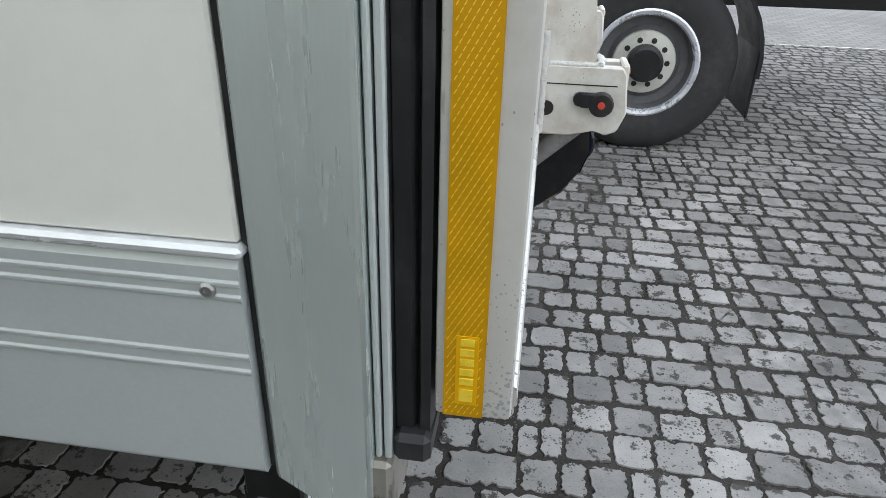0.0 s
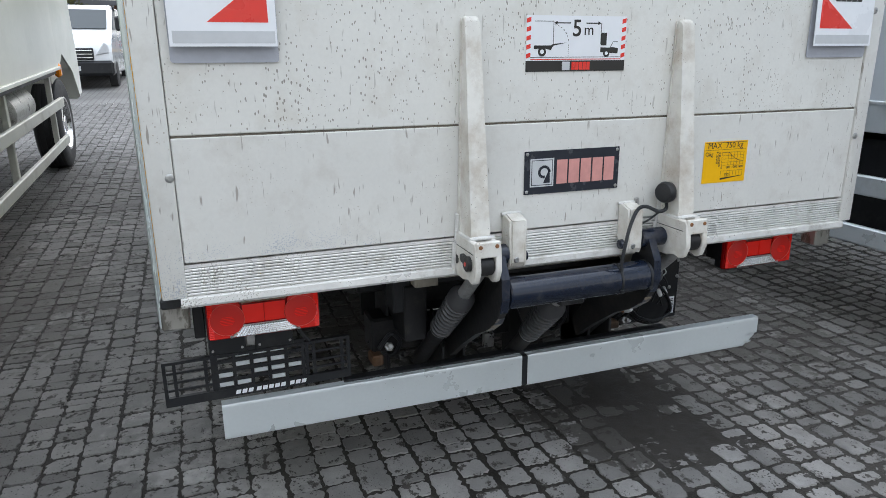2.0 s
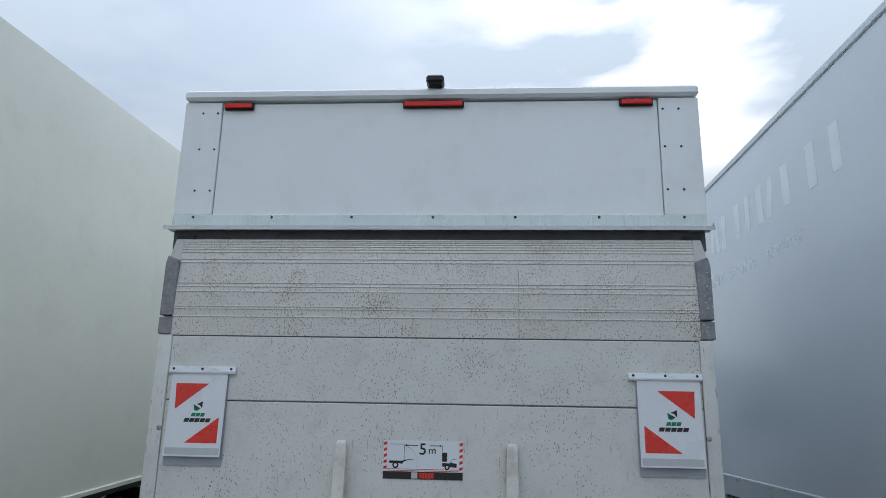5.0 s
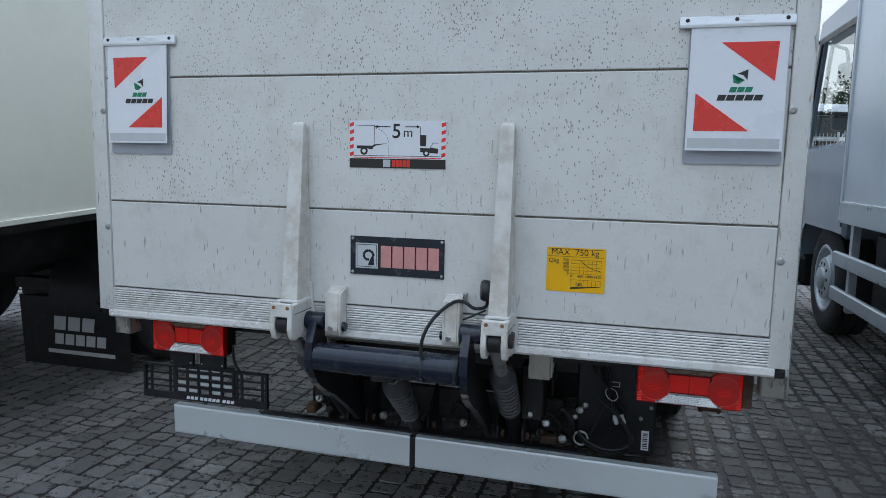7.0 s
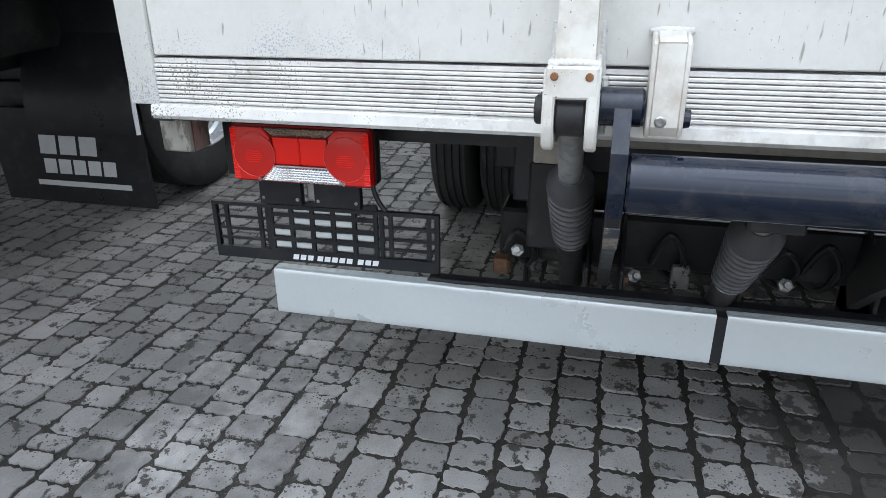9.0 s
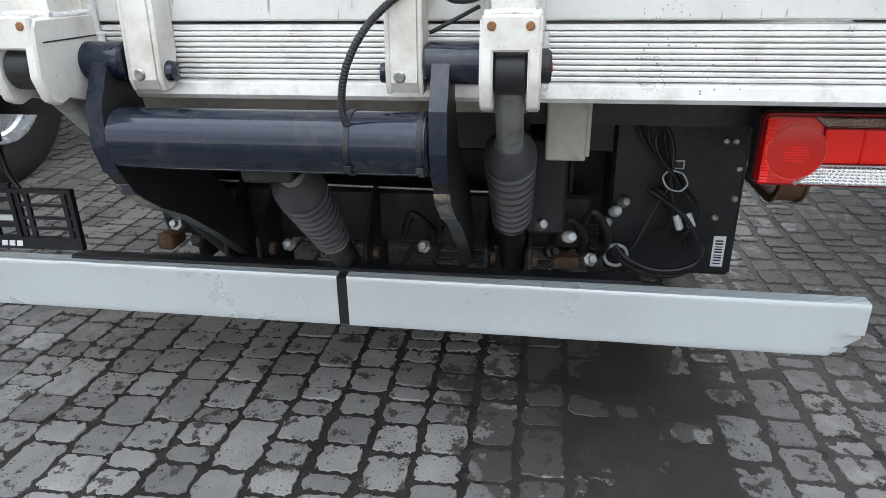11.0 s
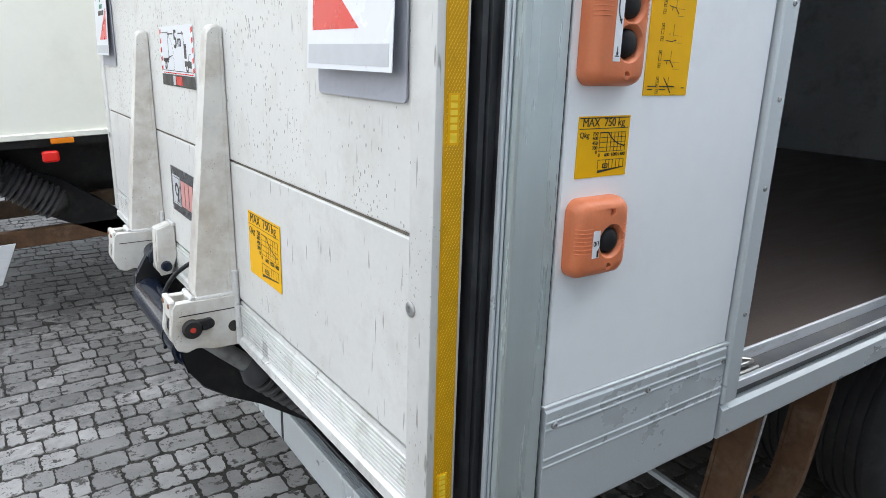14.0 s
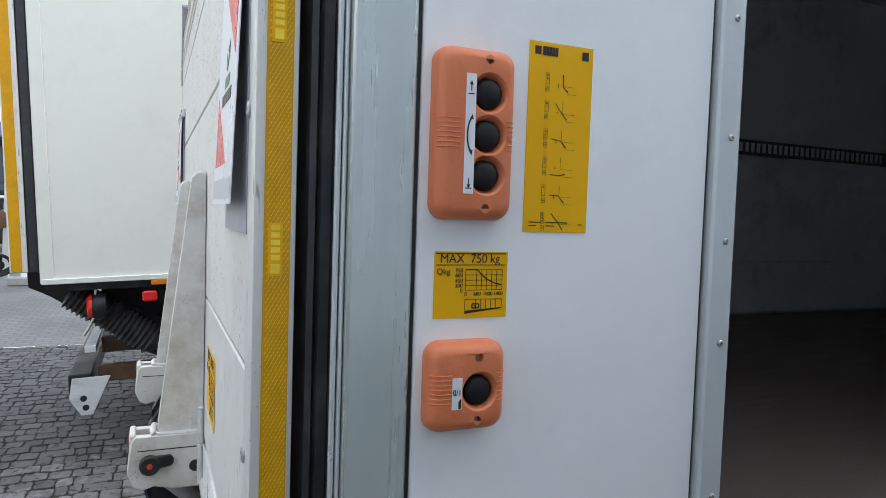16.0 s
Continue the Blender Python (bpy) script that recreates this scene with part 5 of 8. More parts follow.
for c in (-0.266, 0.240):
    # lifting arm: a bent plate from the pivot down past the tube to the frame
    out = [(0.030, 0.972), (0.056, 0.967), (0.066, 0.950), (0.102, 0.888), (0.107, 0.830), (0.092, 0.786), (0.060, 0.742), (0.0, 0.698), (-0.08, 0.655), (-0.20, 0.570), (-0.31, 0.480),
           (-0.35, 0.53), (-0.25, 0.655), (-0.15, 0.735), (-0.06, 0.79), (-0.015, 0.84), (0.0, 0.90), (0.018, 0.96)]
    arm = part("lifting_arm", prism(out, "y", c - 0.0120, c + 0.0120, 0.002), M_FRAME, lift, "black and dark blue lifting arm, chipped at its lower edge", smooth=30)
    part("front_edge", prism([(0.057, 0.9675), (0.0675, 0.950), (0.1035, 0.8885), (0.1085, 0.830), (0.0935, 0.7855), (0.0915, 0.787), (0.1065, 0.830), (0.1015, 0.888), (0.0655, 0.949), (0.0555, 0.966)], "y", c - 0.0125, c + 0.0125), M_BLUESTEEL, arm, "dark blue front edge")
    part("chipped_edge", prism([(0.0755, 0.7615), (0.0605, 0.7405), (0.030, 0.7185), (0.0, 0.6965), (0.0, 0.699), (0.030, 0.7210), (0.0595, 0.743), (0.0745, 0.763)], "y", c - 0.0122, c + 0.0122), M_CHIP, arm)
tube = part("torsion_tube", rod((0.072, -0.252, 0.836), (0.072, 0.226, 0.836), 0.046, 40, bevel=0.004), M_BLUESTEEL, lift, "dark blue-grey steel torsion tube", smooth=40)
for y in (0.112, 0.215):
    bm = lathe([(-0.004, 0.0463), (-0.004, 0.0478), (0.004, 0.0478), (0.004, 0.0463)], (0.072, y, 0.836), (0, 1, 0), 32, closed=True)
    B(0.109, 0.117, y - 0.006, y + 0.006, 0.803, 0.813, 0.001, bm)
    part("cable_tie", bm, M_BLACK, tube, "black cable tie")


def ram(top, foot, sizes, eye=True):
    """Hydraulic ram: bright rod, rubber bellows, black barrel."""
    a, b = Vector(top), Vector(foot)
    d = (b - a).normalized()
    L = (b - a).length
    r0, r1, e0, e1 = sizes
    rm = part("ram_rod", rod(a, a + d * (e0 + 0.02), 0.0205, 20), M_RAMROD, lift, "worn steel ram rod", smooth=40)
    prof = [(e0, 0.0235), (e0 + 0.010, 0.028), (e0 + 0.030, r0), (e0 + 0.05, r0 + 0.001)]
    n = 9
    for i in range(n):
        h = e0 + 0.05 + (e1 - e0 - 0.06) * (i + 0.5) / n
        q = (e1 - e0 - 0.06) / n
        r = r0 + (r1 - r0) * i / (n - 1)
        prof += [(h - q * 0.42, r - 0.012), (h - q * 0.30, r - 0.012), (h - q * 0.05, r + 0.001), (h + q * 0.30, r + 0.001)]
    prof += [(e1 - 0.006, r1 - 0.004), (e1, 0.025)]
    part("bellows", lathe(prof, a, d, 28), M_BELLOWS, rm, "grey ribbed rubber bellows", smooth=60)
    part("barrel", rod(a + d * (e1 - 0.02), b, 0.028, 18, bevel=0.004), M_FRAME, rm, "black ram barrel", smooth=40)
    part("hose_clip", lathe([(-0.005, r1 - 0.003), (-0.005, r1), (0.005, r1), (0.005, r1 - 0.003)], a + d * (e1 - 0.012), d, 24, closed=True), M_STEEL, rm)


ram((0.117, -0.339, 0.945), (-0.45, -0.342, 0.42), (0.041, 0.037, 0.185, 0.47))
ram((0.117, 0.335, 0.945), (-0.45, 0.332, 0.42), (0.042, 0.038, 0.185, 0.49))
ram((0.02, -0.028, 0.80), (-0.36, -0.022, 0.42), (0.045, 0.036, 0.07, 0.33))
part("ram_anchor", B(-0.01, 0.07, -0.07, 0.012, 0.770, 0.795, 0.004), M_FRAME, lift, "black ram anchor")

# lower frame of the lift
part("lift_beam", B(-0.56, -0.44, -0.52, 0.50, 0.47, 0.60, 0.008), M_FRAME, lift, "black cross beam")
part("lift_beam", B(-0.66, -0.50, -0.55, 0.56, 0.68, 0.79, 0.008), M_FRAME, lift, "black cross beam")
for y in (-0.342, -0.266, -0.022, 0.240, 0.332):
    part("anchor_plate", prism([(-0.50, 0.38), (-0.40, 0.39), (-0.30, 0.44), (-0.30, 0.52), (-0.42, 0.62), (-0.50, 0.62)], "y", y + 0.034, y + 0.044, 0.003), M_FRAME, lift, "black anchor plate")
    part("anchor_bolt", lathe([(0, 0), (0, 0.016), (0.012, 0.014), (0.012, 0)], (-0.36, y + 0.044, 0.475), (0, 1, 0), 8), M_RUSTDARK, lift)
for s in (-1, 1):
    part("hanger", B(-0.62, -0.46, s * 0.455 - 0.006, s * 0.455 + 0.006, 0.38, 0.74, 0.004), M_FRAME, lift)

# underride bar in two lengths with a dark gap
bar = thing("underride_bar", (-0.27, 0, 0.355), "dented grey aluminium underride bar in two lengths", "bumper")


def bar_length(y0, y1, clip):
    bm = bmesh.new()
    n = 70
    r = random.Random(int(y0 * 10) + 50)
    dents = [(r.uniform(y0 + 0.2, y1 - 0.1), r.uniform(0.37, 0.45), r.uniform(0.025, 0.045)) for _ in range(2)]
    prof = [(-0.050, 0.4725), (-0.0455, 0.4725), (-0.0450, 0.4650), (-0.0425, 0.4650), (-0.0420, 0.4725), (-0.0375, 0.4725), (-0.0370, 0.4650), (-0.0345, 0.4650), (-0.0340, 0.4725), (-0.0295, 0.4725), (-0.0290, 0.4650), (-0.0265, 0.4650), (-0.0260, 0.4725), (-0.0205, 0.4725), (-0.0200, 0.4660), (-0.0180, 0.4660), (-0.0175, 0.4725), (-0.003, 0.4715), (0.0, 0.468),
            (0.0, 0.459), (0.0, 0.450), (0.0, 0.441), (0.0, 0.432), (0.0, 0.423), (0.0, 0.414), (0.0, 0.405), (0.0, 0.396), (0.0, 0.387), (0.0, 0.378), (0.0, 0.369), (0.0, 0.359), (-0.003, 0.355), (-0.050, 0.355)]
    rings = []
    for i in range(n + 1):
        y = y0 + (y1 - y0) * i / n
        ring = []
        for x, z in prof:
            dx = 0.0
            for dy, dz, dr in dents:
                q = ((y - dy) / dr) ** 2 + ((z - dz) / dr) ** 2
                dx -= 0.0035 * math.exp(-q)
            if clip and i >= n - 3 and z < 0.40:
                z = z + (0.40 - z) * (i - n + 4) / 4 * 0.8
                dx -= 0.003 * (i - n + 4)
            ring.append(bm.verts.new((-0.2235 - 0.0245 * (0.5 - y / 2.06) + 0.66 * x + dx, y, z)))
        rings.append(ring)
    for p, q in zip(rings, rings[1:]):
        for i in range(len(prof)):
            j = (i + 1) % len(prof)
            bm.faces.new((p[i], p[j], q[j], q[i]))
    bm.faces.new(rings[0])
    if not clip:
        bm.faces.new(rings[-1])
    return bm


part("bar_length", bar_length(-1.040, -0.032, False), M_BAR, bar, "dented grey aluminium bar", smooth=35)
part("bar_length", bar_length(-0.010, 1.018, True), M_BAR, bar, "grey aluminium bar with a bent cut corner", smooth=35)
part("torn_flange", prism([(-0.279, 0.358), (-0.240, 0.356), (-0.226, 0.366), (-0.222, 0.378), (-0.230, 0.372), (-0.242, 0.362), (-0.279, 0.363)], "y", 0.962, 0.992), M_BAR, bar, "torn bent flange")
part("bar_joint", B(-0.285, -0.237, -0.034, -0.008, 0.358, 0.468), M_BLACK, bar, "black joint strip")
part("bar_backing", B(-0.300, -0.262, -0.66, 0.60, 0.405, 0.479, 0.003), M_BLACK, bar, "black mounting angle")
for y in (-0.3, 0.28):
    part("bar_support", prism([(-0.50, 0.40), (-0.29, 0.40), (-0.29, 0.47), (-0.50, 0.55)], "y", y - 0.006, y + 0.006), M_FRAME, bar)

# ---- lamps, plate holder and gear under the rear ----
def rounded(u0, u1, v0, v1, r, n=5):
    out = []
    for cu, cv, a0 in ((u1 - r, v1 - r, 0), (u0 + r, v1 - r, 90), (u0 + r, v0 + r, 180), (u1 - r, v0 + r, 270)):
        out += [(cu + r * math.cos(radians(a0 + 90 * i / n)), cv + r * math.sin(radians(a0 + 90 * i / n))) for i in range(n + 1)]
    return out


def loft(rings, face, bm=None):
    """A moulded body from outlines at rising heights on a face, closed at both ends."""
    own = bmesh.new()
    vs = [[own.verts.new(face(u, v, n)) for u, v in pts] for pts, n in rings]
    for p, q in zip(vs, vs[1:]):
        for i in range(len(p)):
            j = (i + 1) % len(p)
            own.faces.new((p[i], p[j], q[j], q[i]))
    own.faces.new(vs[0])
    own.faces.new(vs[-1][::-1])
    return merge(bm, own)


def prism_field(m, half, rise, cols, rows, base, height, face):
    """One lens sheet pressed into pyramids; its half width changes from foot to top."""
    own = bmesh.new()
    grid = []
    for j in range(2 * rows + 1):
        q = j / (2 * rows)
        hw = half[0] + (half[1] - half[0]) * q
        v = rise[0] + (rise[1] - rise[0]) * q
        grid.append([own.verts.new(face(m - hw + hw * i / cols, v, base + (height * (1.0 if i % 2 else 0.62) if j % 2 else 0.0))) for i in range(2 * cols + 1)])
    for p, q in zip(grid, grid[1:]):
        for i in range(2 * cols):
            own.faces.new((p[i], p[i + 1], q[i + 1], q[i]))
    return own


def tail_lamp(y0, y1):
    """Rear lamp cluster: ribbed red lens with two round chambers, bright reflector, clear prism strips above and below."""
    F = lambda u, v, n: Vector((-0.205 + n, u, v))
    z0, z1 = 0.720, 0.843
    w = y1 - y0
    m = (y0 + y1) / 2
    body = part("tail_lamp", loft([(rounded(y0, y1, z0, z1, 0.012), 0.0), (rounded(y0, y1, z0, z1, 0.012), 0.03)], F), M_BLACK, truck, "rear lamp cluster with red and clear lenses")
    a, b = y0 + w * 0.31, y1 - w * 0.31
    zt, zb = z1 - 0.022, z0 + 0.040
    def lens(name, pts, n1, mat, label):
        own = sheet(pts, 0.0405, n1, F)
        bmesh.ops.bevel(own, geom=own.edges[:], offset=0.0018, segments=2, affect="EDGES")
        return part(name, own, mat, body, label)
    part("mirror_backing", sheet(rounded(y0 + 0.004, y1 - 0.004, z0 + 0.004, z1 - 0.004, 0.01), 0.0302, 0.032, F), M_CHROME, body, "bright backing behind the lenses")
    part("housing_rim", loft([(rounded(y0 - 0.003, y1 + 0.003, z0 - 0.003, z1 + 0.003, 0.014), 0.004), (rounded(y0 - 0.002, y1 + 0.002, z0 - 0.002, z1 + 0.002, 0.013), 0.030)], F), M_BLACK, body, "black housing rim")
    part("lens_rim", loft([(rounded(y0 - 0.001, y1 + 0.001, z0 - 0.001, z1 + 0.001, 0.012), 0.0305), (rounded(y0, y1, z0, z1, 0.012), 0.0400)], F), M_LDEEP, body, "deep red lens rim", smooth=40)
    e = 0.0055
    lens("red_lens", [(y0 + e, z0 + e), (y0 + w * 0.20, z0 + e), (a - e, zb), (a - e, zt), (y0 + w * 0.24, z1 - e), (y0 + e, z1 - e)], 0.050, M_LRED, "red ribbed lens")
    lens("red_lens", [(y1 - e, z0 + e), (y1 - w * 0.20, z0 + e), (b + e, zb), (b + e, zt), (y1 - w * 0.24, z1 - e), (y1 - e, z1 - e)], 0.050, M_LRED, "red ribbed lens")
    lens("reflector", rect(a, m - 0.0006, zb + 0.002, zt - 0.001), 0.047, M_LBRIGHT, "bright red reflector")
    lens("reflector", rect(m + 0.0006, b, zb + 0.002, zt - 0.001), 0.0467, M_LBRIGHT, "bright red reflector")
    for z in (zb + 0.0005, zt - 0.0022):
        part("reflector_edge", sheet(rect(a - 0.002, b + 0.002, z, z + 0.0017), 0.0472, 0.0505, F), M_LDEEP, body)
    lens("clear_lens", [(y0 + w * 0.205, z0 + e), (y1 - w * 0.205, z0 + e), (b, zb - 0.001), (a, zb - 0.001)], 0.050, M_LCLEAR, "clear prismatic reversing lens")
    lens("clear_lens", [(a, zt + 0.001), (b, zt + 0.001), (y1 - w * 0.25, z1 - e), (y0 + w * 0.25, z1 - e)], 0.048, M_LSMOKE, "smoky prismatic lens")
    # moulded prism fields: rows of little pyramids in one pressed lens
    part("prism_field", prism_field(m, (w * 0.287, w * 0.195), (z0 + 0.005, zb - 0.003), 17, 6, 0.0503, 0.0034, F), M_LPRISM, body)
    part("prism_field", prism_field(m, (w * 0.18, w * 0.24), (zt + 0.002, z1 - 0.004), 15, 4, 0.0483, 0.0030, F), M_LPRISMDARK, body)
    for c, o in ((y0 + w * 0.175, -1), (y1 - w * 0.175, 1)):
        q = F(c, (z0 + z1) / 2 - 0.001, 0.0498)
        part("reflector_bowl", lathe([(-0.0100, 0.044), (-0.0130, 0.036), (-0.0160, 0.020), (-0.0170, 0.007), (-0.0170, 0)], q, (1, 0, 0), 32, closed=True), M_CHROME, body, "chrome bowl", smooth=60)
        part("bulb_lens", lathe([(0, 0.0465), (0.0014, 0.0455), (0.0026, 0.036), (0.0036, 0.022), (0.0040, 0.008), (0.0041, 0)], q, (1, 0, 0), 40), M_LDOME, body, "domed red lens", smooth=40)
        part("lens_ring", lathe([(0.0, 0.0466), (0.0022, 0.0467), (0.0023, 0.0472), (0, 0.0474)], q, (1, 0, 0), 40, closed=True), M_LRING, body, smooth=40)
        # ribs in brighter red put the dome's glowing stripes into colour
        for k in range(6):
            z = (z0 + z1) / 2 - 0.016 + k * 0.0045
            hw = 0.020 - 0.0016 * abs(k - 2.5) ** 1.4
            part("lens_rib", sheet(rect(c - hw, c + hw, z, z + 0.0020), 0.0528, 0.0549, F), M_LBRIGHT, body)
    # fine level ribs on the outer ends of the red lenses
    for lo, hi in ((y0 + 0.004, y0 + w * 0.055), (y1 - w * 0.055, y1 - 0.004)):
        own = bmesh.new()
        line = [(z0 + 0.006 + k * 0.00255, 0.0502 + 0.0014 * (k % 2)) for k in range(44)]
        ends = [[own.verts.new(F(u, z, h)) for z, h in line] for u in (lo, hi)]
        for k in range(43):
            own.faces.new((ends[0][k], ends[1][k], ends[1][k + 1], ends[0][k + 1]))
        part("rib_field", own, M_LBRIGHT, body)
    for c in (y0 + w * 0.2, y1 - w * 0.2):
        part("screw", lathe([(0, 0.004), (0.002, 0.004), (0.002, 0)], F(c, z0 + 0.008, 0.0502), (1, 0, 0), 10), M_STEEL, body)
    e0 = y1 + 0.003 if y0 > 0 else y0 - 0.035
    part("side_bracket", B(-0.25, -0.190, e0, e0 + 0.030, 0.722, 0.838, 0.003), M_RUSTDARK if y0 > 0 else M_FRAME, body, "rusty bracket plate" if y0 > 0 else "")
    part("lamp_bracket", B(-0.30, -0.206, y0 + 0.04, y1 - 0.04, 0.73, 0.80, 0.004), M_FRAME, body)
    return body


tail_lamp(-1.056, -0.742)
tail_lamp(0.747, 1.062)

holder = thing("plate_holder", (-0.28, -0.92, 0.485), "black plastic number plate holder without a plate, hung from brackets", "plate holder")
PH = lambda u, v, n: Vector((-0.283 + n - 0.02 * (u + 0.92), u, v))
Y0, Y1, Z0, Z1 = -1.194, -0.634, 0.486, 0.629
bm = bmesh.new()
for r_ in (rect(Y0, Y1, Z0, Z0 + 0.028), rect(Y0, Y1, Z1 - 0.009, Z1), rect(Y0, Y0 + 0.010, Z0 + 0.028, Z1 - 0.009), rect(Y1 - 0.010, Y1, Z0 + 0.028, Z1 - 0.009)):
    sheet(r_, 0, 0.014, PH, bm)
part("frame", bm, M_BLACK, holder, "black plastic rim")
for u in (Y0 + 0.028, Y0 + 0.115, Y0 + 0.135, Y1 - 0.142, Y1 - 0.120, Y1 - 0.030):
    part("upright", sheet(rect(u, u + 0.010, Z0 + 0.026, Z1 - 0.008), 0.001, 0.008, PH), M_BLACK, holder)
for v in (Z0 + 0.045, Z0 + 0.070, Z0 + 0.100):
    for a, b in ((Y0 + 0.009, Y0 + 0.15), (Y1 - 0.15, Y1 - 0.009)):
        part("cross_bar", sheet(rect(a, b, v, v + 0.007), 0.0015, 0.007, PH), M_BLACK, holder)
c0, c1 = Y0 + 0.150, Y1 - 0.150
bm = bmesh.new()
cols, rows = 5, 4
for i in range(cols + 1):
    u = c0 + (c1 - c0) * i / cols
    sheet(rect(u - 0.005, u + 0.005, Z0 + 0.026, Z1 + 0.012), 0.004, 0.012, PH, bm)
for j in range(rows + 1):
    v = Z0 + 0.026 + (Z1 + 0.006 - Z0 - 0.026) * j / rows
    sheet(rect(c0, c1, v - 0.005, v + 0.006), 0.005, 0.0125, PH, bm)
part("lattice", bm, M_BLACK, holder, "black clip lattice")
for i, j in ((1, 3), (2, 3), (1, 2), (2, 2), (3, 2), (0, 1), (2, 1), (3, 1), (4, 1), (3, 3), (0, 0), (1, 0), (3, 0)):
    u = c0 + (c1 - c0) * (i + 0.5) / cols
    v = Z0 + 0.026 + (Z1 + 0.006 - Z0 - 0.026) * (j + 0.5) / rows
    part("clip", loft([(rect(u - 0.0205, u + 0.0205, v - 0.0095, v + 0.0095), 0.001), (rect(u - 0.0195, u + 0.0195, v - 0.005, v + 0.007), 0.008)], PH), M_ALUGREY, holder, "silver clip")
bm = bmesh.new()
for i in range(8):
    u = -0.995 + i * 0.0185 + (0.006 if i > 2 else 0)
    sheet([(u, Z0 + 0.007), (u + 0.014, Z0 + 0.007), (u + 0.017, Z0 + 0.020), (u + 0.003, Z0 + 0.020)], 0.0141, 0.0146, PH, bm)
for i in range(3):
    u = -0.832 + i * 0.0185
    sheet([(u, Z0 + 0.007), (u + 0.014, Z0 + 0.007), (u + 0.017, Z0 + 0.020), (u + 0.003, Z0 + 0.020)], 0.0141, 0.0146, PH, bm)
part("rim_print", bm, M_WHITE, holder, "white printed bars")
for a, b in ((-1.060, -0.952), (-0.925, -0.810)):
    br = part("hanger", loft([(rect(a, b, Z1 + 0.004, 0.700), 0.012), (rect(a + 0.003, b - 0.003, Z1 + 0.007, 0.695), 0.024)], PH), M_BLACK, holder, "black hanger bracket")
    for u in (a + 0.012, b - 0.012):
        part("screw", lathe([(0, 0.004), (0.002, 0.004), (0.002, 0)], PH(u, Z1 + 0.02, 0.0241), (1, 0, 0), 10), M_STEEL, br)
part("stay", hose([(-0.30, -0.80, 0.72), (-0.29, -0.785, 0.66), (-0.28, -0.75, 0.615)], 0.006, 8), M_BLACK, holder)
part("centre_hanger", B(-0.30, -0.28, -0.95, -0.92, 0.63, 0.72, 0.002), M_STEEL, holder)

# pump box with its cables, behind the right half of the bar
pump = thing("pump_box", (-0.56, 0.70, 0.40), "black pump box with looped cables", "pump box")
part("box", B(-0.66, -0.485, 0.545, 0.832, 0.402, 0.84, 0.008), M_BLACK, pump, "black box")
PF = lambda u, v, n: Vector((-0.485 + n, u, v))
tag = part("barcode_label", sheet(rect(0.785, 0.812, 0.425, 0.500), 0.0004, 0.001, PF), M_WHITE, pump, "small white barcode label")
for i in range(9):
    part("bar", sheet(rect(0.790, 0.807, 0.432 + i * 0.0068, 0.432 + i * 0.0068 + (0.004 if i % 3 else 0.0025)), 0.0011, 0.0014, PF), M_INK, tag)
part("type_label", sheet(rect(0.66, 0.70, 0.655, 0.675), 0.0004, 0.001, PF), M_PALE, pump)
part("type_label_face", sheet(rect(0.663, 0.697, 0.658, 0.672), 0.0012, 0.0015, PF), M_INK, pump)
for u, v in ((0.80, 0.72), (0.815, 0.66), (0.78, 0.72), (0.815, 0.59), (0.78, 0.545)):
    part("bolt", lathe([(0, 0.008), (0.004, 0.008), (0.006, 0.005), (0.006, 0)], PF(u, v, 0.0), (1, 0, 0), 6), M_STEEL, pump)
for k, (dx, dr) in enumerate(((0.012, 0.0), (0.022, 0.012), (0.03, 0.02))):
    pts = [(-0.47 + dx, 0.66 - k * 0.02, 0.62), (-0.455 + dx, 0.705, 0.56), (-0.45 + dx, 0.752 - dr * 0.4, 0.48), (-0.45 + dx, 0.715, 0.425 + dr), (-0.45 + dx, 0.65, 0.418 + dr),
           (-0.452 + dx, 0.59, 0.44 + dr), (-0.46 + dx, 0.56, 0.47 + dr)]
    part("cable", hose(pts, 0.0055, 8), M_BLACK, pump, "black looped cable")
part("cable_ring", hose([(-0.462, 0.568 + 0.026 * math.cos(a), 0.452 + 0.026 * math.sin(a)) for a in (0, 0.8, 1.6, 2.4, 3.2, 4.0, 4.8, 5.3)], 0.004, 8), M_PALE, pump, "pale cable loop")
for k in range(5):
    part("cable", hose([(-0.47, 0.575 + (k * 37 % 50) * 0.0022, 0.83), (-0.455 + 0.004 * k, 0.60 + (k * 29 % 50) * 0.0016, 0.73), (-0.45 + 0.006 * k, 0.665 + (k * 17 % 50) * 0.0006, 0.645), (-0.447 + 0.004 * k, 0.64 + (k * 23 % 50) * 0.0020, 0.57), (-0.45, 0.60 + (k * 41 % 50) * 0.0030, 0.47 + 0.012 * k)], 0.0042, 8), M_BLACK, pump)
part("cable_tie", hose([(-0.425 + 0.02 * math.cos(a), 0.672 + 0.022 * math.cos(a), 0.645 + 0.022 * math.sin(a)) for a in (0, 1.0, 2.1, 3.1, 4.2, 5.2, 6.2)], 0.0022, 6), M_PALE, pump, "pale cable tie")
for y, z in ((0.685, 0.565), (0.71, 0.57)):
    part("connector", lathe([(0, 0.008), (0.03, 0.009), (0.034, 0.006), (0.034, 0)], (-0.435, y, z), (0.2, 0.3, -0.9), 10), M_PALE, pump, "grey cable connector")
part("white_bracket", prism([(-0.34, 0.90), (-0.23, 0.90), (-0.23, 0.735), (-0.27, 0.735), (-0.34, 0.80)], "y", 0.392, 0.466, 0.003), M_BRACKET, lift, "beige frame bracket")
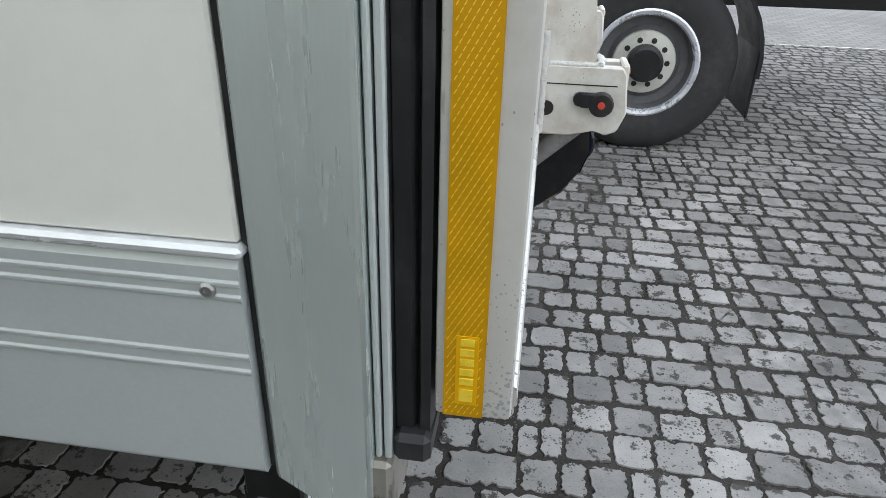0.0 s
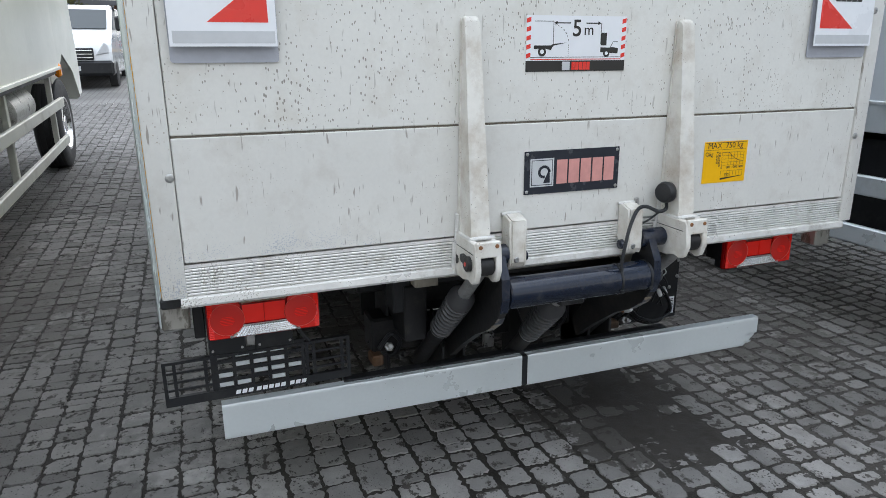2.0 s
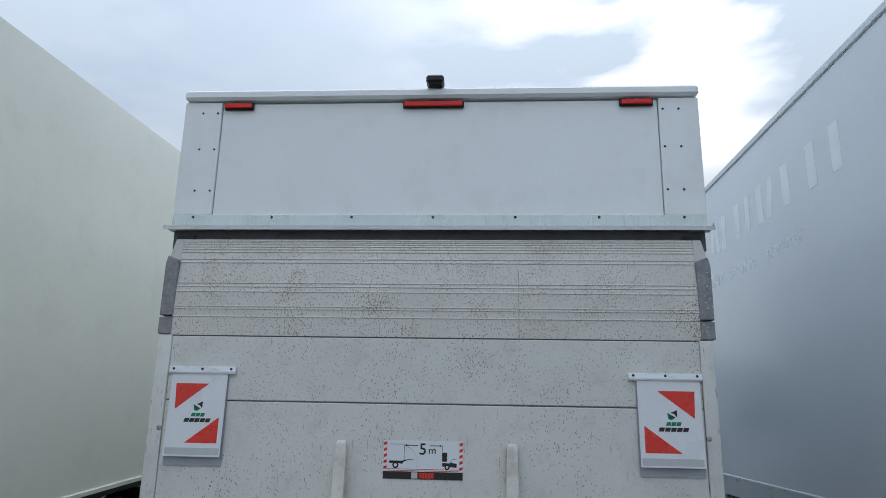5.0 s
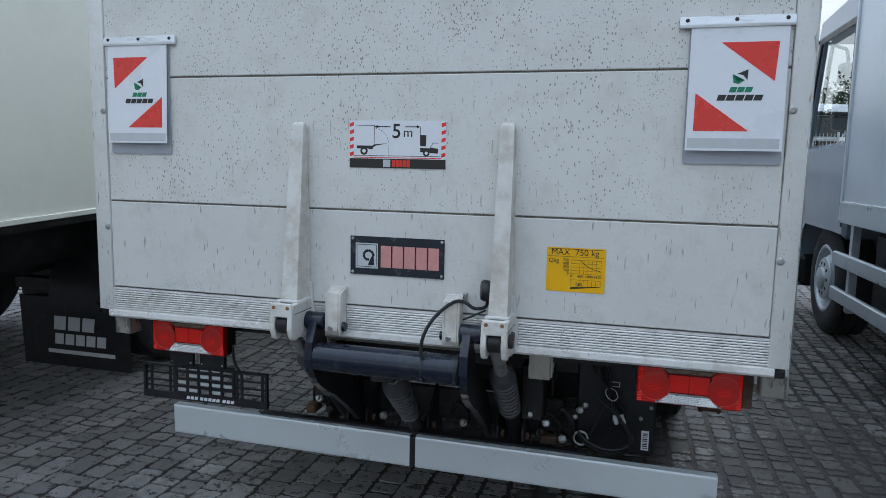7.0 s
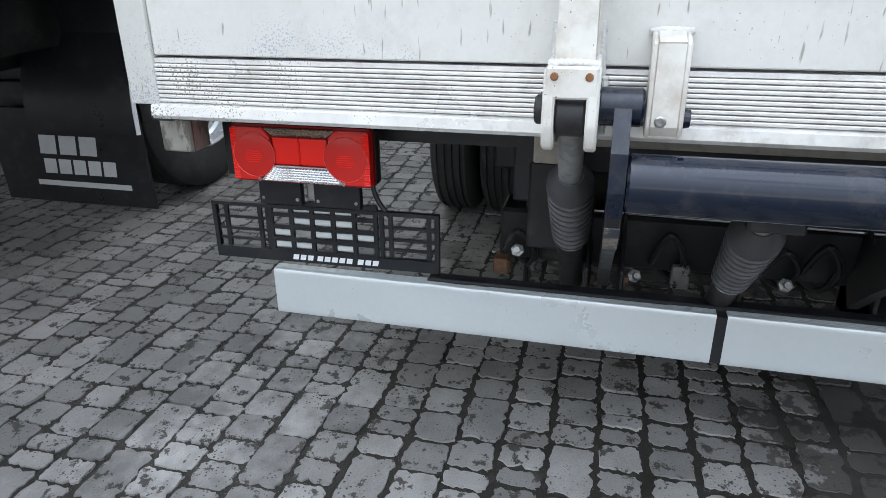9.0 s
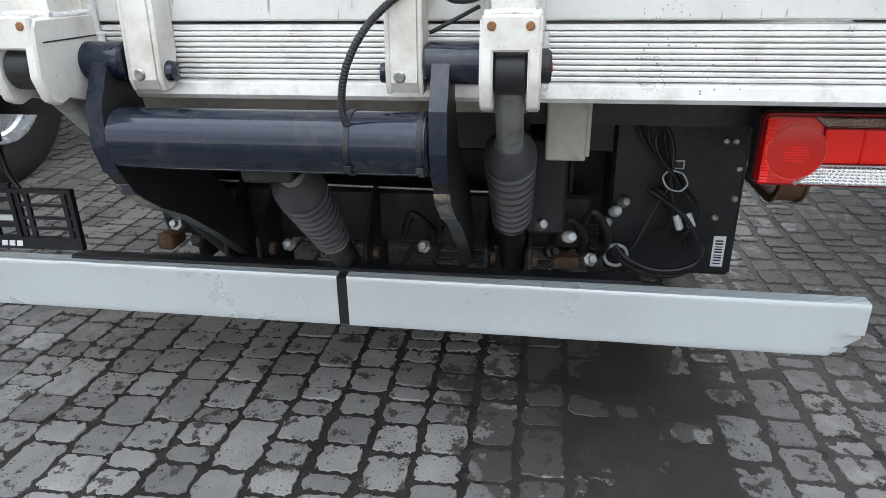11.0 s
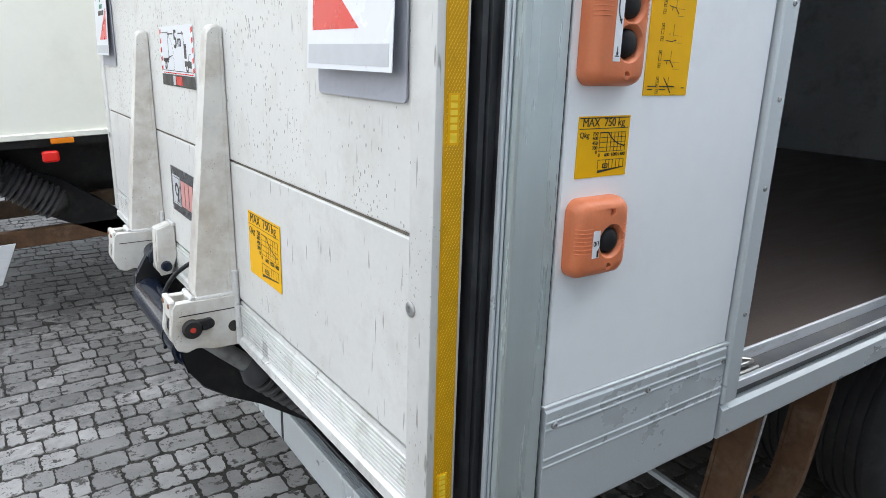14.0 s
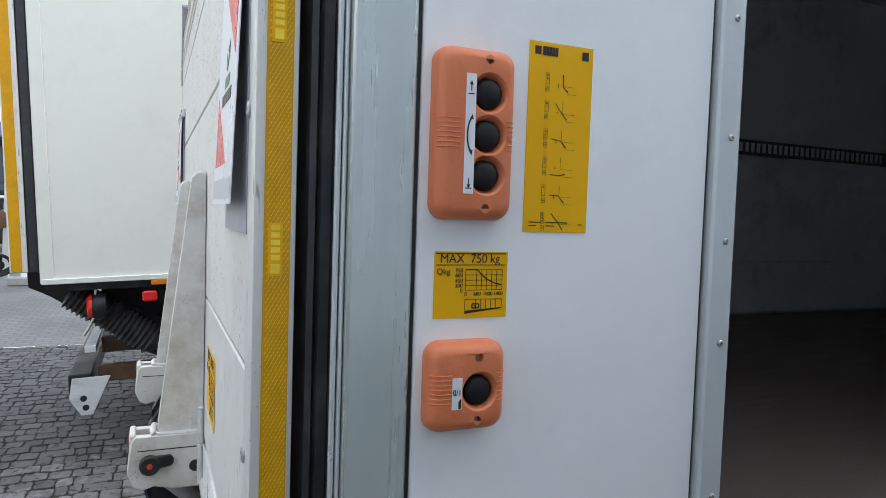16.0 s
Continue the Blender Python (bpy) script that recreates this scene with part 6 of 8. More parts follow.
part("white_bracket", prism([(-0.34, 0.88), (-0.23, 0.88), (-0.23, 0.775), (-0.27, 0.775), (-0.34, 0.82)], "y", -0.425, -0.345, 0.003), M_BEAM, lift, "beige frame bracket")
part("bracket_gusset", prism([(-0.24, 0.88), (-0.24, 0.742), (-0.262, 0.742), (-0.42, 0.80), (-0.42, 0.88)], "y", 0.467, 0.473), M_BRACKET, lift, "beige gusset")
part("gusset_hole", lathe([(0, 0), (0, 0.012), (0.001, 0.012), (0.0011, 0)], (-0.30, 0.473, 0.835), (0, 1, 0), 12), M_INK, lift)
part("relay_box", B(-0.40, -0.31, -0.475, -0.415, 0.665, 0.79, 0.005), M_BLACK, lift, "black relay box")
for k, (x, y, z) in enumerate(((-0.30, 0.393, 0.582), (-0.31, 0.452, 0.553), (-0.475, 0.541, 0.527), (-0.475, 0.560, 0.555), (-0.475, 0.577, 0.577))):
    cap = part("fitting_cap", lathe([(-0.012, 0.013), (0.0, 0.014), (0.004, 0.0125), (0.012, 0.0115), (0.017, 0.008), (0.018, 0)], (x, y, z), (0.85, 0.25, 0.35), 10), M_PALE if k % 2 else M_RAMROD, lift, "pale plastic fitting cap" if k % 2 else "dirty grey fitting cap", smooth=40)
    part("fitting_nut", lathe([(-0.034, 0.008), (-0.028, 0.012), (-0.013, 0.012)], (x, y, z), (0.85, 0.25, 0.35), 6), M_RUSTBOLT, cap)
for k, (y, z) in enumerate(((0.41, 0.47), (0.50, 0.455), (-0.47, 0.50), (-0.435, 0.46), (-0.20, 0.46), (0.13, 0.47))):
    bm = lathe([(0, 0.011), (0.012, 0.011), (0.014, 0.016), (0.028, 0.016), (0.030, 0.008), (0.045, 0.008), (0.045, 0)], (-0.42, y, z), (0.8, 0.4 - 0.2 * (k % 3), 0.4), 6)
    part("hydraulic_fitting", bm, M_RAMROD if k % 3 else M_FRAME, lift, "steel hydraulic fitting")
for k in range(6):
    y = (-0.50, -0.16, 0.08, 0.16, 0.42, 0.47)[k]
    part("hydraulic_hose", hose([(-0.42, y, 0.50), (-0.37, y + 0.03, 0.57 + 0.02 * (k % 2)), (-0.40, y + 0.07, 0.52), (-0.46, y + 0.05, 0.45), (-0.50, y - 0.02, 0.50)], 0.008, 8), M_BLACK, lift, "black hydraulic hose")
part("valve_block", B(-0.45, -0.40, 0.42, 0.485, 0.435, 0.465, 0.006), M_RUSTDARK, lift, "dirty valve block")
part("valve_block", B(-0.47, -0.40, -0.53, -0.49, 0.44, 0.48, 0.006), M_RUST, lift, "dirty valve block")
part("latch_plate", B(-0.40, -0.38, -0.115, -0.075, 0.455, 0.51, 0.003), M_STEEL, lift)
part("beam_face", B(-0.70, -0.68, -0.50, 0.54, 0.53, 0.85), M_FRAME, lift)
part("thin_rod", rod((-0.43, -0.36, 0.615), (-0.43, 0.34, 0.605), 0.003, 8), M_STEEL, lift)

# rubber stop, its cable and clip on the platform
bm = lathe([(0, 0.024), (0.008, 0.031), (0.026, 0.033), (0.036, 0.028), (0.038, 0.018), (0.038, 0)], (0.042, 0.312, 1.083), (0.30, -1, 0.05), 24)
part("warning_lamp", bm, M_BLACK, lift, "round black platform lamp", smooth=40)
part("lamp_stem", hose([(0.045, 0.297, 1.058), (0.055, 0.293, 1.035), (0.062, 0.260, 1.030), (0.05, 0.225, 1.045), (0.055, 0.19, 1.040), (0.085, 0.145, 1.0), (0.105, 0.118, 0.95), (0.108, 0.108, 0.90), (0.104, 0.112, 0.868)], 0.0050, 10, rib=0.0008, steps=22), M_BLACK, lift, "black ribbed cable")
part("cable_clip", B(0.0, 0.012, 0.212, 0.226, 1.035, 1.065, 0.002), M_STEEL, lift)
part("thin_cable", hose([(0.03, 0.29, 1.02), (0.035, 0.25, 1.0), (0.03, 0.22, 0.985)], 0.003, 6), M_BLACK, lift)

# ---- stickers and plates on the platform ----
ZN = 0.0004


def blocks(face, u0, v0, w, h, n, count, slant, gap, bm=None):
    """A brand word as plain slanted blocks, one a letter."""
    step = w / count
    for i in range(count):
        u = u0 + i * step
        bm = sheet([(u, v0), (u + step * (1 - gap), v0), (u + step * (1 - gap) + slant, v0 + h), (u + slant, v0 + h)], n, n + 0.0006, face, bm)
    return bm


def scroll(face, u, v, s, n, bm=None):
    """A curled mark as a plain ring with a tail."""
    pts = [(u + s * (0.12 + 0.30 * math.cos(a) * (1 - a * 0.06)), v + s * (0.05 + 0.30 * math.sin(a) * (1 - a * 0.06))) for a in [k * 0.5 for k in range(0, 11)]]
    bm = stroke(pts, s * 0.13, n, n + 0.0004, face, bm)
    return sheet([(u + s * 0.1, v - s * 0.45), (u + s * 0.45, v - s * 0.45), (u + s * 0.42, v + s * 0.2), (u + s * 0.25, v - s * 0.1)], n, n + 0.0004, face, bm)


np_ = part("name_plate", sheet(rect(-0.166, 0.148, 1.101, 1.225), 0, 0.0025, REAR), M_NAVY, lift, "dark navy name plate with pale emblem and faded red blocks")
part("emblem", sheet(rect(-0.148, -0.072, 1.122, 1.203), 0.0026, 0.003, REAR), M_PALE, np_)
part("emblem_ground", sheet(rect(-0.144, -0.076, 1.126, 1.199), 0.0031, 0.0033, REAR), M_NAVY, np_)
part("emblem_field", sheet(rect(-0.142, -0.078, 1.128, 1.197), 0.0034, 0.0036, REAR), M_PALE, np_)
part("emblem_curl", scroll(REAR, -0.112, 1.160, 0.062, 0.0037), M_NAVY, np_)
for k in range(5):
    part("word_block", blocks(REAR, -0.062 + k * 0.0396, 1.127, 0.0396, 0.070, 0.0027, 1, 0.0, 0.13), M_PINK, np_, "faded red block")
for u in (-0.158, 0.140):
    for v in (1.109, 1.217):
        part("rivet", lathe([(0, 0.005), (0.0015, 0.005), (0.0025, 0.002), (0.0025, 0)], (0.0025, u, v), (1, 0, 0), 10), M_STEEL, np_)

ds = part("distance_sticker", sheet(rect(-0.171, 0.145, 1.443, 1.590), 0, ZN * 2, REAR), M_WHITE, lift, "white warning sticker showing a five metre distance")
part("band", sheet(rect(-0.171, 0.145, 1.443, 1.472), 0.0009, 0.0012, REAR), M_INK, ds)
for k in range(5):
    part("band_block", blocks(REAR, -0.028 + k * 0.012, 1.447, 0.012, 0.021, 0.0013, 1, 0, 0.15), M_RED, ds)
part("band_emblem", sheet(rect(-0.058, -0.034, 1.446, 1.469), 0.0013, 0.0016, REAR), M_PALE, ds)
bm = None
for e in (-0.170, 0.131):
    for i in range(5):
        v = 1.478 + i * 0.023
        bm = sheet([(e, v), (e + 0.013, v + 0.004), (e + 0.013, v + 0.0155), (e, v + 0.0115)], 0.0009, 0.0012, REAR, bm)
bm = sheet(rect(-0.157, 0.131, 1.474, 1.4765), 0.0009, 0.0012, REAR, bm)
part("red_stripes", bm, M_RED, ds)
bm = None
for pts in ([(-0.147, 1.575), (-0.088, 1.575)], [(-0.088, 1.576), (-0.088, 1.508)], [(-0.147, 1.508), (-0.100, 1.508)], [(0.063, 1.572), (0.063, 1.515)], [(-0.157, 1.481), (0.128, 1.481)]):
    bm = stroke(pts, 0.0016, 0.0009, 0.0012, REAR, bm)
bm = stroke([(-0.082, 1.571), (-0.035, 1.571)], 0.003, 0.0009, 0.0012, REAR, bm)
bm = stroke([(0.014, 1.571), (0.056, 1.571)], 0.003, 0.0009, 0.0012, REAR, bm)
bm = sheet([(-0.087, 1.571), (-0.077, 1.576), (-0.077, 1.566)], 0.0009, 0.0012, REAR, bm)
bm = sheet([(0.062, 1.571), (0.052, 1.576), (0.052, 1.566)], 0.0009, 0.0012, REAR, bm)
bm = sheet([(-0.147, 1.512), (-0.095, 1.512), (-0.088, 1.516), (-0.043, 1.520), (-0.088, 1.511), (-0.095, 1.500), (-0.110, 1.503), (-0.147, 1.503)], 0.0009, 0.0012, REAR, bm)
bm = disc(-0.122, 1.4955, 0.0125, 0.0013, 0.0015, REAR, bm)
for k in range(7):
    a = radians(8 + k * 12)
    bm = stroke([(-0.088 + 0.048 * math.cos(a), 1.516 + 0.05 * math.sin(a)), (-0.088 + 0.048 * math.cos(a + 0.12), 1.516 + 0.05 * math.sin(a + 0.12))], 0.0012, 0.0009, 0.0012, REAR, bm)
for k in range(6):
    bm = stroke([(-0.040, 1.514 - k * 0.0055), (-0.040, 1.511 - k * 0.0055)], 0.0012, 0.0009, 0.0012, REAR, bm)
bm = sheet([(0.063, 1.507), (0.063, 1.494), (0.120, 1.490), (0.121, 1.505), (0.098, 1.508), (0.092, 1.506)], 0.0009, 0.0012, REAR, bm)
bm = stroke([(0.095, 1.507), (0.104, 1.522), (0.120, 1.522)], 0.0016, 0.0009, 0.0012, REAR, bm)
bm = disc(0.083, 1.491, 0.0105, 0.0013, 0.0015, REAR, bm)
bm = sheet(rect(0.064, 0.082, 1.512, 1.546), 0.0009, 0.0012, REAR, bm)
part("diagram", bm, M_INK, ds, "black diagram")
part("diagram_hub", disc(-0.122, 1.4955, 0.006, 0.0016, 0.0018, REAR), M_WHITE, ds)
part("diagram_hub", disc(0.083, 1.491, 0.005, 0.0016, 0.0018, REAR), M_WHITE, ds)
lettering("wording", "5", 0.062, -0.030, 1.537, REAR, 0.0012, M_INK, ds, bold=0.0006)
lettering("wording", "m", 0.042, 0.007, 1.540, REAR, 0.0012, M_INK, ds)


def load_label(u0, u1, v0, v1, face, parent, n=0.0):
    """Yellow load chart: maximum weight over distance."""
    W, H = u1 - u0, v1 - v0
    U = lambda a: u0 + a * W
    V = lambda b: v0 + b * H
    p = part("load_label", sheet(rect(u0, u1, v0, v1), n, n + 0.0008, face), M_YELLOW, parent, "yellow load chart label reading MAX 750 kg")
    m = n + 0.0009
    bm = stroke([(U(0.02), V(0.97)), (U(0.97), V(0.97))], 0.0014, m, m + 0.0003, face)
    bm = stroke([(U(0.02), V(0.80)), (U(0.97), V(0.80))], 0.0010, m, m + 0.0003, face, bm)
    for a in (0.42, 0.57, 0.64, 0.71, 0.78, 0.85, 0.93):
        bm = stroke([(U(a), V(0.42)), (U(a), V(0.73))], 0.0007, m, m + 0.0003, face, bm)
    for b in (0.42, 0.49, 0.57, 0.65, 0.73):
        bm = stroke([(U(0.42), V(b)), (U(0.93), V(b))], 0.0007, m, m + 0.0003, face, bm)
    curve = [(0.42, 0.73), (0.58, 0.73), (0.64, 0.65), (0.72, 0.58), (0.81, 0.53), (0.92, 0.50)]
    bm = stroke([(U(a), V(b)) for a, b in curve], 0.0016, m, m + 0.0004, face, bm)
    bm = sheet([(U(0.42), V(0.06)), (U(0.46), V(0.07)), (U(0.92), V(0.15)), (U(0.92), V(0.135)), (U(0.43), V(0.11)), (U(0.42), V(0.12))], m, m + 0.0003, face, bm)
    for a in (0.42, 0.57, 0.64, 0.71, 0.78, 0.85, 0.93):
        bm = stroke([(U(a), V(0.13)), (U(a), V(0.28))], 0.0007, m, m + 0.0003, face, bm)
    bm = stroke([(U(0.42), V(0.28)), (U(0.93), V(0.28))], 0.0007, m, m + 0.0003, face, bm)
    bm = stroke([(U(0.52), V(0.15)), (U(0.52), V(0.21)), (U(0.61), V(0.21)), (U(0.61), V(0.15)), (U(0.52), V(0.15))], 0.0016, m, m + 0.0004, face, bm)
    bm = sheet([(U(0.565), V(0.15)), (U(0.585), V(0.19)), (U(0.545), V(0.19))], m, m + 0.0004, face, bm)
    part("chart", bm, M_INK, p, "black chart lines")
    s = W / 0.1
    lettering("wording", "MAX  750 kg", 0.0152 * s, U(0.07), V(0.835), face, m, M_INK, p)
    lettering("wording", "Qkg", 0.0105 * s, U(0.03), V(0.66), face, m, M_INK, p, bold=0.00004 * s)
    for word, b in (("750", 0.69), ("600", 0.615), ("450", 0.535), ("300", 0.46)):
        lettering("wording", word, 0.0070 * s, U(0.28), V(b), face, m, M_INK, p, bold=0.00004 * s)
    lettering("wording", "0", 0.0070 * s, U(0.35), V(0.385), face, m, M_INK, p)
    lettering("wording", "0", 0.0070 * s, U(0.41), V(0.335), face, m, M_INK, p)
    for word, a in (("600", 0.535), ("1000", 0.665), ("1400", 0.81)):
        lettering("wording", word, 0.0068 * s, U(a), V(0.335), face, m, M_INK, p, bold=0.00004 * s)
    return p


load_label(0.465, 0.636, 1.089, 1.221, REAR, lift)
load_label(0.205, 0.305, 1.379, 1.461, RIGHT, truck, n=-0.0018)

# steps of use, a tall yellow sticker on the white side panel
us = part("instruction_sticker", sheet(rect(0.325, 0.421, 1.487, 1.728), -0.0018, -0.001, RIGHT), M_YELLOW, truck, "tall yellow instruction sticker with six small drawings")
m = -0.0009
part("heading_mark", sheet(rect(0.333, 0.342, 1.712, 1.722), m, m + 0.0003, RIGHT), M_INK, us)
for k in range(5):
    part("heading_block", blocks(RIGHT, 0.3445 + k * 0.0046, 1.7115, 0.0046, 0.011, m, 1, 0, 0.15), M_INK, us)
for i in range(6):
    v = 1.690 - i * 0.0355
    bm = stroke([(0.3505, v), (0.3555, v), (0.3555, v - 0.014), (0.3505, v - 0.014), (0.3505, v)], 0.0004, m, m + 0.0003, RIGHT)
    bm = stroke([(0.3505, v - 0.017), (0.3555, v - 0.017), (0.3555, v - 0.023), (0.3505, v - 0.023), (0.3505, v - 0.017)], 0.0004, m, m + 0.0003, RIGHT, bm)
    for d in (0.003, 0.007, 0.011)[: 1 + (i * 2 + 1) % 3]:
        bm = disc(0.353, v - d, 0.0011, m, m + 0.0003, RIGHT, bm, 8)
    bm = disc(0.353, v - 0.020, 0.0010, m, m + 0.0003, RIGHT, bm, 8)
    a = ((0.376, 0.0), (0.366, -0.002), (0.362, -0.012), (0.362, -0.022), (0.362, -0.013), (0.366, -0.001))[i]
    k = ((0.377, -0.016), (0.375, -0.013), (0.376, -0.014), (0.375, -0.023), (0.375, -0.013), (0.376, -0.012))[i]
    bm = stroke([(a[0], v + a[1]), (k[0], v + k[1]), (0.383, v - 0.021)], 0.0011, m, m + 0.0003, RIGHT, bm)
    bm = disc(0.383, v - 0.021, 0.0012, m, m + 0.0003, RIGHT, bm, 8)
    bm = stroke([(0.377, v), (0.377, v - 0.015), (0.396, v - 0.015)], 0.0003, m, m + 0.0003, RIGHT, bm)
    bm = stroke([(0.383, v - 0.0245), (0.397, v - 0.0245)], 0.0003, m, m + 0.0003, RIGHT, bm)
    bm = stroke([(0.369, v - 0.018 + 0.003 * (i % 2)), (0.369, v - 0.012)], 0.0009, m, m + 0.0003, RIGHT, bm)
    part("drawing", bm, M_INK, us, "small black drawing")
for a, b, v in ((0.333, 0.352, 1.499), (0.333, 0.344, 1.4945), (0.358, 0.391, 1.499), (0.358, 0.372, 1.4945), (0.408, 0.414, 1.497)):
    part("text_bar", sheet(rect(a, b, v, v + 0.0014), m, m + 0.0003, RIGHT), M_INK, us)
part("corner_mark", sheet(rect(0.404, 0.414, 1.711, 1.722), m, m + 0.0003, RIGHT), M_INK, us)


# ---- warning flags hung on the platform ----
def warning_flag(u0, u1, mirror, group="warning flags"):
    z0, z1 = 1.510, 1.846
    W, H = u1 - u0, z1 - z0
    ob = thing("warning_flag", (0.01, (u0 + u1) / 2, z0), "white warning flag with two red triangles, hung from a metal strip", "flag", group)
    def F(a, b, n):
        a = 1 - a if mirror else a
        return Vector((0.009 + 0.013 * (1 - b) ** 1.0 + n, u0 + a * W, z0 + b * H))
    back = loft([(rounded(u0 - 0.003, u1 + 0.003, z0 - 0.036, z1 - 0.01, 0.008), 0.0018), (rounded(u0 - 0.003, u1 + 0.003, z0 - 0.036, z1 - 0.01, 0.008), 0.0042)], lambda u, v, n: Vector((n, u, v)))
    part("backing", back, M_GREYVINYL, ob, "grey rubber backing")
    cloth = part("cloth", sheet(rect(0, 1, 0, 1), 0, 0.0012, F), M_WHITE, ob, "white vinyl cloth")
    part("triangle", sheet([(0.095, 0.859), (0.684, 0.859), (0.12, 0.55)], 0.0013, 0.0017, F), M_RED, cloth, "red triangle")
    part("triangle", sheet([(0.92, 0.46), (0.924, 0.157), (0.35, 0.157)], 0.0013, 0.0017, F), M_RED, cloth, "red triangle")
    part("hem", sheet(rect(0.03, 0.98, 0.02, 0.10), 0.0013, 0.0016, F), M_PALE, cloth)
    G = (lambda u, v, n: F(1 - u, v, n)) if mirror else F
    part("emblem", sheet([(0.45, 0.61), (0.52, 0.53), (0.58, 0.56), (0.465, 0.54)], 0.0013, 0.0017, G), M_GREEN, cloth)
    part("emblem", sheet([(0.50, 0.61), (0.61, 0.645), (0.605, 0.56), (0.56, 0.60)], 0.0013, 0.0017, G), M_INK, cloth)
    for k in range(3):
        part("word_block", blocks(G, 0.42 + k * 0.08, 0.465, 0.08, 0.042, 0.0013, 1, 0.02, 0.12), M_GREEN, cloth)
    for k in range(5):
        part("word_block", blocks(G, 0.30 + k * 0.094, 0.400, 0.094, 0.045, 0.0013, 1, 0.02, 0.12), M_INK, cloth)
    a, b = (u0 - 0.016, u1 + 0.032) if not mirror else (u0 - 0.032, u1 + 0.012)
    strip = part("strip", prism([(0.001, 1.838), (0.014, 1.838), (0.015, 1.846), (0.010, 1.868), (0.001, 1.868)], "y", a, b, 0.001), M_ALU, ob, "aluminium hanging strip")
    for u in (a + 0.02, (a + b) / 2, b - 0.02):
        part("rivet", lathe([(0, 0.006), (0.003, 0.005), (0.004, 0)], (0.0115, u, 1.858), (1, 0, 0.2), 10), M_FRAME, strip)


warning_flag(-1.066, -0.830, False)
warning_flag(0.832, 1.077, True)


# ---- orange control panels on the side ----
def control_panel(v0, v1, buttons, strip, screws, label):
    u0, u1 = 0.1935, 0.2965
    r = 0.019
    ob = thing("control_panel", (-(u0 + u1) / 2, HALF, v0), label, "control panel")
    n0 = -0.0018
    D = 0.027
    def ring(k):
        return rounded(u0 + k, u1 - k, v0 + k, v1 - k, max(r - k * 0.5, 0.006), 6)
    top = 0.0265
    rings = [(ring(0.0), n0), (ring(0.0), 0.008), (ring(0.0012), 0.014), (ring(0.004), 0.0205), (ring(0.009), 0.0250), (ring(0.014), top)]
    bm = bmesh.new()
    vs = [[bm.verts.new(RIGHT(u, v, n)) for u, v in pts] for pts, n in rings]
    for p, q in zip(vs, vs[1:]):
        for k in range(len(p)):
            bm.faces.new((p[k], p[(k + 1) % len(p)], q[(k + 1) % len(p)], q[k]))
    bm.faces.new(vs[0])
    # the front, open where buttons and screws are sunk in
    edges = [bm.edges.get((vs[-1][k], vs[-1][(k + 1) % len(vs[-1])])) for k in range(len(vs[-1]))]
    wells = [(bu, bv, 0.0245, 0.0185, 0.0150) for bu, bv in buttons] + [(0.2565, v, 0.0056, 0.0050, 0.0190) for v in screws]
    for cu_, cv_, r_out, r_in, deep in wells:
        n = 30 if r_out > 0.01 else 14
        circ = [[bm.verts.new(RIGHT(cu_ + rr * math.cos(2 * math.pi * k / n), cv_ + rr * math.sin(2 * math.pi * k / n), hh)) for k in range(n)]
                for rr, hh in ((r_out, top), (r_out - (r_out - r_in) * 0.35, top - 0.0018), (r_in, deep), (r_in * 0.2, deep - 0.0004))]
        for p, q in zip(circ, circ[1:]):
            for k in range(n):
                bm.faces.new((p[k], p[(k + 1) % n], q[(k + 1) % n], q[k]))
        bm.faces.new(circ[-1])
        edges += [bm.edges.get((circ[0][k], circ[0][(k + 1) % n])) for k in range(n)]
    bmesh.ops.triangle_fill(bm, edges=edges, use_beauty=True, use_dissolve=False)
    body = part("housing", bm, M_ORANGE, ob, "orange plastic housing", smooth=38)
    for bu, bv in buttons:
        o = RIGHT(bu, bv, 0.0148)
        part("button", lathe([(0.0, 0.0183), (0.004, 0.0180), (0.0075, 0.0168), (0.0105, 0.0125), (0.0118, 0.006), (0.0121, 0)], o, (0, 1, 0), 32), M_BUTTON, ob, "black rubber push button", smooth=60)
    a, b, c, d = strip
    pl = part("legend", sheet(rect(a, b, c, d), top + 0.0001, top + 0.0007, RIGHT), M_WHITE, ob, "white legend strip")
    for v in screws:
        part("screw", lathe([(0, 0.0044), (0.0012, 0.0042), (0.0020, 0.002), (0.0014, 0.001), (0.0014, 0)], RIGHT(0.2565, v, 0.0190), (0, 1, 0), 10), M_STEEL, ob)
    vm = (v0 + v1) / 2
    for i in range(7):
        v = vm - 0.017 + i * 0.0056
        for side in (0, 1):
            pts = ((0.0022, 0.0165), (0.004, 0.0205), (0.009, 0.0250), (0.014, 0.0264), (0.027 if side == 0 else 0.0155, 0.0265))
            own = hose([RIGHT(u0 + k if side == 0 else u1 - k, v, h) for k, h in pts], 0.0009, 6, steps=3)
            part("rib", own, M_ORANGE, ob)
    return ob, pl


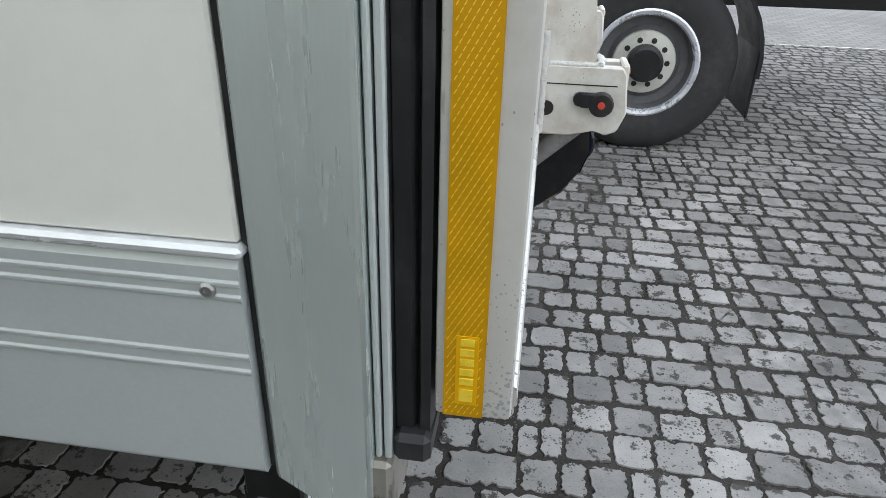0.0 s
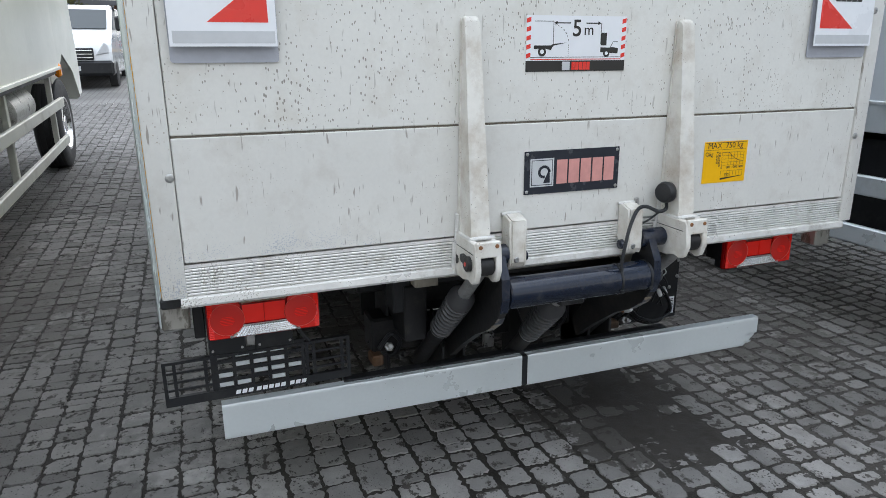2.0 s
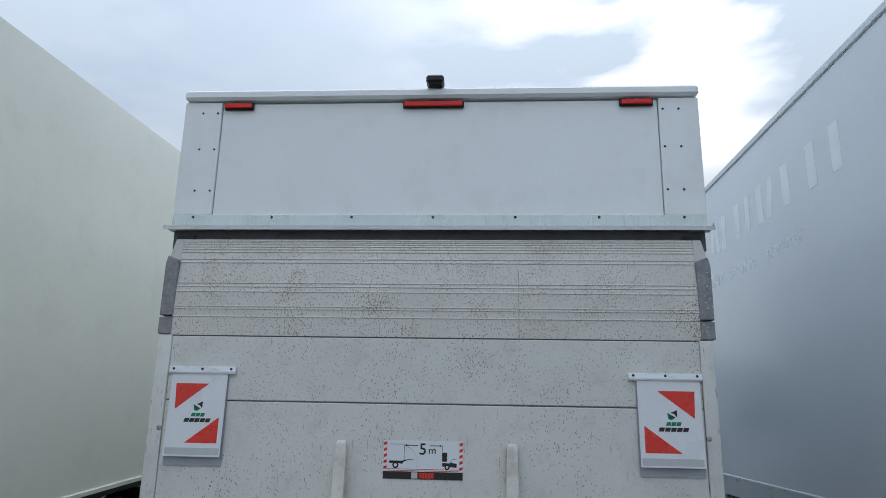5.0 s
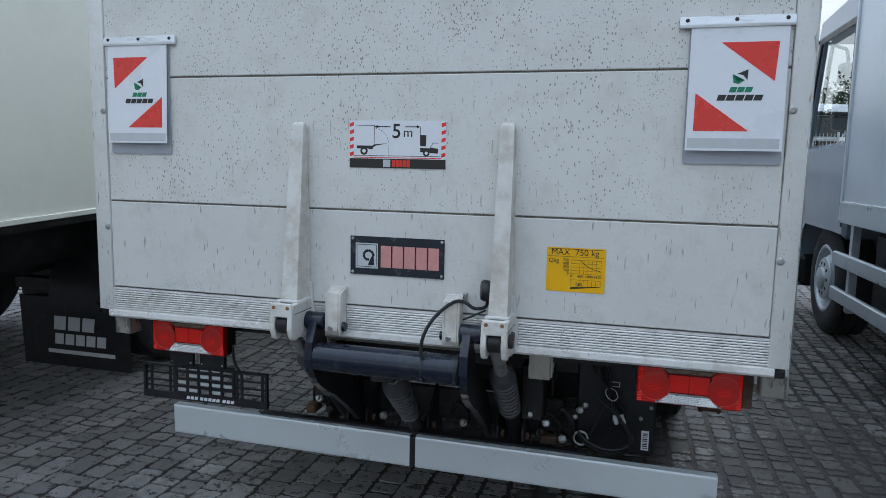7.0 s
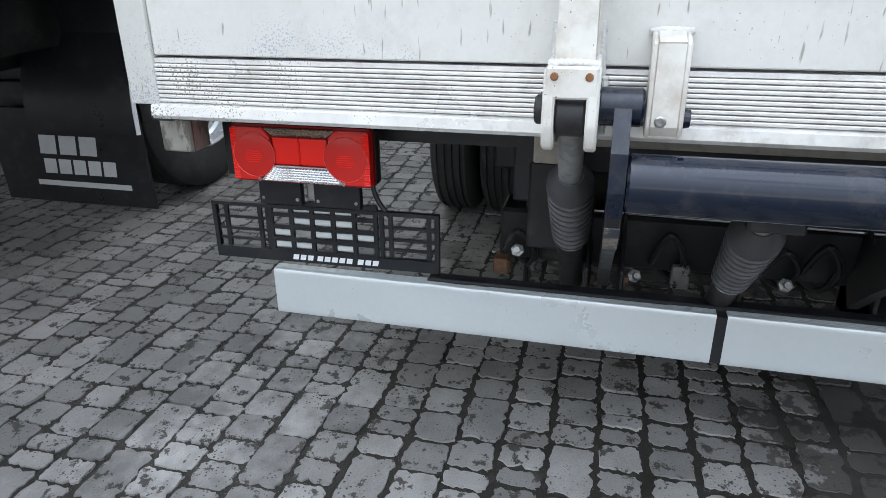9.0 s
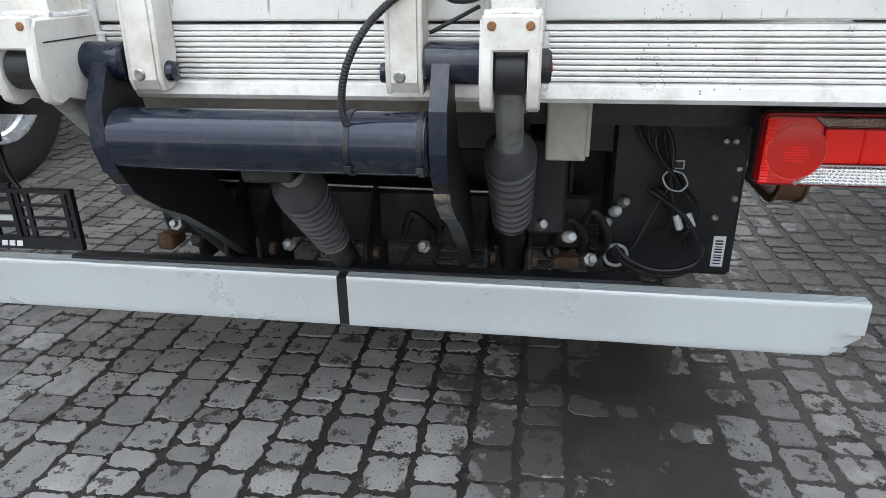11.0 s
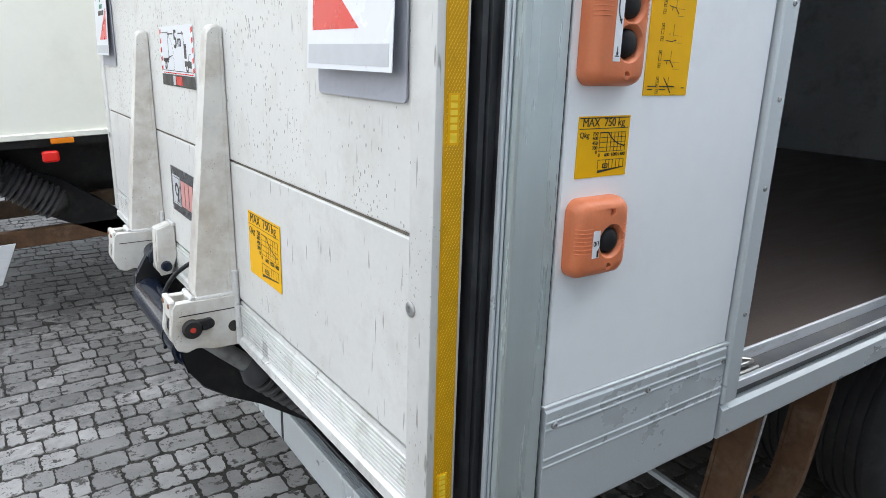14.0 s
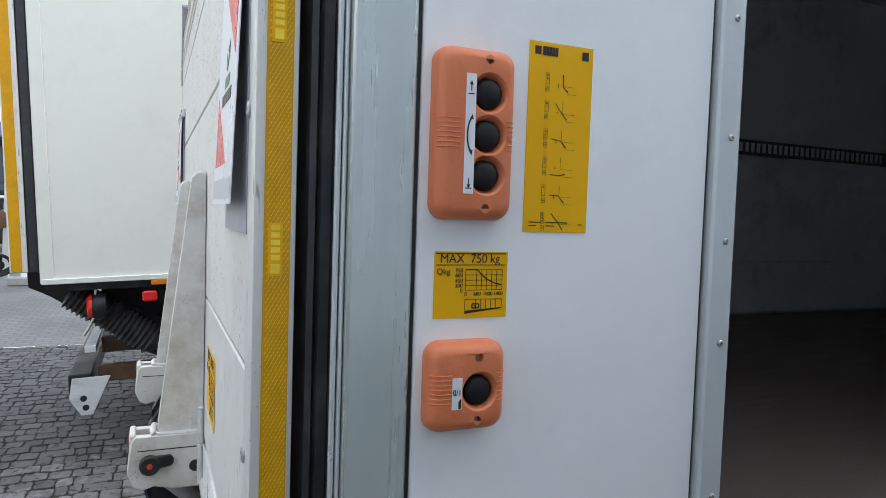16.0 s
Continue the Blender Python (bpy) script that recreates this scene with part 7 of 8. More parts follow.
cp, legend = control_panel(1.500, 1.704, ((0.2585, 1.6505), (0.258, 1.601), (0.2575, 1.5535)), (0.2265, 0.2395, 1.531, 1.671), (1.690, 1.514), "orange control panel with three black push buttons")
for v, up in ((1.655, 1), (1.545, -1)):
    bm = sheet([(0.2305, v + 0.003 * up), (0.2324, v + 0.003 * up), (0.2324, v - 0.004 * up), (0.2336, v - 0.004 * up), (0.2336, v + 0.003 * up), (0.2355, v + 0.003 * up), (0.233, v + 0.008 * up)], 0.0273, 0.0276, RIGHT)
    part("arrow", bm, M_INK, legend, "black arrow")
    part("platform_line", stroke([(0.229, v - 0.0075), (0.237, v - 0.0075)], 0.0012, 0.0273, 0.0276, RIGHT), M_INK, legend)
arc = [(0.2355 - 0.006 * math.cos(radians(a)), 1.600 + 0.019 * math.sin(radians(a))) for a in range(-75, 76, 15)]
part("arrow", stroke(arc, 0.0018, 0.0273, 0.0276, RIGHT), M_INK, legend, "black curved arrow")
for a, b in ((arc[0], -1), (arc[-1], 1)):
    part("arrow_head", sheet([(a[0] - 0.002, a[1]), (a[0] + 0.003, a[1] - 0.0005 * b), (a[0] + 0.0015, a[1] + 0.006 * b)], 0.0273, 0.0276, RIGHT), M_INK, legend)
cp2, legend2 = control_panel(1.243, 1.353, ((0.2585, 1.2935),), (0.2215, 0.2345, 1.2735, 1.3115), (1.3345, 1.2575), "orange control panel with one black push button")
lettering("wording", "0/1", 0.0105, 0.2222, 1.2905, RIGHT, 0.0273, M_INK, legend2, squeeze=0.85)
part("legend_mark", sheet([(0.2300, 1.2745), (0.2335, 1.2745), (0.2335, 1.287), (0.2300, 1.283)], 0.0273, 0.0276, RIGHT), M_INK, legend2)

# ---- the white truck parked alongside, to the left ----
lt = thing("box_truck", (-2.2, -3.55, 0), "cream white box truck with cream side guards", "truck")
part("box_wall", B(-6.5, 0.60, -4.80, -2.28, 1.20, 3.75, 0.006), M_CREAM, lt, "cream white smooth box wall")
part("box_sill", B(-6.5, 0.605, -2.283, -2.262, 1.185, 1.215, 0.003), M_CREAM, lt)
part("rear_post", B(0.545, 0.612, -2.36, -2.268, 1.19, 3.75, 0.004), M_CREAM, lt, "cream corner post")
part("rubber_seal", B(0.613, 0.665, -2.50, -2.275, 1.25, 3.6, 0.008), M_SEAL, lt, "black rubber seal")
part("platform_edge", B(0.666, 0.75, -4.75, -2.268, 1.255, 3.5, 0.006), M_PLAT, lt, "folded platform of its tail lift")
part("reflective_tape", B(0.690, 0.742, -2.2676, -2.266, 1.262, 3.45), M_YTAPE, lt, "yellow reflective tape")
part("platform_hinge", lathe([(0, 0.03), (0.0, 0.055), (0.006, 0.062), (0.30, 0.062), (0.306, 0.055), (0.30, 0.045), (0.298, 0.026), (0.306, 0.022), (0.306, 0)], (0.80, -2.60, 1.30), (0, 1, 0), 28), M_FRAME, lt, "worn dark hinge roller", smooth=40)
part("hinge_flap", prism([(0.751, 1.29), (0.79, 1.27), (0.775, 1.48), (0.751, 1.80)], "y", -2.50, -2.30, 0.003), M_WELD, lt, "white hinge flap with rust", smooth=30)
part("rust_patch", prism([(0.756, 1.50), (0.79, 1.49), (0.80, 1.56), (0.775, 1.60), (0.756, 1.58)], "y", -2.36, -2.297, 0.004), M_RUST, lt, "rusty lug")
part("lift_arm", prism([(0.72, 1.24), (0.62, 1.24), (0.0, 0.90), (-0.35, 0.62), (-0.30, 0.48), (0.1, 0.70), (0.60, 1.08), (0.72, 1.14)], "y", -2.66, -2.60, 0.004), M_FRAME, lt, "black lift arm")
bm = lathe([(0, 0.03)] + [(0.02 + i * 0.03 + k * 0.015, 0.098 if k == 0 else 0.078) for i in range(18) for k in (0, 1)] + [(0.6, 0.03)], (0.50, -2.47, 1.12), (-0.80, 0, -0.6), 20)
part("bellows", bm, M_BELLOWS, lt, "grey ribbed bellows", smooth=60)
part("underbody", B(-5.6, 0.35, -4.7, -2.75, 0.85, 1.18), M_FRAME, lt, "dark underbody")
part("box_floor_edge", B(-6.5, 0.58, -4.75, -2.31, 1.14, 1.199), M_FRAME, lt)
for s_ in (0,):
    lampb = part("tail_lamp", lathe([(0, 0.075), (0.05, 0.08), (0.07, 0.07), (0.07, 0)], (0.30, -2.355, 1.04), (1, 0, 0), 24), M_FRAME, lt, "round tail lamp housing", smooth=40)
    part("lens", lathe([(0, 0.072), (0.02, 0.068), (0.03, 0.05), (0.034, 0)], (0.3705, -2.355, 1.04), (1, 0, 0), 24), M_LRED, lampb, "red lens", smooth=40)
part("lamp_guard", hose([(0.35, -2.33, 1.20), (0.36, -2.325, 1.0), (0.42, -2.33, 0.88)], 0.008, 8), M_STEEL, lt)
mk = part("side_lamp", B(0.03, 0.11, -2.31, -2.266, 1.06, 1.12, 0.01), M_LRED, lt, "small red and white side lamp")
part("side_marker", B(-0.05, 0.06, -2.30, -2.262, 1.155, 1.185, 0.004), M_LAMBER, lt, "amber side marker")
ub = part("underride_bar", B(0.40, 0.52, -4.6, -2.42, 0.52, 0.64, 0.006), M_FRAME, lt, "dark underride bar")
part("bar_end", prism([(0.30, 0.62), (0.50, 0.62), (0.52, 0.50), (0.46, 0.40), (0.40, 0.40)], "y", -2.419, -2.408, 0.002), M_ALU, ub, "galvanised end plate with two holes")
for x, z in ((0.445, 0.50), (0.435, 0.445)):
    part("plate_hole", lathe([(0, 0), (0, 0.018), (0.002, 0.018), (0.002, 0)], (x, -2.4082, z), (0, 1, 0), 14), M_FRAME, ub)
part("top_strip", B(0.37, 0.43, -4.6, -2.43, 0.76, 0.80, 0.003), M_WHITE, ub)
part("bar_stay", B(-0.35, 0.36, -2.75, -2.70, 0.70, 0.80, 0.004), M_RUSTDARK, ub)
part("bar_stay", B(-0.35, 0.38, -2.66, -2.60, 0.54, 0.64, 0.004), M_RUST, ub)
for s in (1,):
    wheel(-2.20, -2.40, 0.53, 0.30, 0.30, 1, lt, rim_mat=M_RIMBRIGHT, dual=True, foot=0.022)
    wheel(-2.20, -4.70, 0.53, 0.30, 0.30, -1, lt, dual=True, foot=0.022)
    wheel(-7.30, -2.40, 0.50, 0.29, 0.28, 1, lt, rim_mat=M_CHROME, foot=0.03)
# mudguard arch with pale piping, and the printed flap
arch = [(-2.20 + 0.66 * math.cos(radians(a)), 0.53 + 0.64 * math.sin(radians(a))) for a in range(-5, 186, 10)]
inner = [(-2.20 + 0.64 * math.cos(radians(a)), 0.53 + 0.62 * math.sin(radians(a))) for a in range(185, -6, -10)]
mg = part("mudguard", prism(arch + inner, "y", -2.95, -2.36), M_BLACK, lt, "black mudguard", smooth=40)
part("piping", hose([(x, -2.358, z) for x, z in arch[::2]], 0.010, 8, steps=4), M_FENCE, mg, "pale piping")
flap = part("mud_flap", B(-1.615, -1.600, -3.26, -2.39, 0.08, 0.56, 0.004), M_BLACK, lt, "black mud flap with white printing")
FL = lambda u, v, n: Vector((-1.600 + n, u, v))
bm = bmesh.new()
for i in range(3):
    sheet([(-2.99 + i * 0.115, 0.335), (-2.895 + i * 0.115, 0.335), (-2.88 + i * 0.115, 0.43), (-2.975 + i * 0.115, 0.43)], 0.0006, 0.002, FL, bm)
for i in range(5):
    sheet([(-2.99 + i * 0.085, 0.235), (-2.92 + i * 0.085, 0.235), (-2.91 + i * 0.085, 0.31), (-2.98 + i * 0.085, 0.31)], 0.0006, 0.002, FL, bm)
sheet(rect(-3.05, -2.51, 0.17, 0.197), 0.0006, 0.002, FL, bm)
# white print in grey ink: the flap's shade is put into the colour
part("flap_print", bm, M_PALE, flap, "white printed bars")
part("flap_beam", B(-1.66, -1.617, -3.3, -2.42, 0.60, 0.68, 0.004), M_FRAME, lt)
part("flap_shield", B(-1.68, -1.665, -3.3, -2.42, 0.5, 1.15), M_BLACK, lt)
for z0, z1 in ((0.80, 0.90), (0.415, 0.51)):
    part("side_guard_rail", B(-6.55, -2.62, -2.33, -2.29, z0, z1, 0.008), M_RAIL, lt, "cream side guard rail")
for x in (-2.9, -4.3, -6.2):
    part("guard_post", B(x - 0.03, x + 0.03, -2.38, -2.332, 0.42, 1.18, 0.004), M_RAIL, lt)
part("air_tank", lathe([(0, 0), (0, 0.15), (0.03, 0.19), (0.85, 0.19), (0.88, 0.15), (0.88, 0)], (-5.9, -2.62, 0.90), (1, 0, 0), 24), M_ALUWORN, lt, "dull metal tank", smooth=40)
part("battery_box", B(-4.1, -3.3, -2.85, -2.45, 0.62, 1.05, 0.02), M_BLACK, lt)
part("chassis_rail", B(-8.2, 0.3, -3.05, -2.97, 0.75, 1.0, 0.006), M_FRAME, lt)
part("chassis_rail", B(-8.2, 0.3, -4.1, -4.02, 0.75, 1.0, 0.006), M_FRAME, lt)
lcab = part("cab", prism([(-6.65, 1.0), (-6.65, 3.1), (-6.9, 3.2), (-8.0, 3.15), (-8.35, 1.9), (-8.45, 1.2), (-8.45, 0.75), (-8.2, 0.70), (-7.9, 1.12), (-7.3, 1.35), (-6.8, 1.12)], "y", -4.78, -2.35, 0.04), M_CREAM, lt, "cream truck cab", smooth=30)
part("door_window", prism([(-7.0, 2.0), (-7.0, 2.8), (-7.9, 2.8), (-8.15, 1.95)], "y", -2.352, -2.335), M_GLASS, lcab)
LT_PITCH = 2.75
lt.rotation_euler = (0, radians(LT_PITCH), 0)
part("front_marker", B(-6.62, -6.52, -2.33, -2.27, 1.10, 1.24, 0.02), M_LAMBER, lt, "amber marker lamp")

# ---- the silver-blue truck parked on the other side ----
rt = thing("box_truck", (-1.0, 3.5, 0), "silver-blue box truck with aluminium side guards", "truck")
part("box_wall", B(-3.58, 2.35, 2.25, 4.78, 1.20, 3.75, 0.006), M_BLUEWHITE, rt, "silver-blue smooth box wall")
part("box_sill", B(-3.59, 2.36, 2.238, 2.30, 1.095, 1.255, 0.004), M_GUARD, rt, "pale aluminium sill")
part("sill_line", B(-3.59, 2.36, 2.234, 2.2375, 1.238, 1.250), M_ALU, rt)
part("front_edge", B(-3.615, -3.58, 2.235, 2.30, 1.11, 3.76, 0.004), M_GUARD, rt)
part("top_rail", B(-3.45, 2.36, 2.236, 2.30, 3.72, 3.77, 0.006), M_GUARD, rt)
# pale lettering on the box side: a mark drawn as bars, and a readable line below
M_GHOST = material("pale_ghost_lettering", (0.86, 0.89, 0.91), 0.5, 0.0, 0.05, 3)
side = lambda u, v, n: Vector((u, 2.25 - n, v))
for x, w, k in ((-3.22, 0.09, 0.04), (-3.08, 0.09, -0.04), (-2.94, 0.09, 0.04), (-2.62, 0.11, 0.0), (-2.40, 0.09, 0.02), (-2.16, 0.11, 0.0), (-2.00, 0.09, 0.06), (-1.72, 0.11, 0.0), (-1.35, 0.11, 0.0), (-1.05, 0.11, 0.0)):
    part("faded_print", sheet([(x, 3.10), (x + w, 3.10), (x + w + k, 3.39), (x + k, 3.39)], 0.0005, 0.0015, side), M_GHOST, rt, "faded pale print")
for word, x in (("24/7", -3.30), ("service", -2.83), ("partner", -2.07)):
    tagged(lettering("faded_word", word, 0.17, x, 2.815, side, 0.0008, M_GHOST, rt, squeeze=1.15), "faded pale word")
part("underbody", B(-3.4, 2.2, 2.75, 4.6, 0.9, 1.2), M_FRAME, rt, "dark underbody")
part("floor_edge", B(-3.42, 2.3, 2.31, 4.7, 1.09, 1.199), M_FRAME, rt)
for z0, z1 in ((0.765, 0.87), (0.50, 0.60)):
    part("side_guard_rail", B(-3.72, -0.15, 2.245, 2.285, z0, z1, 0.008), M_GUARD, rt, "blue-grey aluminium side guard rail")
for x in (-3.45, -2.0, -0.5):
    part("guard_post", B(x - 0.03, x + 0.03, 2.286, 2.34, 0.44, 1.14, 0.004), M_GUARD, rt)
wheel(0.55, 2.30, 0.485, 0.275, 0.30, -1, rt, rim_mat=M_RIMBRIGHT, cover=M_RAIL, wide=0.95, disc_mat=M_RIMDARK)
wheel(-4.25, 2.34, 0.46, 0.27, 0.28, -1, rt, rim_mat=M_GUARD, convex=True, cover=M_GUARD)
wheel(-4.25, 4.70, 0.46, 0.27, 0.28, 1, rt, rim_mat=M_CABBLUE)
arch = [(0.55 + 0.60 * math.cos(radians(a)), 0.49 + 0.60 * math.sin(radians(a))) for a in range(-5, 186, 10)]
inner = [(0.55 + 0.58 * math.cos(radians(a)), 0.49 + 0.58 * math.sin(radians(a))) for a in range(185, -6, -10)]
part("mudguard", prism(arch + inner, "y", 2.27, 2.75), M_BLACK, rt, "black mudguard", smooth=40)
part("mud_flap", B(1.12, 1.135, 2.28, 2.78, 0.22, 0.62, 0.004), M_BLACK, rt, "black mud flap")
part("air_tank", lathe([(0, 0), (0, 0.13), (0.03, 0.15), (0.7, 0.15), (0.73, 0.13), (0.73, 0)], (-2.5, 2.65, 0.62), (1, 0, 0), 24), M_BLACK, rt, "black air tank", smooth=40)
part("battery_box", B(-3.3, -2.7, 2.40, 2.95, 0.52, 1.05, 0.02), M_BLACK, rt, "black battery box")
# fuel tank and an unseen board, added to block light under the truck
part("fuel_tank", B(-1.85, -0.70, 2.38, 3.0, 0.46, 1.06, 0.06, seg=2), M_BLACK, rt, "black fuel tank", smooth=40)
part("inner_skirt", B(-3.4, 0.0, 3.01, 3.04, 0.35, 1.0), M_FRAME, rt)
part("chassis_rail", B(-5.0, 2.2, 3.0, 3.08, 0.72, 0.95, 0.006), M_FRAME, rt)
part("chassis_rail", B(-5.0, 2.2, 3.95, 4.03, 0.72, 0.95, 0.006), M_FRAME, rt)
rcab = part("cab", prism([(-3.68, 0.95), (-3.68, 1.70), (-5.16, 1.70), (-5.28, 1.0), (-5.28, 0.42), (-5.0, 0.38), (-4.95, 0.85), (-4.8, 1.03), (-3.9, 1.03)], "y", 2.29, 4.72, 0.03), M_CABBLUE, rt, "blue-grey truck cab", smooth=30)
part("cab_roof", prism([(-3.68, 2.60), (-3.68, 2.75), (-3.80, 2.85), (-4.8, 2.80), (-4.88, 2.60)], "y", 2.29, 4.72, 0.03), M_CABBLUE, rcab, "pale cab roof", smooth=30)
part("rear_wall", B(-3.74, -3.682, 2.31, 4.70, 1.69, 2.61), M_CABBLUE, rcab)
for y0, y1 in ((2.295, 2.36), (4.65, 4.715)):
    part("windscreen_pillar", prism([(-4.88, 2.61), (-4.78, 2.61), (-5.06, 1.69), (-5.16, 1.69)], "y", y0, y1), M_CABBLUE, rcab)
    part("door_window", prism([(-3.745, 1.702), (-3.745, 2.598), (-4.77, 2.598), (-5.05, 1.702)], "y", (y0 + y1) / 2 - 0.003, (y0 + y1) / 2 + 0.003), M_CLEARGLASS, rcab, "clear side window")
part("door_line", B(-3.74, -3.73, 2.284, 2.29, 1.05, 2.6), M_INK, rcab)
part("window_frame", prism([(-3.70, 1.70), (-3.70, 2.62), (-4.72, 2.62), (-5.05, 1.66), (-4.98, 1.66), (-4.67, 2.57), (-3.76, 2.57), (-3.76, 1.70)], "y", 2.272, 2.289), M_BLACK, rcab)
part("bumper", B(-5.36, -4.9, 2.30, 4.7, 0.40, 0.70, 0.05), M_BLACK, rcab, "dark bumper")
part("indicator", lathe([(0, 0.06), (0.02, 0.055), (0.035, 0.0)], (-4.95, 2.29, 1.14), (0, -1, 0), 20), M_LAMBER, rcab, "amber side indicator", smooth=40)
for z0, z1, w in ((2.28, 2.48, 0.17), (1.86, 2.22, 0.19)):
    mr_ = part("wing_mirror", B(-5.22, -5.10, 1.93, 1.93 + w, z0, z1, 0.03, seg=2), M_BLACK, rcab, "black wing mirror", smooth=40)
part("mirror_bracket", hose([(-4.85, 2.31, 2.62), (-5.12, 2.12, 2.62), (-5.14, 2.04, 2.56), (-5.14, 2.02, 2.2), (-5.14, 2.03, 1.84), (-5.10, 2.15, 1.78), (-4.95, 2.31, 1.76)], 0.016, 8, steps=5), M_BLACK, rcab, "black mirror bracket")
for i, x in enumerate((-4.6, -4.55)):
    part("roof_marker", B(x, x + 0.03, 2.5, 2.6, 2.82, 2.90, 0.008), M_BLACK, rcab)

# ---- the far side of the yard ----
def picket_fence(x0, y0, x1, y1, height, label, blocks_every=0.0, step=0.12):
    """White steel fence: two rails, round uprights, posts on concrete feet."""
    f = thing("fence", (x0, y0, gz(x0)), label, "fence", "white fences")
    a, b = Vector((x0, y0, 0)), Vector((x1, y1, 0))
    L = (b - a).length
    d = (b - a) / L
    at = lambda s, z: tuple(a + d * s + Vector((0, 0, gz((a + d * s).x) + z)))
    for z in (0.22, height - 0.22):
        part("rail", rod(at(0, z), at(L, z), 0.022, 8), M_FENCE, f)
    n = int(L / step)
    for i in range(min(n, 260)):
        s = (i + 0.5) * step
        part("upright", rod(at(s, 0.08), at(s, height), 0.013, 6), M_FENCE, f)
    k = max(1, int(L / 2.4))
    for i in range(k + 1):
        s = L * i / k
        p = at(s, 0)
        part("post", B(p[0] - 0.04, p[0] + 0.04, p[1] - 0.04, p[1] + 0.04, p[2], p[2] + height + 0.05, 0.006), M_FENCE, f)
        if blocks_every:
            part("foot", B(p[0] - 0.24, p[0] + 0.24, p[1] - 0.12, p[1] + 0.12, p[2], p[2] + 0.15, 0.02), M_CONC, f, "grey concrete foot")
    return f


picket_fence(-2.6, -11.72, 9.4, -12.1, 1.75, "white picket fence on concrete feet", 1.0, 0.19)
picket_fence(-29.0, -1.0, -29.0, 14.0, 1.85, "white picket fence along the yard edge", 0.0, 0.14)
picket_fence(-46.0, -12.0, -46.0, 6.0, 1.6, "white picket fence along the yard edge", 0.0, 0.16)


def tractor_unit(x, y, turn, paint, label):
    """A lorry cab facing +x before it is turned."""
    t = thing("lorry", (x, y, gz(x)), label, "truck")
    o = Vector((x, y, gz(x)))
    def P(bm):
        bmesh.ops.transform(bm, matrix=Matrix.Translation(o) @ Matrix.Rotation(radians(turn), 4, "Z"), verts=bm.verts)
        return bm
    c = part("cab", P(prism([(0.0, 0.95), (1.15, 0.95), (1.22, 1.35), (1.18, 2.0), (1.0, 3.0), (0.55, 3.55), (-0.9, 3.6), (-0.95, 0.95)], "y", -1.22, 1.22, 0.06)), paint, t, "lorry cab", smooth=35)
    part("windscreen", P(prism([(1.21, 1.95), (1.23, 1.95), (1.06, 2.92), (1.04, 2.92)], "y", -1.08, 1.08)), M_GLASS, c)
    part("grille", P(B(1.16, 1.24, -0.85, 0.85, 0.98, 1.75, 0.02)), M_BLACK, c)
    part("bumper", P(B(0.75, 1.30, -1.22, 1.22, 0.38, 0.93, 0.06)), M_BLACK, c)
    part("sun_visor", P(B(1.03, 1.30, -1.1, 1.1, 2.95, 3.12, 0.03)), M_BLACK, c)
    for s in (-1, 1):
        part("headlamp", P(B(1.20, 1.315, s * 0.98 - 0.2, s * 0.98 + 0.2, 0.68, 0.88, 0.03)), M_LCLEAR, c)
        part("wing_mirror", P(B(0.95, 1.05, s * 1.42 - 0.11, s * 1.42 + 0.11, 1.85, 2.65, 0.04)), M_BLACK, c)
        w = part("tyre", P(lathe([(0, 0.3), (0.0, 0.42), (0.03, 0.5), (0.27, 0.5), (0.3, 0.42), (0.3, 0.3)], (0.2, s * 1.2 - 0.15, 0.5), (0, 1, 0), 24)), M_RUBBER, t)
        part("tyre", P(lathe([(0, 0.3), (0.0, 0.42), (0.03, 0.5), (0.27, 0.5), (0.3, 0.42), (0.3, 0.3)], (-3.2, s * 1.15 - 0.15, 0.5), (0, 1, 0), 24)), M_RUBBER, t)
    part("chassis", P(B(-4.2, 0.5, -0.45, 0.45, 0.6, 0.9)), M_FRAME, t)
    return t


tractor_unit(4.35, -19.5, 90, M_DKBLUE, "dark blue lorry cab parked behind the fence")
tractor_unit(3.6, -27.0, 90, M_VANWHITE, "white lorry cab parked behind the fence")
tractor_unit(7.2, -25.0, 84, M_VANWHITE, "white lorry cab parked behind the fence")
tractor_unit(-35.0, 9.6, 20, M_VANWHITE, "white lorry cab parked behind the fence")


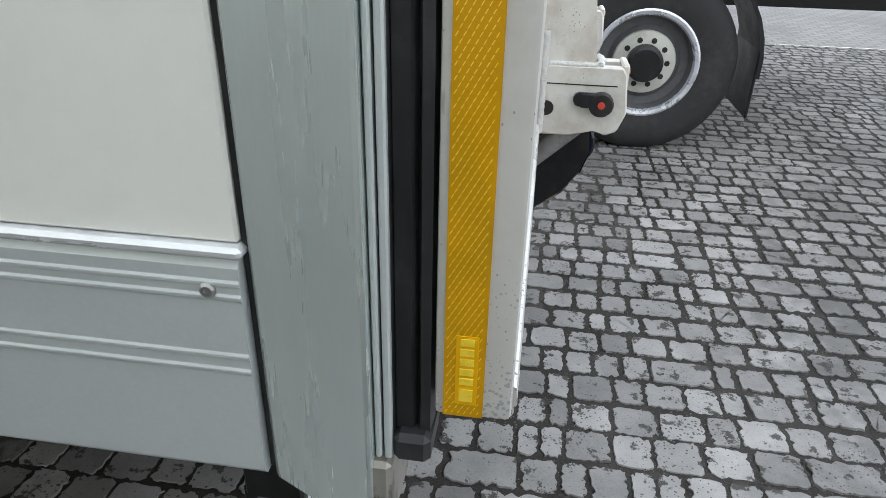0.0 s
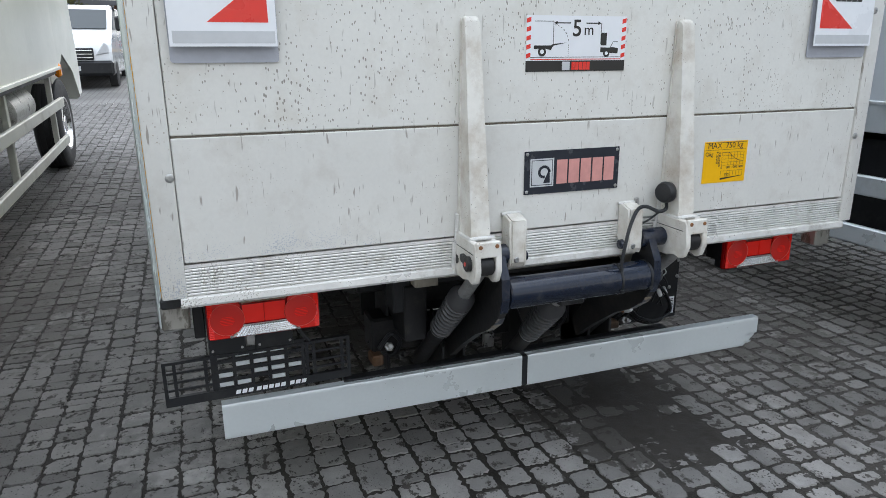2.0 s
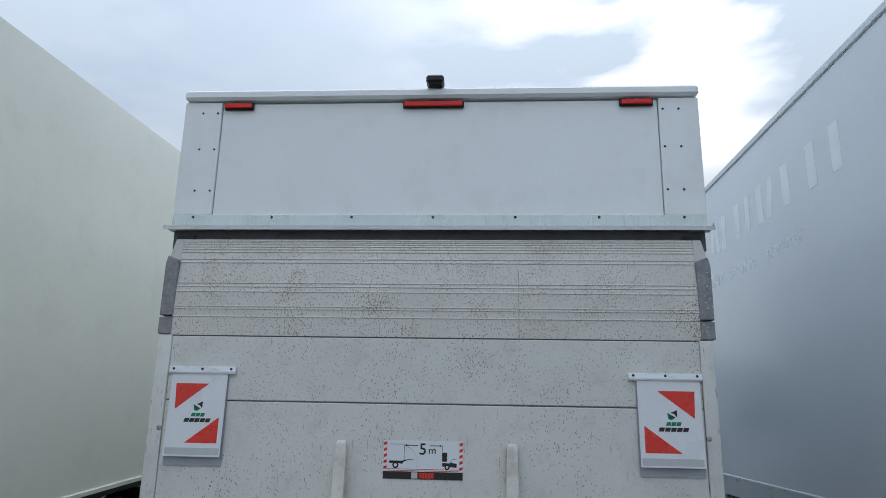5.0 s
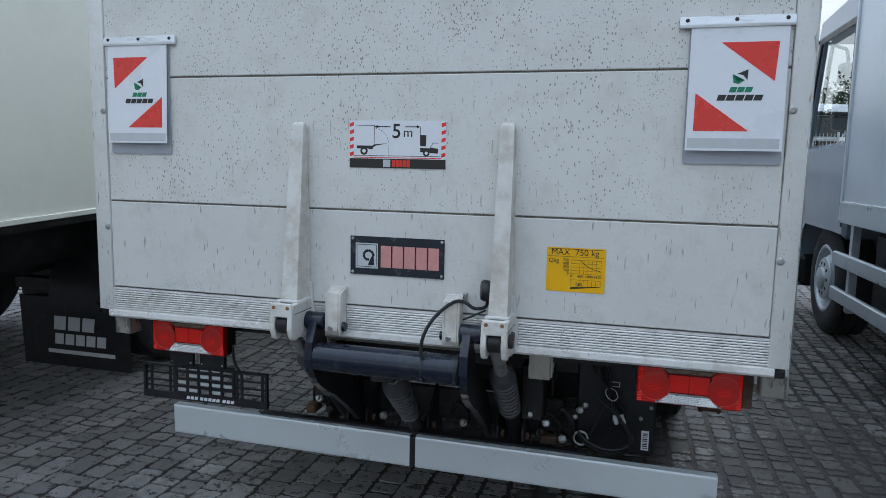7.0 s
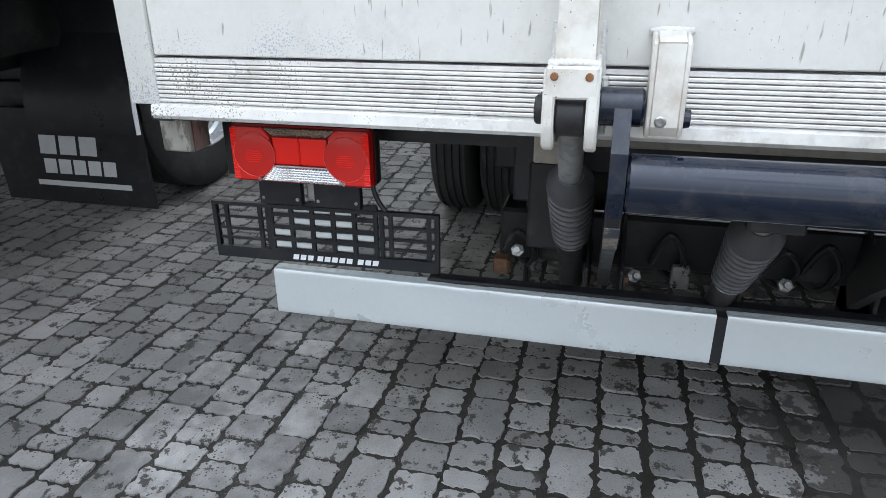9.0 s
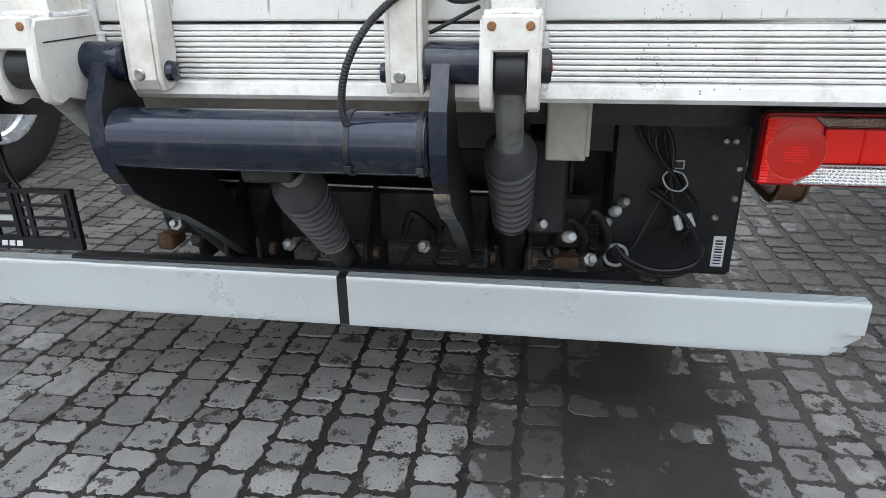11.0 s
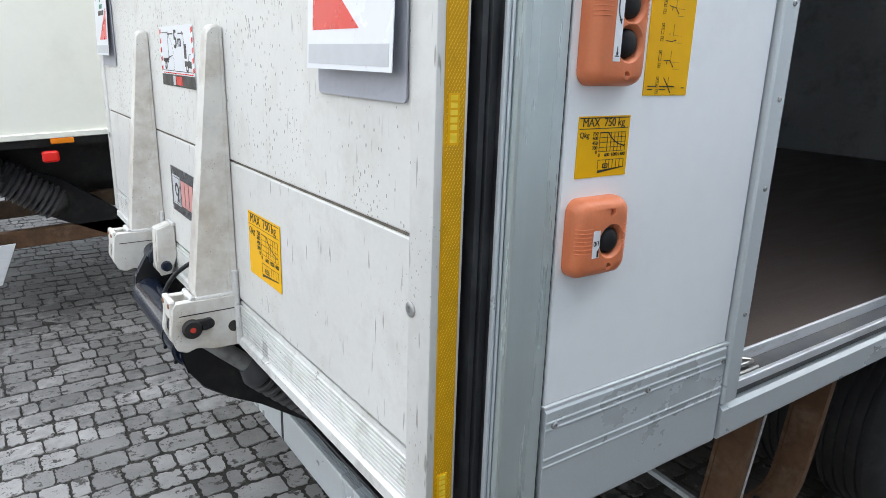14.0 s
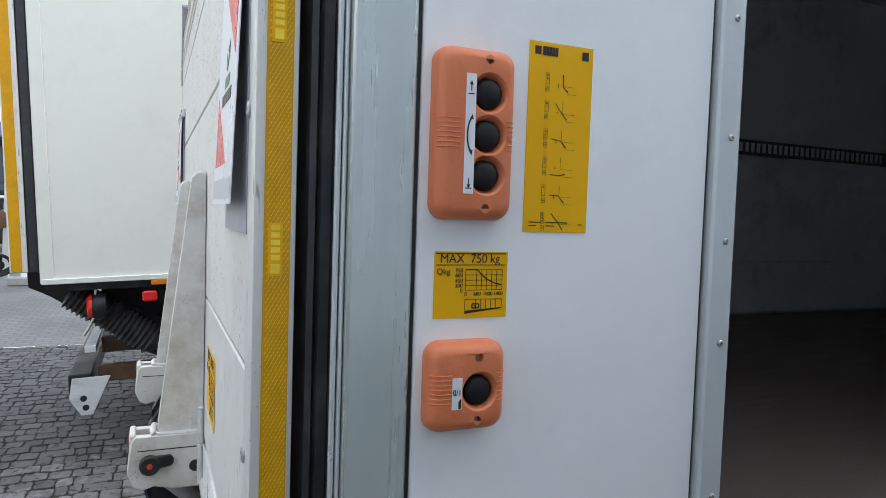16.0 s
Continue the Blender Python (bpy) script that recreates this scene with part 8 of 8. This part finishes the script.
def panel_van(x, y, label):
    """White panel van seen from its front, facing +x."""
    o = gz(x)
    v = thing("van", (x, y, o), label, "van")
    def P(bm):
        bmesh.ops.translate(bm, verts=bm.verts, vec=(x, y, o))
        return bm
    body = part("body", P(prism([(0.02, 0.45), (0.05, 0.85), (-0.05, 1.12), (-0.85, 1.45), (-1.45, 2.02), (-1.65, 2.09), (-5.4, 2.12), (-5.5, 2.0), (-5.5, 0.4), (-0.2, 0.35)], "y", -0.99, 0.99, 0.07)), M_VANWHITE, v, "white van body", smooth=35)
    part("windscreen", P(prism([(-0.84, 1.46), (-0.80, 1.47), (-1.37, 1.96), (-1.41, 1.96)], "y", -0.86, 0.86)), M_GLASS, body, "dark windscreen")
    part("bumper", P(B(-0.5, 0.12, -1.0, 1.0, 0.32, 0.68, 0.06)), M_BLACK, body, "black bumper")
    part("grille", P(B(-0.02, 0.09, -0.58, 0.58, 0.70, 0.98, 0.02)), M_BLACK, body, "black grille")
    for i in range(3):
        part("grille_bar", P(B(0.088, 0.105, -0.55, 0.55, 0.74 + i * 0.085, 0.76 + i * 0.085, 0.004)), M_CHROME, body)
    for s in (-1, 1):
        part("headlamp", P(prism([(s * 0.62, 0.80), (s * 0.93, 0.86), (s * 0.92, 1.05), (s * 0.84, 1.12)], "x", -0.25, 0.075, 0.02)), M_PALE, body, "clear headlamp")
        part("side_window", P(prism([(-0.95, 1.45), (-1.6, 2.10), (-2.1, 2.12), (-2.1, 1.45)], "y", s * 0.995 - 0.004, s * 0.995 + 0.004)), M_GLASS, body)
        part("wing_mirror", P(B(-1.05, -0.95, s * 1.17 - 0.11, s * 1.17 + 0.11, 1.42, 1.78, 0.04)), M_BLACK, body)
        for wx in (-0.85, -4.6):
            part("tyre", P(lathe([(0, 0.2), (0.0, 0.3), (0.02, 0.345), (0.19, 0.345), (0.21, 0.3), (0.21, 0.2)], (wx, s * 0.90 - 0.105, 0.345), (0, 1, 0), 24)), M_RUBBER, v)
    part("plate", P(sheet(rect(-0.26, 0.26, 0.44, 0.55), 0.121, 0.126, REAR)), M_PALE, body)
    return v


panel_van(-17.4, -3.72, "white panel van facing the yard")
panel_van(-33.0, -8.2, "white panel van parked far off")


def hatchback(x, y, paint, label):
    """Small car seen from behind, its rear towards +x."""
    o = gz(x)
    v = thing("car", (x, y, o), label, "car")
    def P(bm):
        bmesh.ops.translate(bm, verts=bm.verts, vec=(x, y, o))
        return bm
    body = part("body", P(prism([(0.0, 0.35), (0.05, 0.7), (-0.05, 0.95), (-0.35, 1.42), (-0.7, 1.48), (-2.2, 1.45), (-3.0, 0.98), (-3.9, 0.85), (-4.0, 0.4), (-3.8, 0.25), (-0.2, 0.25)], "y", -0.83, 0.83, 0.07)), paint, v, smooth=35)
    part("rear_window", P(prism([(-0.07, 1.0), (-0.04, 1.0), (-0.32, 1.40), (-0.36, 1.40)], "y", -0.66, 0.66)), M_GLASS, body)
    part("plate", P(sheet(rect(-0.26, 0.26, 0.62, 0.73), 0.055, 0.06, REAR)), M_YELLOW, body)
    for s in (-1, 1):
        part("tail_lamp", P(B(-0.15, 0.035, s * 0.72 - 0.09, s * 0.72 + 0.09, 0.85, 1.08, 0.03)), M_LRED, body)
        for wx in (-0.75, -3.2):
            part("tyre", P(lathe([(0, 0.2), (0.0, 0.27), (0.02, 0.30), (0.16, 0.30), (0.18, 0.27), (0.18, 0.2)], (wx, s * 0.76 - 0.09, 0.30), (0, 1, 0), 20)), M_RUBBER, v)
    return v


hatchback(-37.0, -3.55, M_RIM, "silver hatchback parked at the yard edge")
hatchback(-37.0, -1.0, M_DKBLUE, "dark hatchback parked at the yard edge")
hatchback(-37.5, -6.3, M_VANWHITE, "white hatchback parked at the yard edge")

# grass verge, low buildings and trees beyond the yard
bm = bmesh.new()
for x0, x1, y0, y1 in ((-46, -41, -40, 14),):
    B(x0, x1, y0, y1, 1.25, 1.30, 0, bm)
solid("grass_verge", bm, M_GRASS, "strip of short green grass", "grass", kind="structure")


def shed(x0, x1, y0, y1, h, wall, label):
    t = thing("building", ((x0 + x1) / 2, (y0 + y1) / 2, gz(x1)), label, "building")
    z = gz(x1)
    w = part("wall", B(x0, x1, y0, y1, z, z + h), wall, t)
    part("roof", B(x0 - 0.4, x1 + 0.4, y0 - 0.4, y1 + 0.4, z + h, z + h + 0.35), M_ROOF, t)
    n = int((y1 - y0) / 3.2)
    for i in range(n):
        y = y0 + (i + 0.5) * (y1 - y0) / n
        win = part("window", B(x1, x1 + 0.06, y - 0.9, y + 0.9, z + 1.0, z + 2.3, 0.02), M_FENCE, w)
        part("pane", B(x1 + 0.061, x1 + 0.075, y - 0.8, y + 0.8, z + 1.1, z + 2.2), M_GLASS, win)
    return t


M_BRICK = material("brown_brick_wall", (0.16, 0.095, 0.07), 0.8, 0, 0.2, 3, 0.3, 30)
shed(-72, -58, -30, -2, 4.2, M_BRICK, "low brown brick building with white windows")
shed(-80, -66, 2, 40, 5.0, M_FACADE, "long grey industrial shed")


def tree(x, y, h, spread, seed, leaf, label):
    """Tapered trunk, forking limbs, and a ragged crown of small leaf clumps."""
    r = random.Random(seed)
    t = thing("tree", (x, y, gz(x)), label, "tree", "trees beyond the yard")
    z = gz(x)
    trunk = lathe([(0, 0.16), (h * 0.2, 0.13), (h * 0.45, 0.09), (h * 0.7, 0.04), (h * 0.72, 0)], (x, y, z), (r.uniform(-0.05, 0.05), r.uniform(-0.05, 0.05), 1), 9)
    tips = []
    for i in range(11):
        a = r.uniform(0, 6.28)
        z0 = z + h * r.uniform(0.28, 0.62)
        L = spread * r.uniform(0.5, 1.0)
        tip = (x + math.cos(a) * L, y + math.sin(a) * L, z0 + h * r.uniform(0.1, 0.36))
        hose([(x, y, z0), ((x + tip[0]) / 2, (y + tip[1]) / 2, (z0 + tip[2]) / 2 + 0.2), tip], 0.04, 5, trunk, 3)
        tips.append(tip)
        tips.append(((x + tip[0]) / 2, (y + tip[1]) / 2, (z0 + tip[2]) / 2 + 0.5))
    tips.append((x, y, z + h * 0.85))
    part("trunk", trunk, M_BARK, t)
    bm = bmesh.new()
    for tip in tips:
        for _ in range(70):
            c = Vector((r.gauss(tip[0], spread * 0.24), r.gauss(tip[1], spread * 0.24), r.gauss(tip[2], h * 0.07)))
            u = Vector((r.uniform(-1, 1), r.uniform(-1, 1), r.uniform(-1, 1))).normalized() * r.uniform(0.07, 0.17)
            w = u.orthogonal().normalized() * r.uniform(0.05, 0.12)
            bm.faces.new([bm.verts.new(c + k) for k in (u, w, -u, -w)])
    part("crown", bm, leaf, t)


for i, (x, y, h, s_, leaf) in enumerate(((-50, 9.5, 6.0, 2.6, M_LEAF), (-52, 13.5, 6.6, 2.8, M_HEDGE), (-49, 17, 5.6, 2.4, M_LEAF), (-54, 6.5, 5.2, 2.2, M_HEDGE), (-56, -9, 6.0, 2.6, M_LEAF), (-53, -15, 5.5, 2.4, M_HEDGE))):
    tree(x, y, h, s_, 40 + i, leaf, "broad tree with thinning leaves beyond the yard")

# ---- silt lying in the joints and over the lower pavers behind the right rear corner ----
def silt_level(x, y):
    """Height of the silt against the paving: over the tops in the hollow, up to the rims beside the truck, none further off."""
    hollow = max(0.0, 1.25 - math.hypot((x + 0.42) / 0.52, (y - 0.56) / 0.42)) + 0.7 * max(0.0, 1.1 - math.hypot((x + 0.95) / 0.40, (y - 0.74) / 0.20))
    lane = min(1.0, max(0.0, (y - 0.25) / 0.7)) * min(1.0, max(0.0, (2.9 - y) / 0.5)) * min(1.0, max(0.0, (0.9 - x) / 0.5)) * min(1.0, max(0.0, (x + 3.0) / 0.6))
    big = noise.noise((x * 2.3, y * 2.3, 4.0))
    mid = noise.noise((x * 14, y * 14, 1.0))
    small = noise.noise((x * 45, y * 45, 2.0))
    return -0.0088 + 0.0051 * lane + 0.0075 * min(1.0, hollow) + 0.0014 * big * (lane + min(1.0, hollow)) + 0.0019 * mid + 0.0014 * small


SX, SY, SSTEP = -3.0, 0.05, 0.010
nx_, ny_ = 390, 285
verts = []
for i in range(nx_ + 1):
    for j in range(ny_ + 1):
        x, y = SX + i * SSTEP, SY + j * SSTEP
        verts.append((x, y, gz(x) + silt_level(x, y)))
faces = [(i * (ny_ + 1) + j, (i + 1) * (ny_ + 1) + j, (i + 1) * (ny_ + 1) + j + 1, i * (ny_ + 1) + j + 1) for i in range(nx_) for j in range(ny_)]
me = bpy.data.meshes.new("silt")
me.from_pydata(verts, [], faces)
me.materials.append(M_SILT)
silt = new("silt", me)
silt.parent = ground
tagged(silt, kind="stuff")

# ---- pavers: the nearest as pieces of their own, the rest joined ----
NEAR_X, NEAR_Y = (-0.60, 0.10), (-0.95, 1.45)
pr = random.Random(21)


def worn(x, y):
    """How far dirt has crept over the pavers: little beside the far truck, much behind the right rear corner."""
    return min(1.0, max(0.0, (y + 0.7) / 1.3)) * (1.0 if x > -4.85 else 0.2)


heaps = {0: ([], []), 1: ([], [])}
singles = []
for cx, cy, lx, ly in brick_columns(PX0, PX1, PY0, PY1, 5):
    if NEAR_X[0] < cx < NEAR_X[1] and NEAR_Y[0] < cy < NEAR_Y[1] and len(singles) < 300:
        singles.append((cx, cy, lx, ly))
        continue
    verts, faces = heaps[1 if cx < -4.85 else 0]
    o = len(verts)
    n = 40 if -2.0 < cx < 1.5 and -2.4 < cy < 2.6 else 18
    w = worn(cx, cy)
    top = paver_shape(pr, lx * (1 - 0.07 * w), ly * (1 - 0.10 * w), n, w)
    tx, ty, dz = pr.uniform(-0.03, 0.03), pr.uniform(-0.03, 0.03), pr.uniform(-0.003, 0.002)
    for s_, z in ((1.05, -0.012), (1.0, 0.0)):
        for x, y in top:
            verts.append((cx + x * s_, cy + y * s_, gz(cx) + z + dz + (tx - (0.05 if cx < -1.8 else 0.0)) * x + ty * y))
    for i in range(n):
        j = (i + 1) % n
        faces.append((o + i, o + j, o + n + j, o + n + i))
    faces.append(tuple(o + n + i for i in range(n)))
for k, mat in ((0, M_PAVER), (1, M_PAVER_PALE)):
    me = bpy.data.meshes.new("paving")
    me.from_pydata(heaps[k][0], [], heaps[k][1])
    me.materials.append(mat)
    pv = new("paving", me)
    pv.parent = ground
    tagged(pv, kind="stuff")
shapes = []
for v in range(18):
    lx, ly = (0.055, 0.07, 0.09, 0.105, 0.115, 0.178)[v % 6], 0.107
    top = paver_shape(pr, lx, ly, 34, 0.5 if v < 12 else 1.0)
    vs = [(x * s_, y * s_, z) for s_, z in ((1.05, -0.012), (1.0, 0.0)) for x, y in top]
    fs = [(i, (i + 1) % 34, 34 + (i + 1) % 34, 34 + i) for i in range(34)] + [tuple(range(34, 68))]
    m = bpy.data.meshes.new("paver")
    m.from_pydata(vs, [], fs)
    m.materials.append(M_PAVER_ONE)
    shapes.append((lx, m))
for cx, cy, lx, ly in singles:
    k = min(range(6), key=lambda i: abs(shapes[i][0] - lx)) + pr.choice((0, 6, 12))
    p = new("paver", shapes[k][1])
    p.parent = ground
    p.location = (cx, cy, pr.uniform(-0.003, 0.002))
    p.rotation_euler = (pr.uniform(-0.02, 0.02), pr.uniform(-0.02, 0.02), pr.choice((0, math.pi)) + pr.uniform(-0.03, 0.03))
    p.scale = (lx * (1 - 0.07 * worn(cx, cy)) / shapes[k][0], ly * (1 - 0.10 * worn(cx, cy)) / 0.107, 1)
